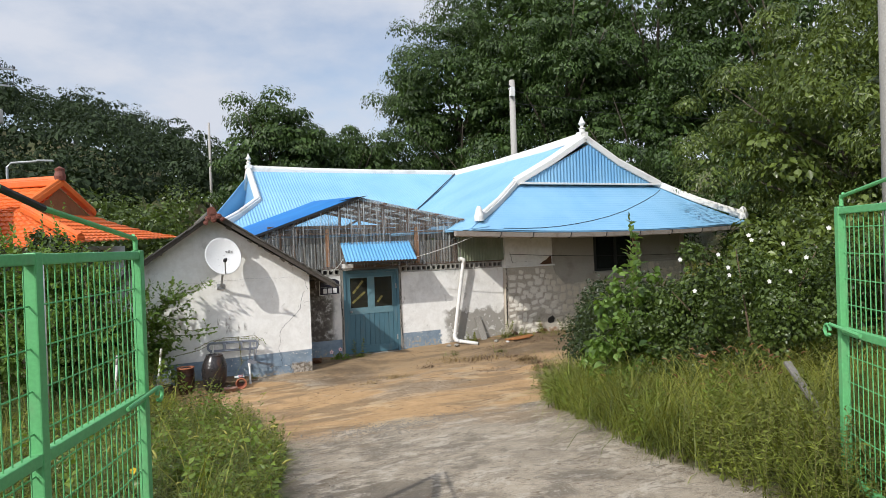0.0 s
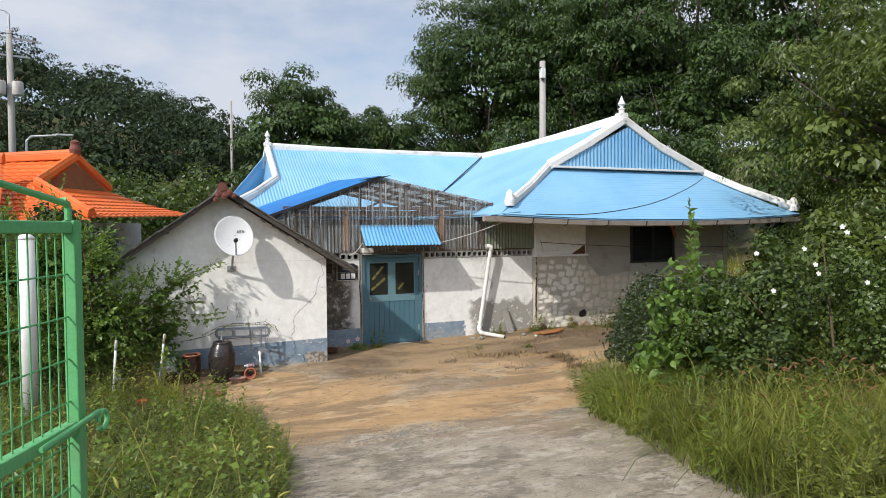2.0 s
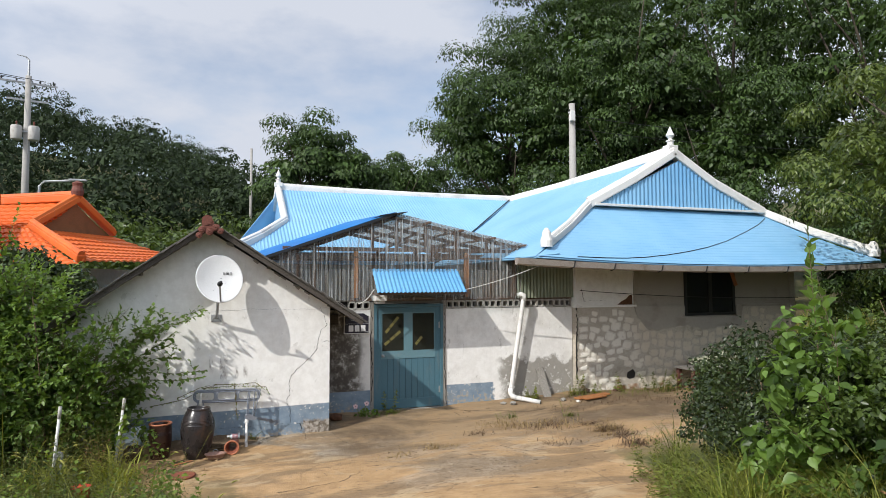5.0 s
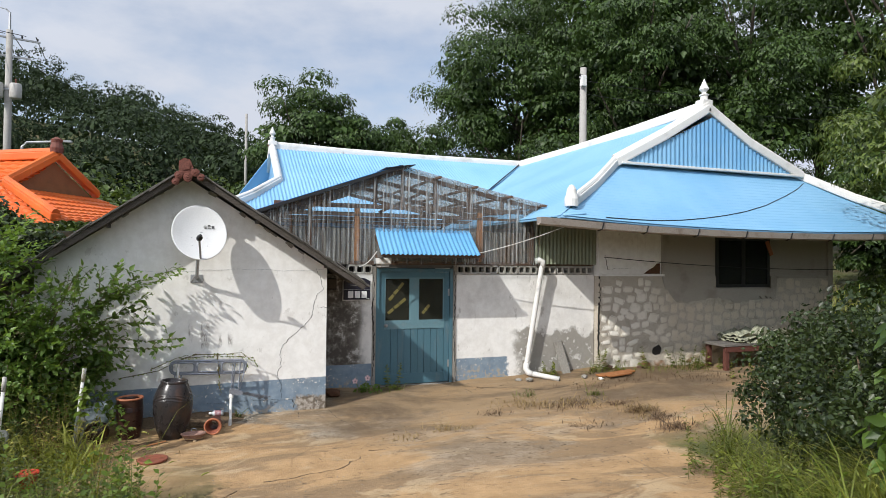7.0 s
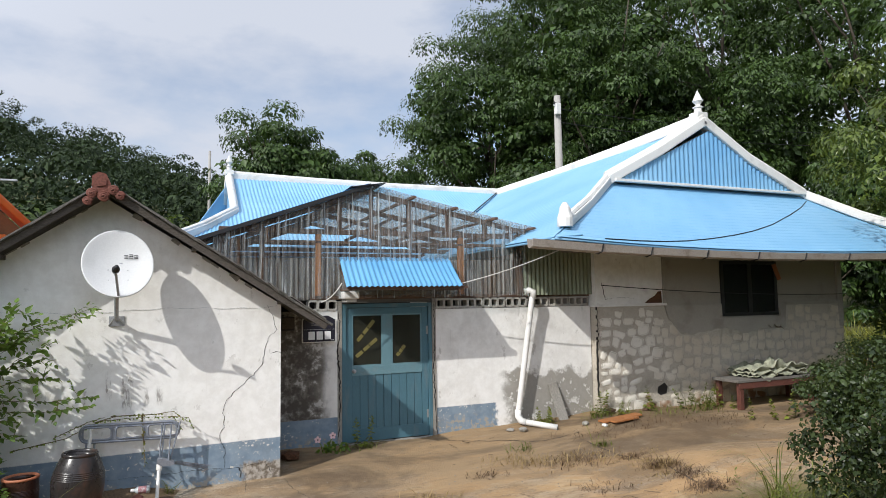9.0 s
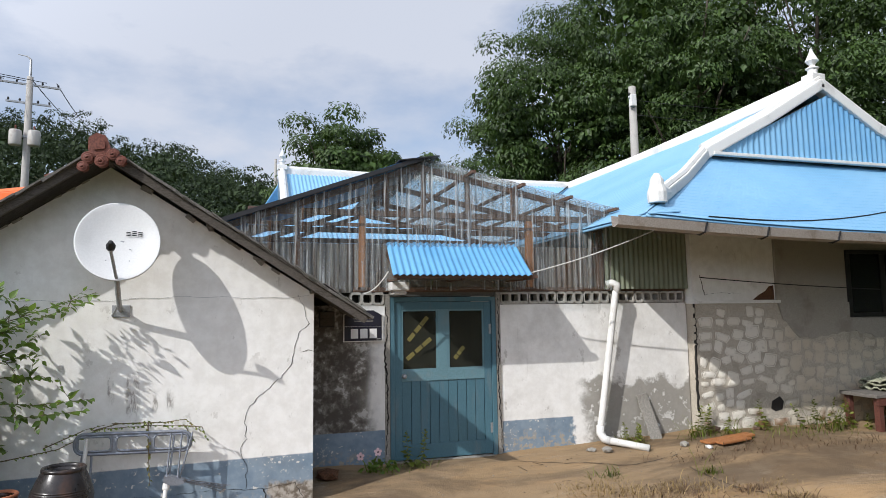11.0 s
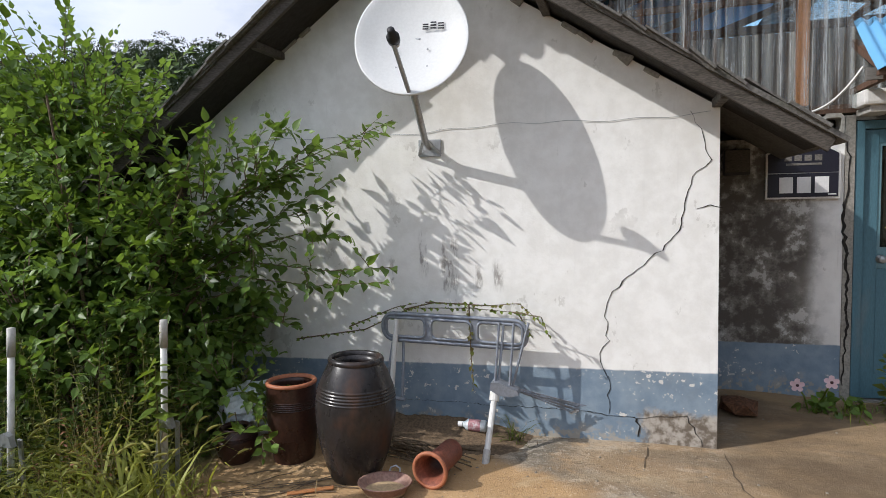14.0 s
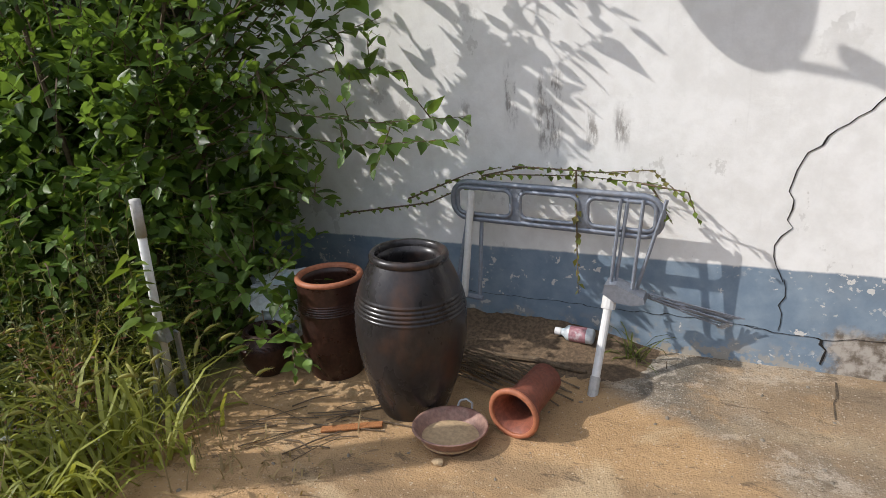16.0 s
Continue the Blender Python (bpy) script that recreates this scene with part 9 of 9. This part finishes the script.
tagged(link("gravel_patch", scatter((tv, tf), gp, frames_for(unit(len(gp)), RNG.normal(0, 1, len(gp))), 0.005 + 0.010 * RNG.random(len(gp)) ** 2), M_GRITD), "grey loose gravel gathered on the drive", "gravel", kind="stuff")
tagged(link("gravel", scatter((tv, tf), sp + (0, 0, 0.008), frames_for(unit(len(sp)), RNG.normal(0, 1, len(sp))), 0.003 + 0.010 * RNG.random(len(sp)) ** 4), M_GRIT), "loose gravel and grit on the yard", "gravel", kind="stuff")
tw = spots(2.3, 9.5, 8.6, 14.2, 130, lambda x, y: (x > left_edge(np.minimum(y, 11.2))) & ((x < right_edge(y)) | (y > 10.6)), 0.35, 22)
n = len(tw)
d = unit(n) * (1, 1, 0.08)
rodv = np.array([(-0.5, 0, -0.5), (0.5, 0, -0.5), (0, 0, 0.6), (-0.4, 1, -0.5), (0.4, 1, -0.5), (0, 1, 0.5)], float)
tagged(link("twig_litter", scatter((rodv, [(0, 1, 4, 3), (1, 2, 5, 4), (2, 0, 3, 5)]), tw + (0, 0, 0.012), frames_for(d, RNG.normal(0, 1, n)), np.column_stack((np.full(n, 0.004), 0.04 + 0.16 * RNG.random(n) ** 3, np.full(n, 0.006)))), M_TWIG), "dry twigs and straw scattered on the yard", "twigs", kind="stuff")
for k, (x, y, s, m) in enumerate(((3.25, 12.5, 0.02, M_PANIN), (9.5, 14.0, 0.06, M_CEMENT), (9.7, 13.8, 0.045, M_RIDGE), (8.35, 14.25, 0.05, M_CEMENT), (8.5, 14.15, 0.07, M_CEMENT), (5.15, 14.2, 0.12, M_RUST), (10.9, 14.3, 0.05, M_TIMBER), (10.25, 14.36, 0.08, M_TIMBER), (10.45, 14.36, 0.06, M_BLOCK))):
    me = pebble_mesh(k * 7.1)
    me.transform(Matrix.Translation((x, y, gz(x, y) + s * 0.4)) @ Matrix.Rotation(k, 4, "Z") @ Matrix.Diagonal((s * 1.3, s, s, 1)))
    tagged(link("stone", me, m), "loose broken stone lying on the yard", "stone", "loose stones in the yard")

# ---- stones of the house wall ----
bed = bpy.data.objects["stone_wall_bed"]
shapes = []
for s in range(6):
    bm = bmesh.new()
    rnd = random.Random(200 + s)
    n = rnd.choice((7, 8, 9))
    ring0 = []
    for i in range(n):
        a = 2 * math.pi * i / n + rnd.uniform(-0.2, 0.2)
        c, s_ = math.cos(a), math.sin(a)
        k = rnd.uniform(0.80, 1.02)
        ring0.append((math.copysign(abs(c) ** 0.6, c) * k, math.copysign(abs(s_) ** 0.6, s_) * rnd.uniform(0.80, 1.02)))
    rings = [[bm.verts.new((x * k, y + rnd.uniform(-0.06, 0.06), z * k)) for x, z in ring0] for k, y in ((1.06, 0.3), (1.0, -0.46), (0.93, -0.46), (0.86, 0.25), (0.80, -0.42), (0.60, -0.52))]
    top = bm.verts.new((0, -0.56, 0))
    for p, q in zip(rings, rings[1:]):
        for i in range(n):
            bm.faces.new((p[i], p[(i + 1) % n], q[(i + 1) % n], q[i]))
    for i in range(n):
        bm.faces.new((rings[-1][i], rings[-1][(i + 1) % n], top))
    bmesh.ops.recalc_face_normals(bm, faces=bm.faces)
    me = bpy.data.meshes.new("stone")
    bm.to_mesh(me)
    bm.free()
    me.materials.append(M_STONE)
    me.polygons.foreach_set("use_smooth", [True] * len(me.polygons))
    shapes.append(me)
rnd = random.Random(77)
z = 0.16
row = 0
while z < 1.72:
    h = rnd.uniform(0.11, 0.18)
    x = 10.13
    while x < 15.95:
        w = rnd.uniform(0.13, 0.30)
        hh = h * rnd.uniform(0.65, 1.2)
        zz = z + h / 2 + rnd.uniform(-0.05, 0.05)
        top_lim = 1.80 if x < 11.4 else (1.52 if x < 12.0 else (1.36 if x < 14.4 else 1.80))
        if zz < top_lim and rnd.random() < 0.97 and not (11.10 < x < 11.46 and 0.38 < zz < 0.62):
            ob = new("stone", shapes[rnd.randrange(6)])
            ob.location = (x + w / 2, WY + 0.004, zz)
            ob.scale = (w * 0.50, 0.026 * rnd.uniform(0.7, 1.2), hh * 0.52)
            ob.rotation_euler = (rnd.uniform(-0.04, 0.04), rnd.uniform(-0.35, 0.35), rnd.uniform(-0.04, 0.04))
            hang(ob, bed)
        x += w + 0.012
    z += h + 0.008
    row += 1
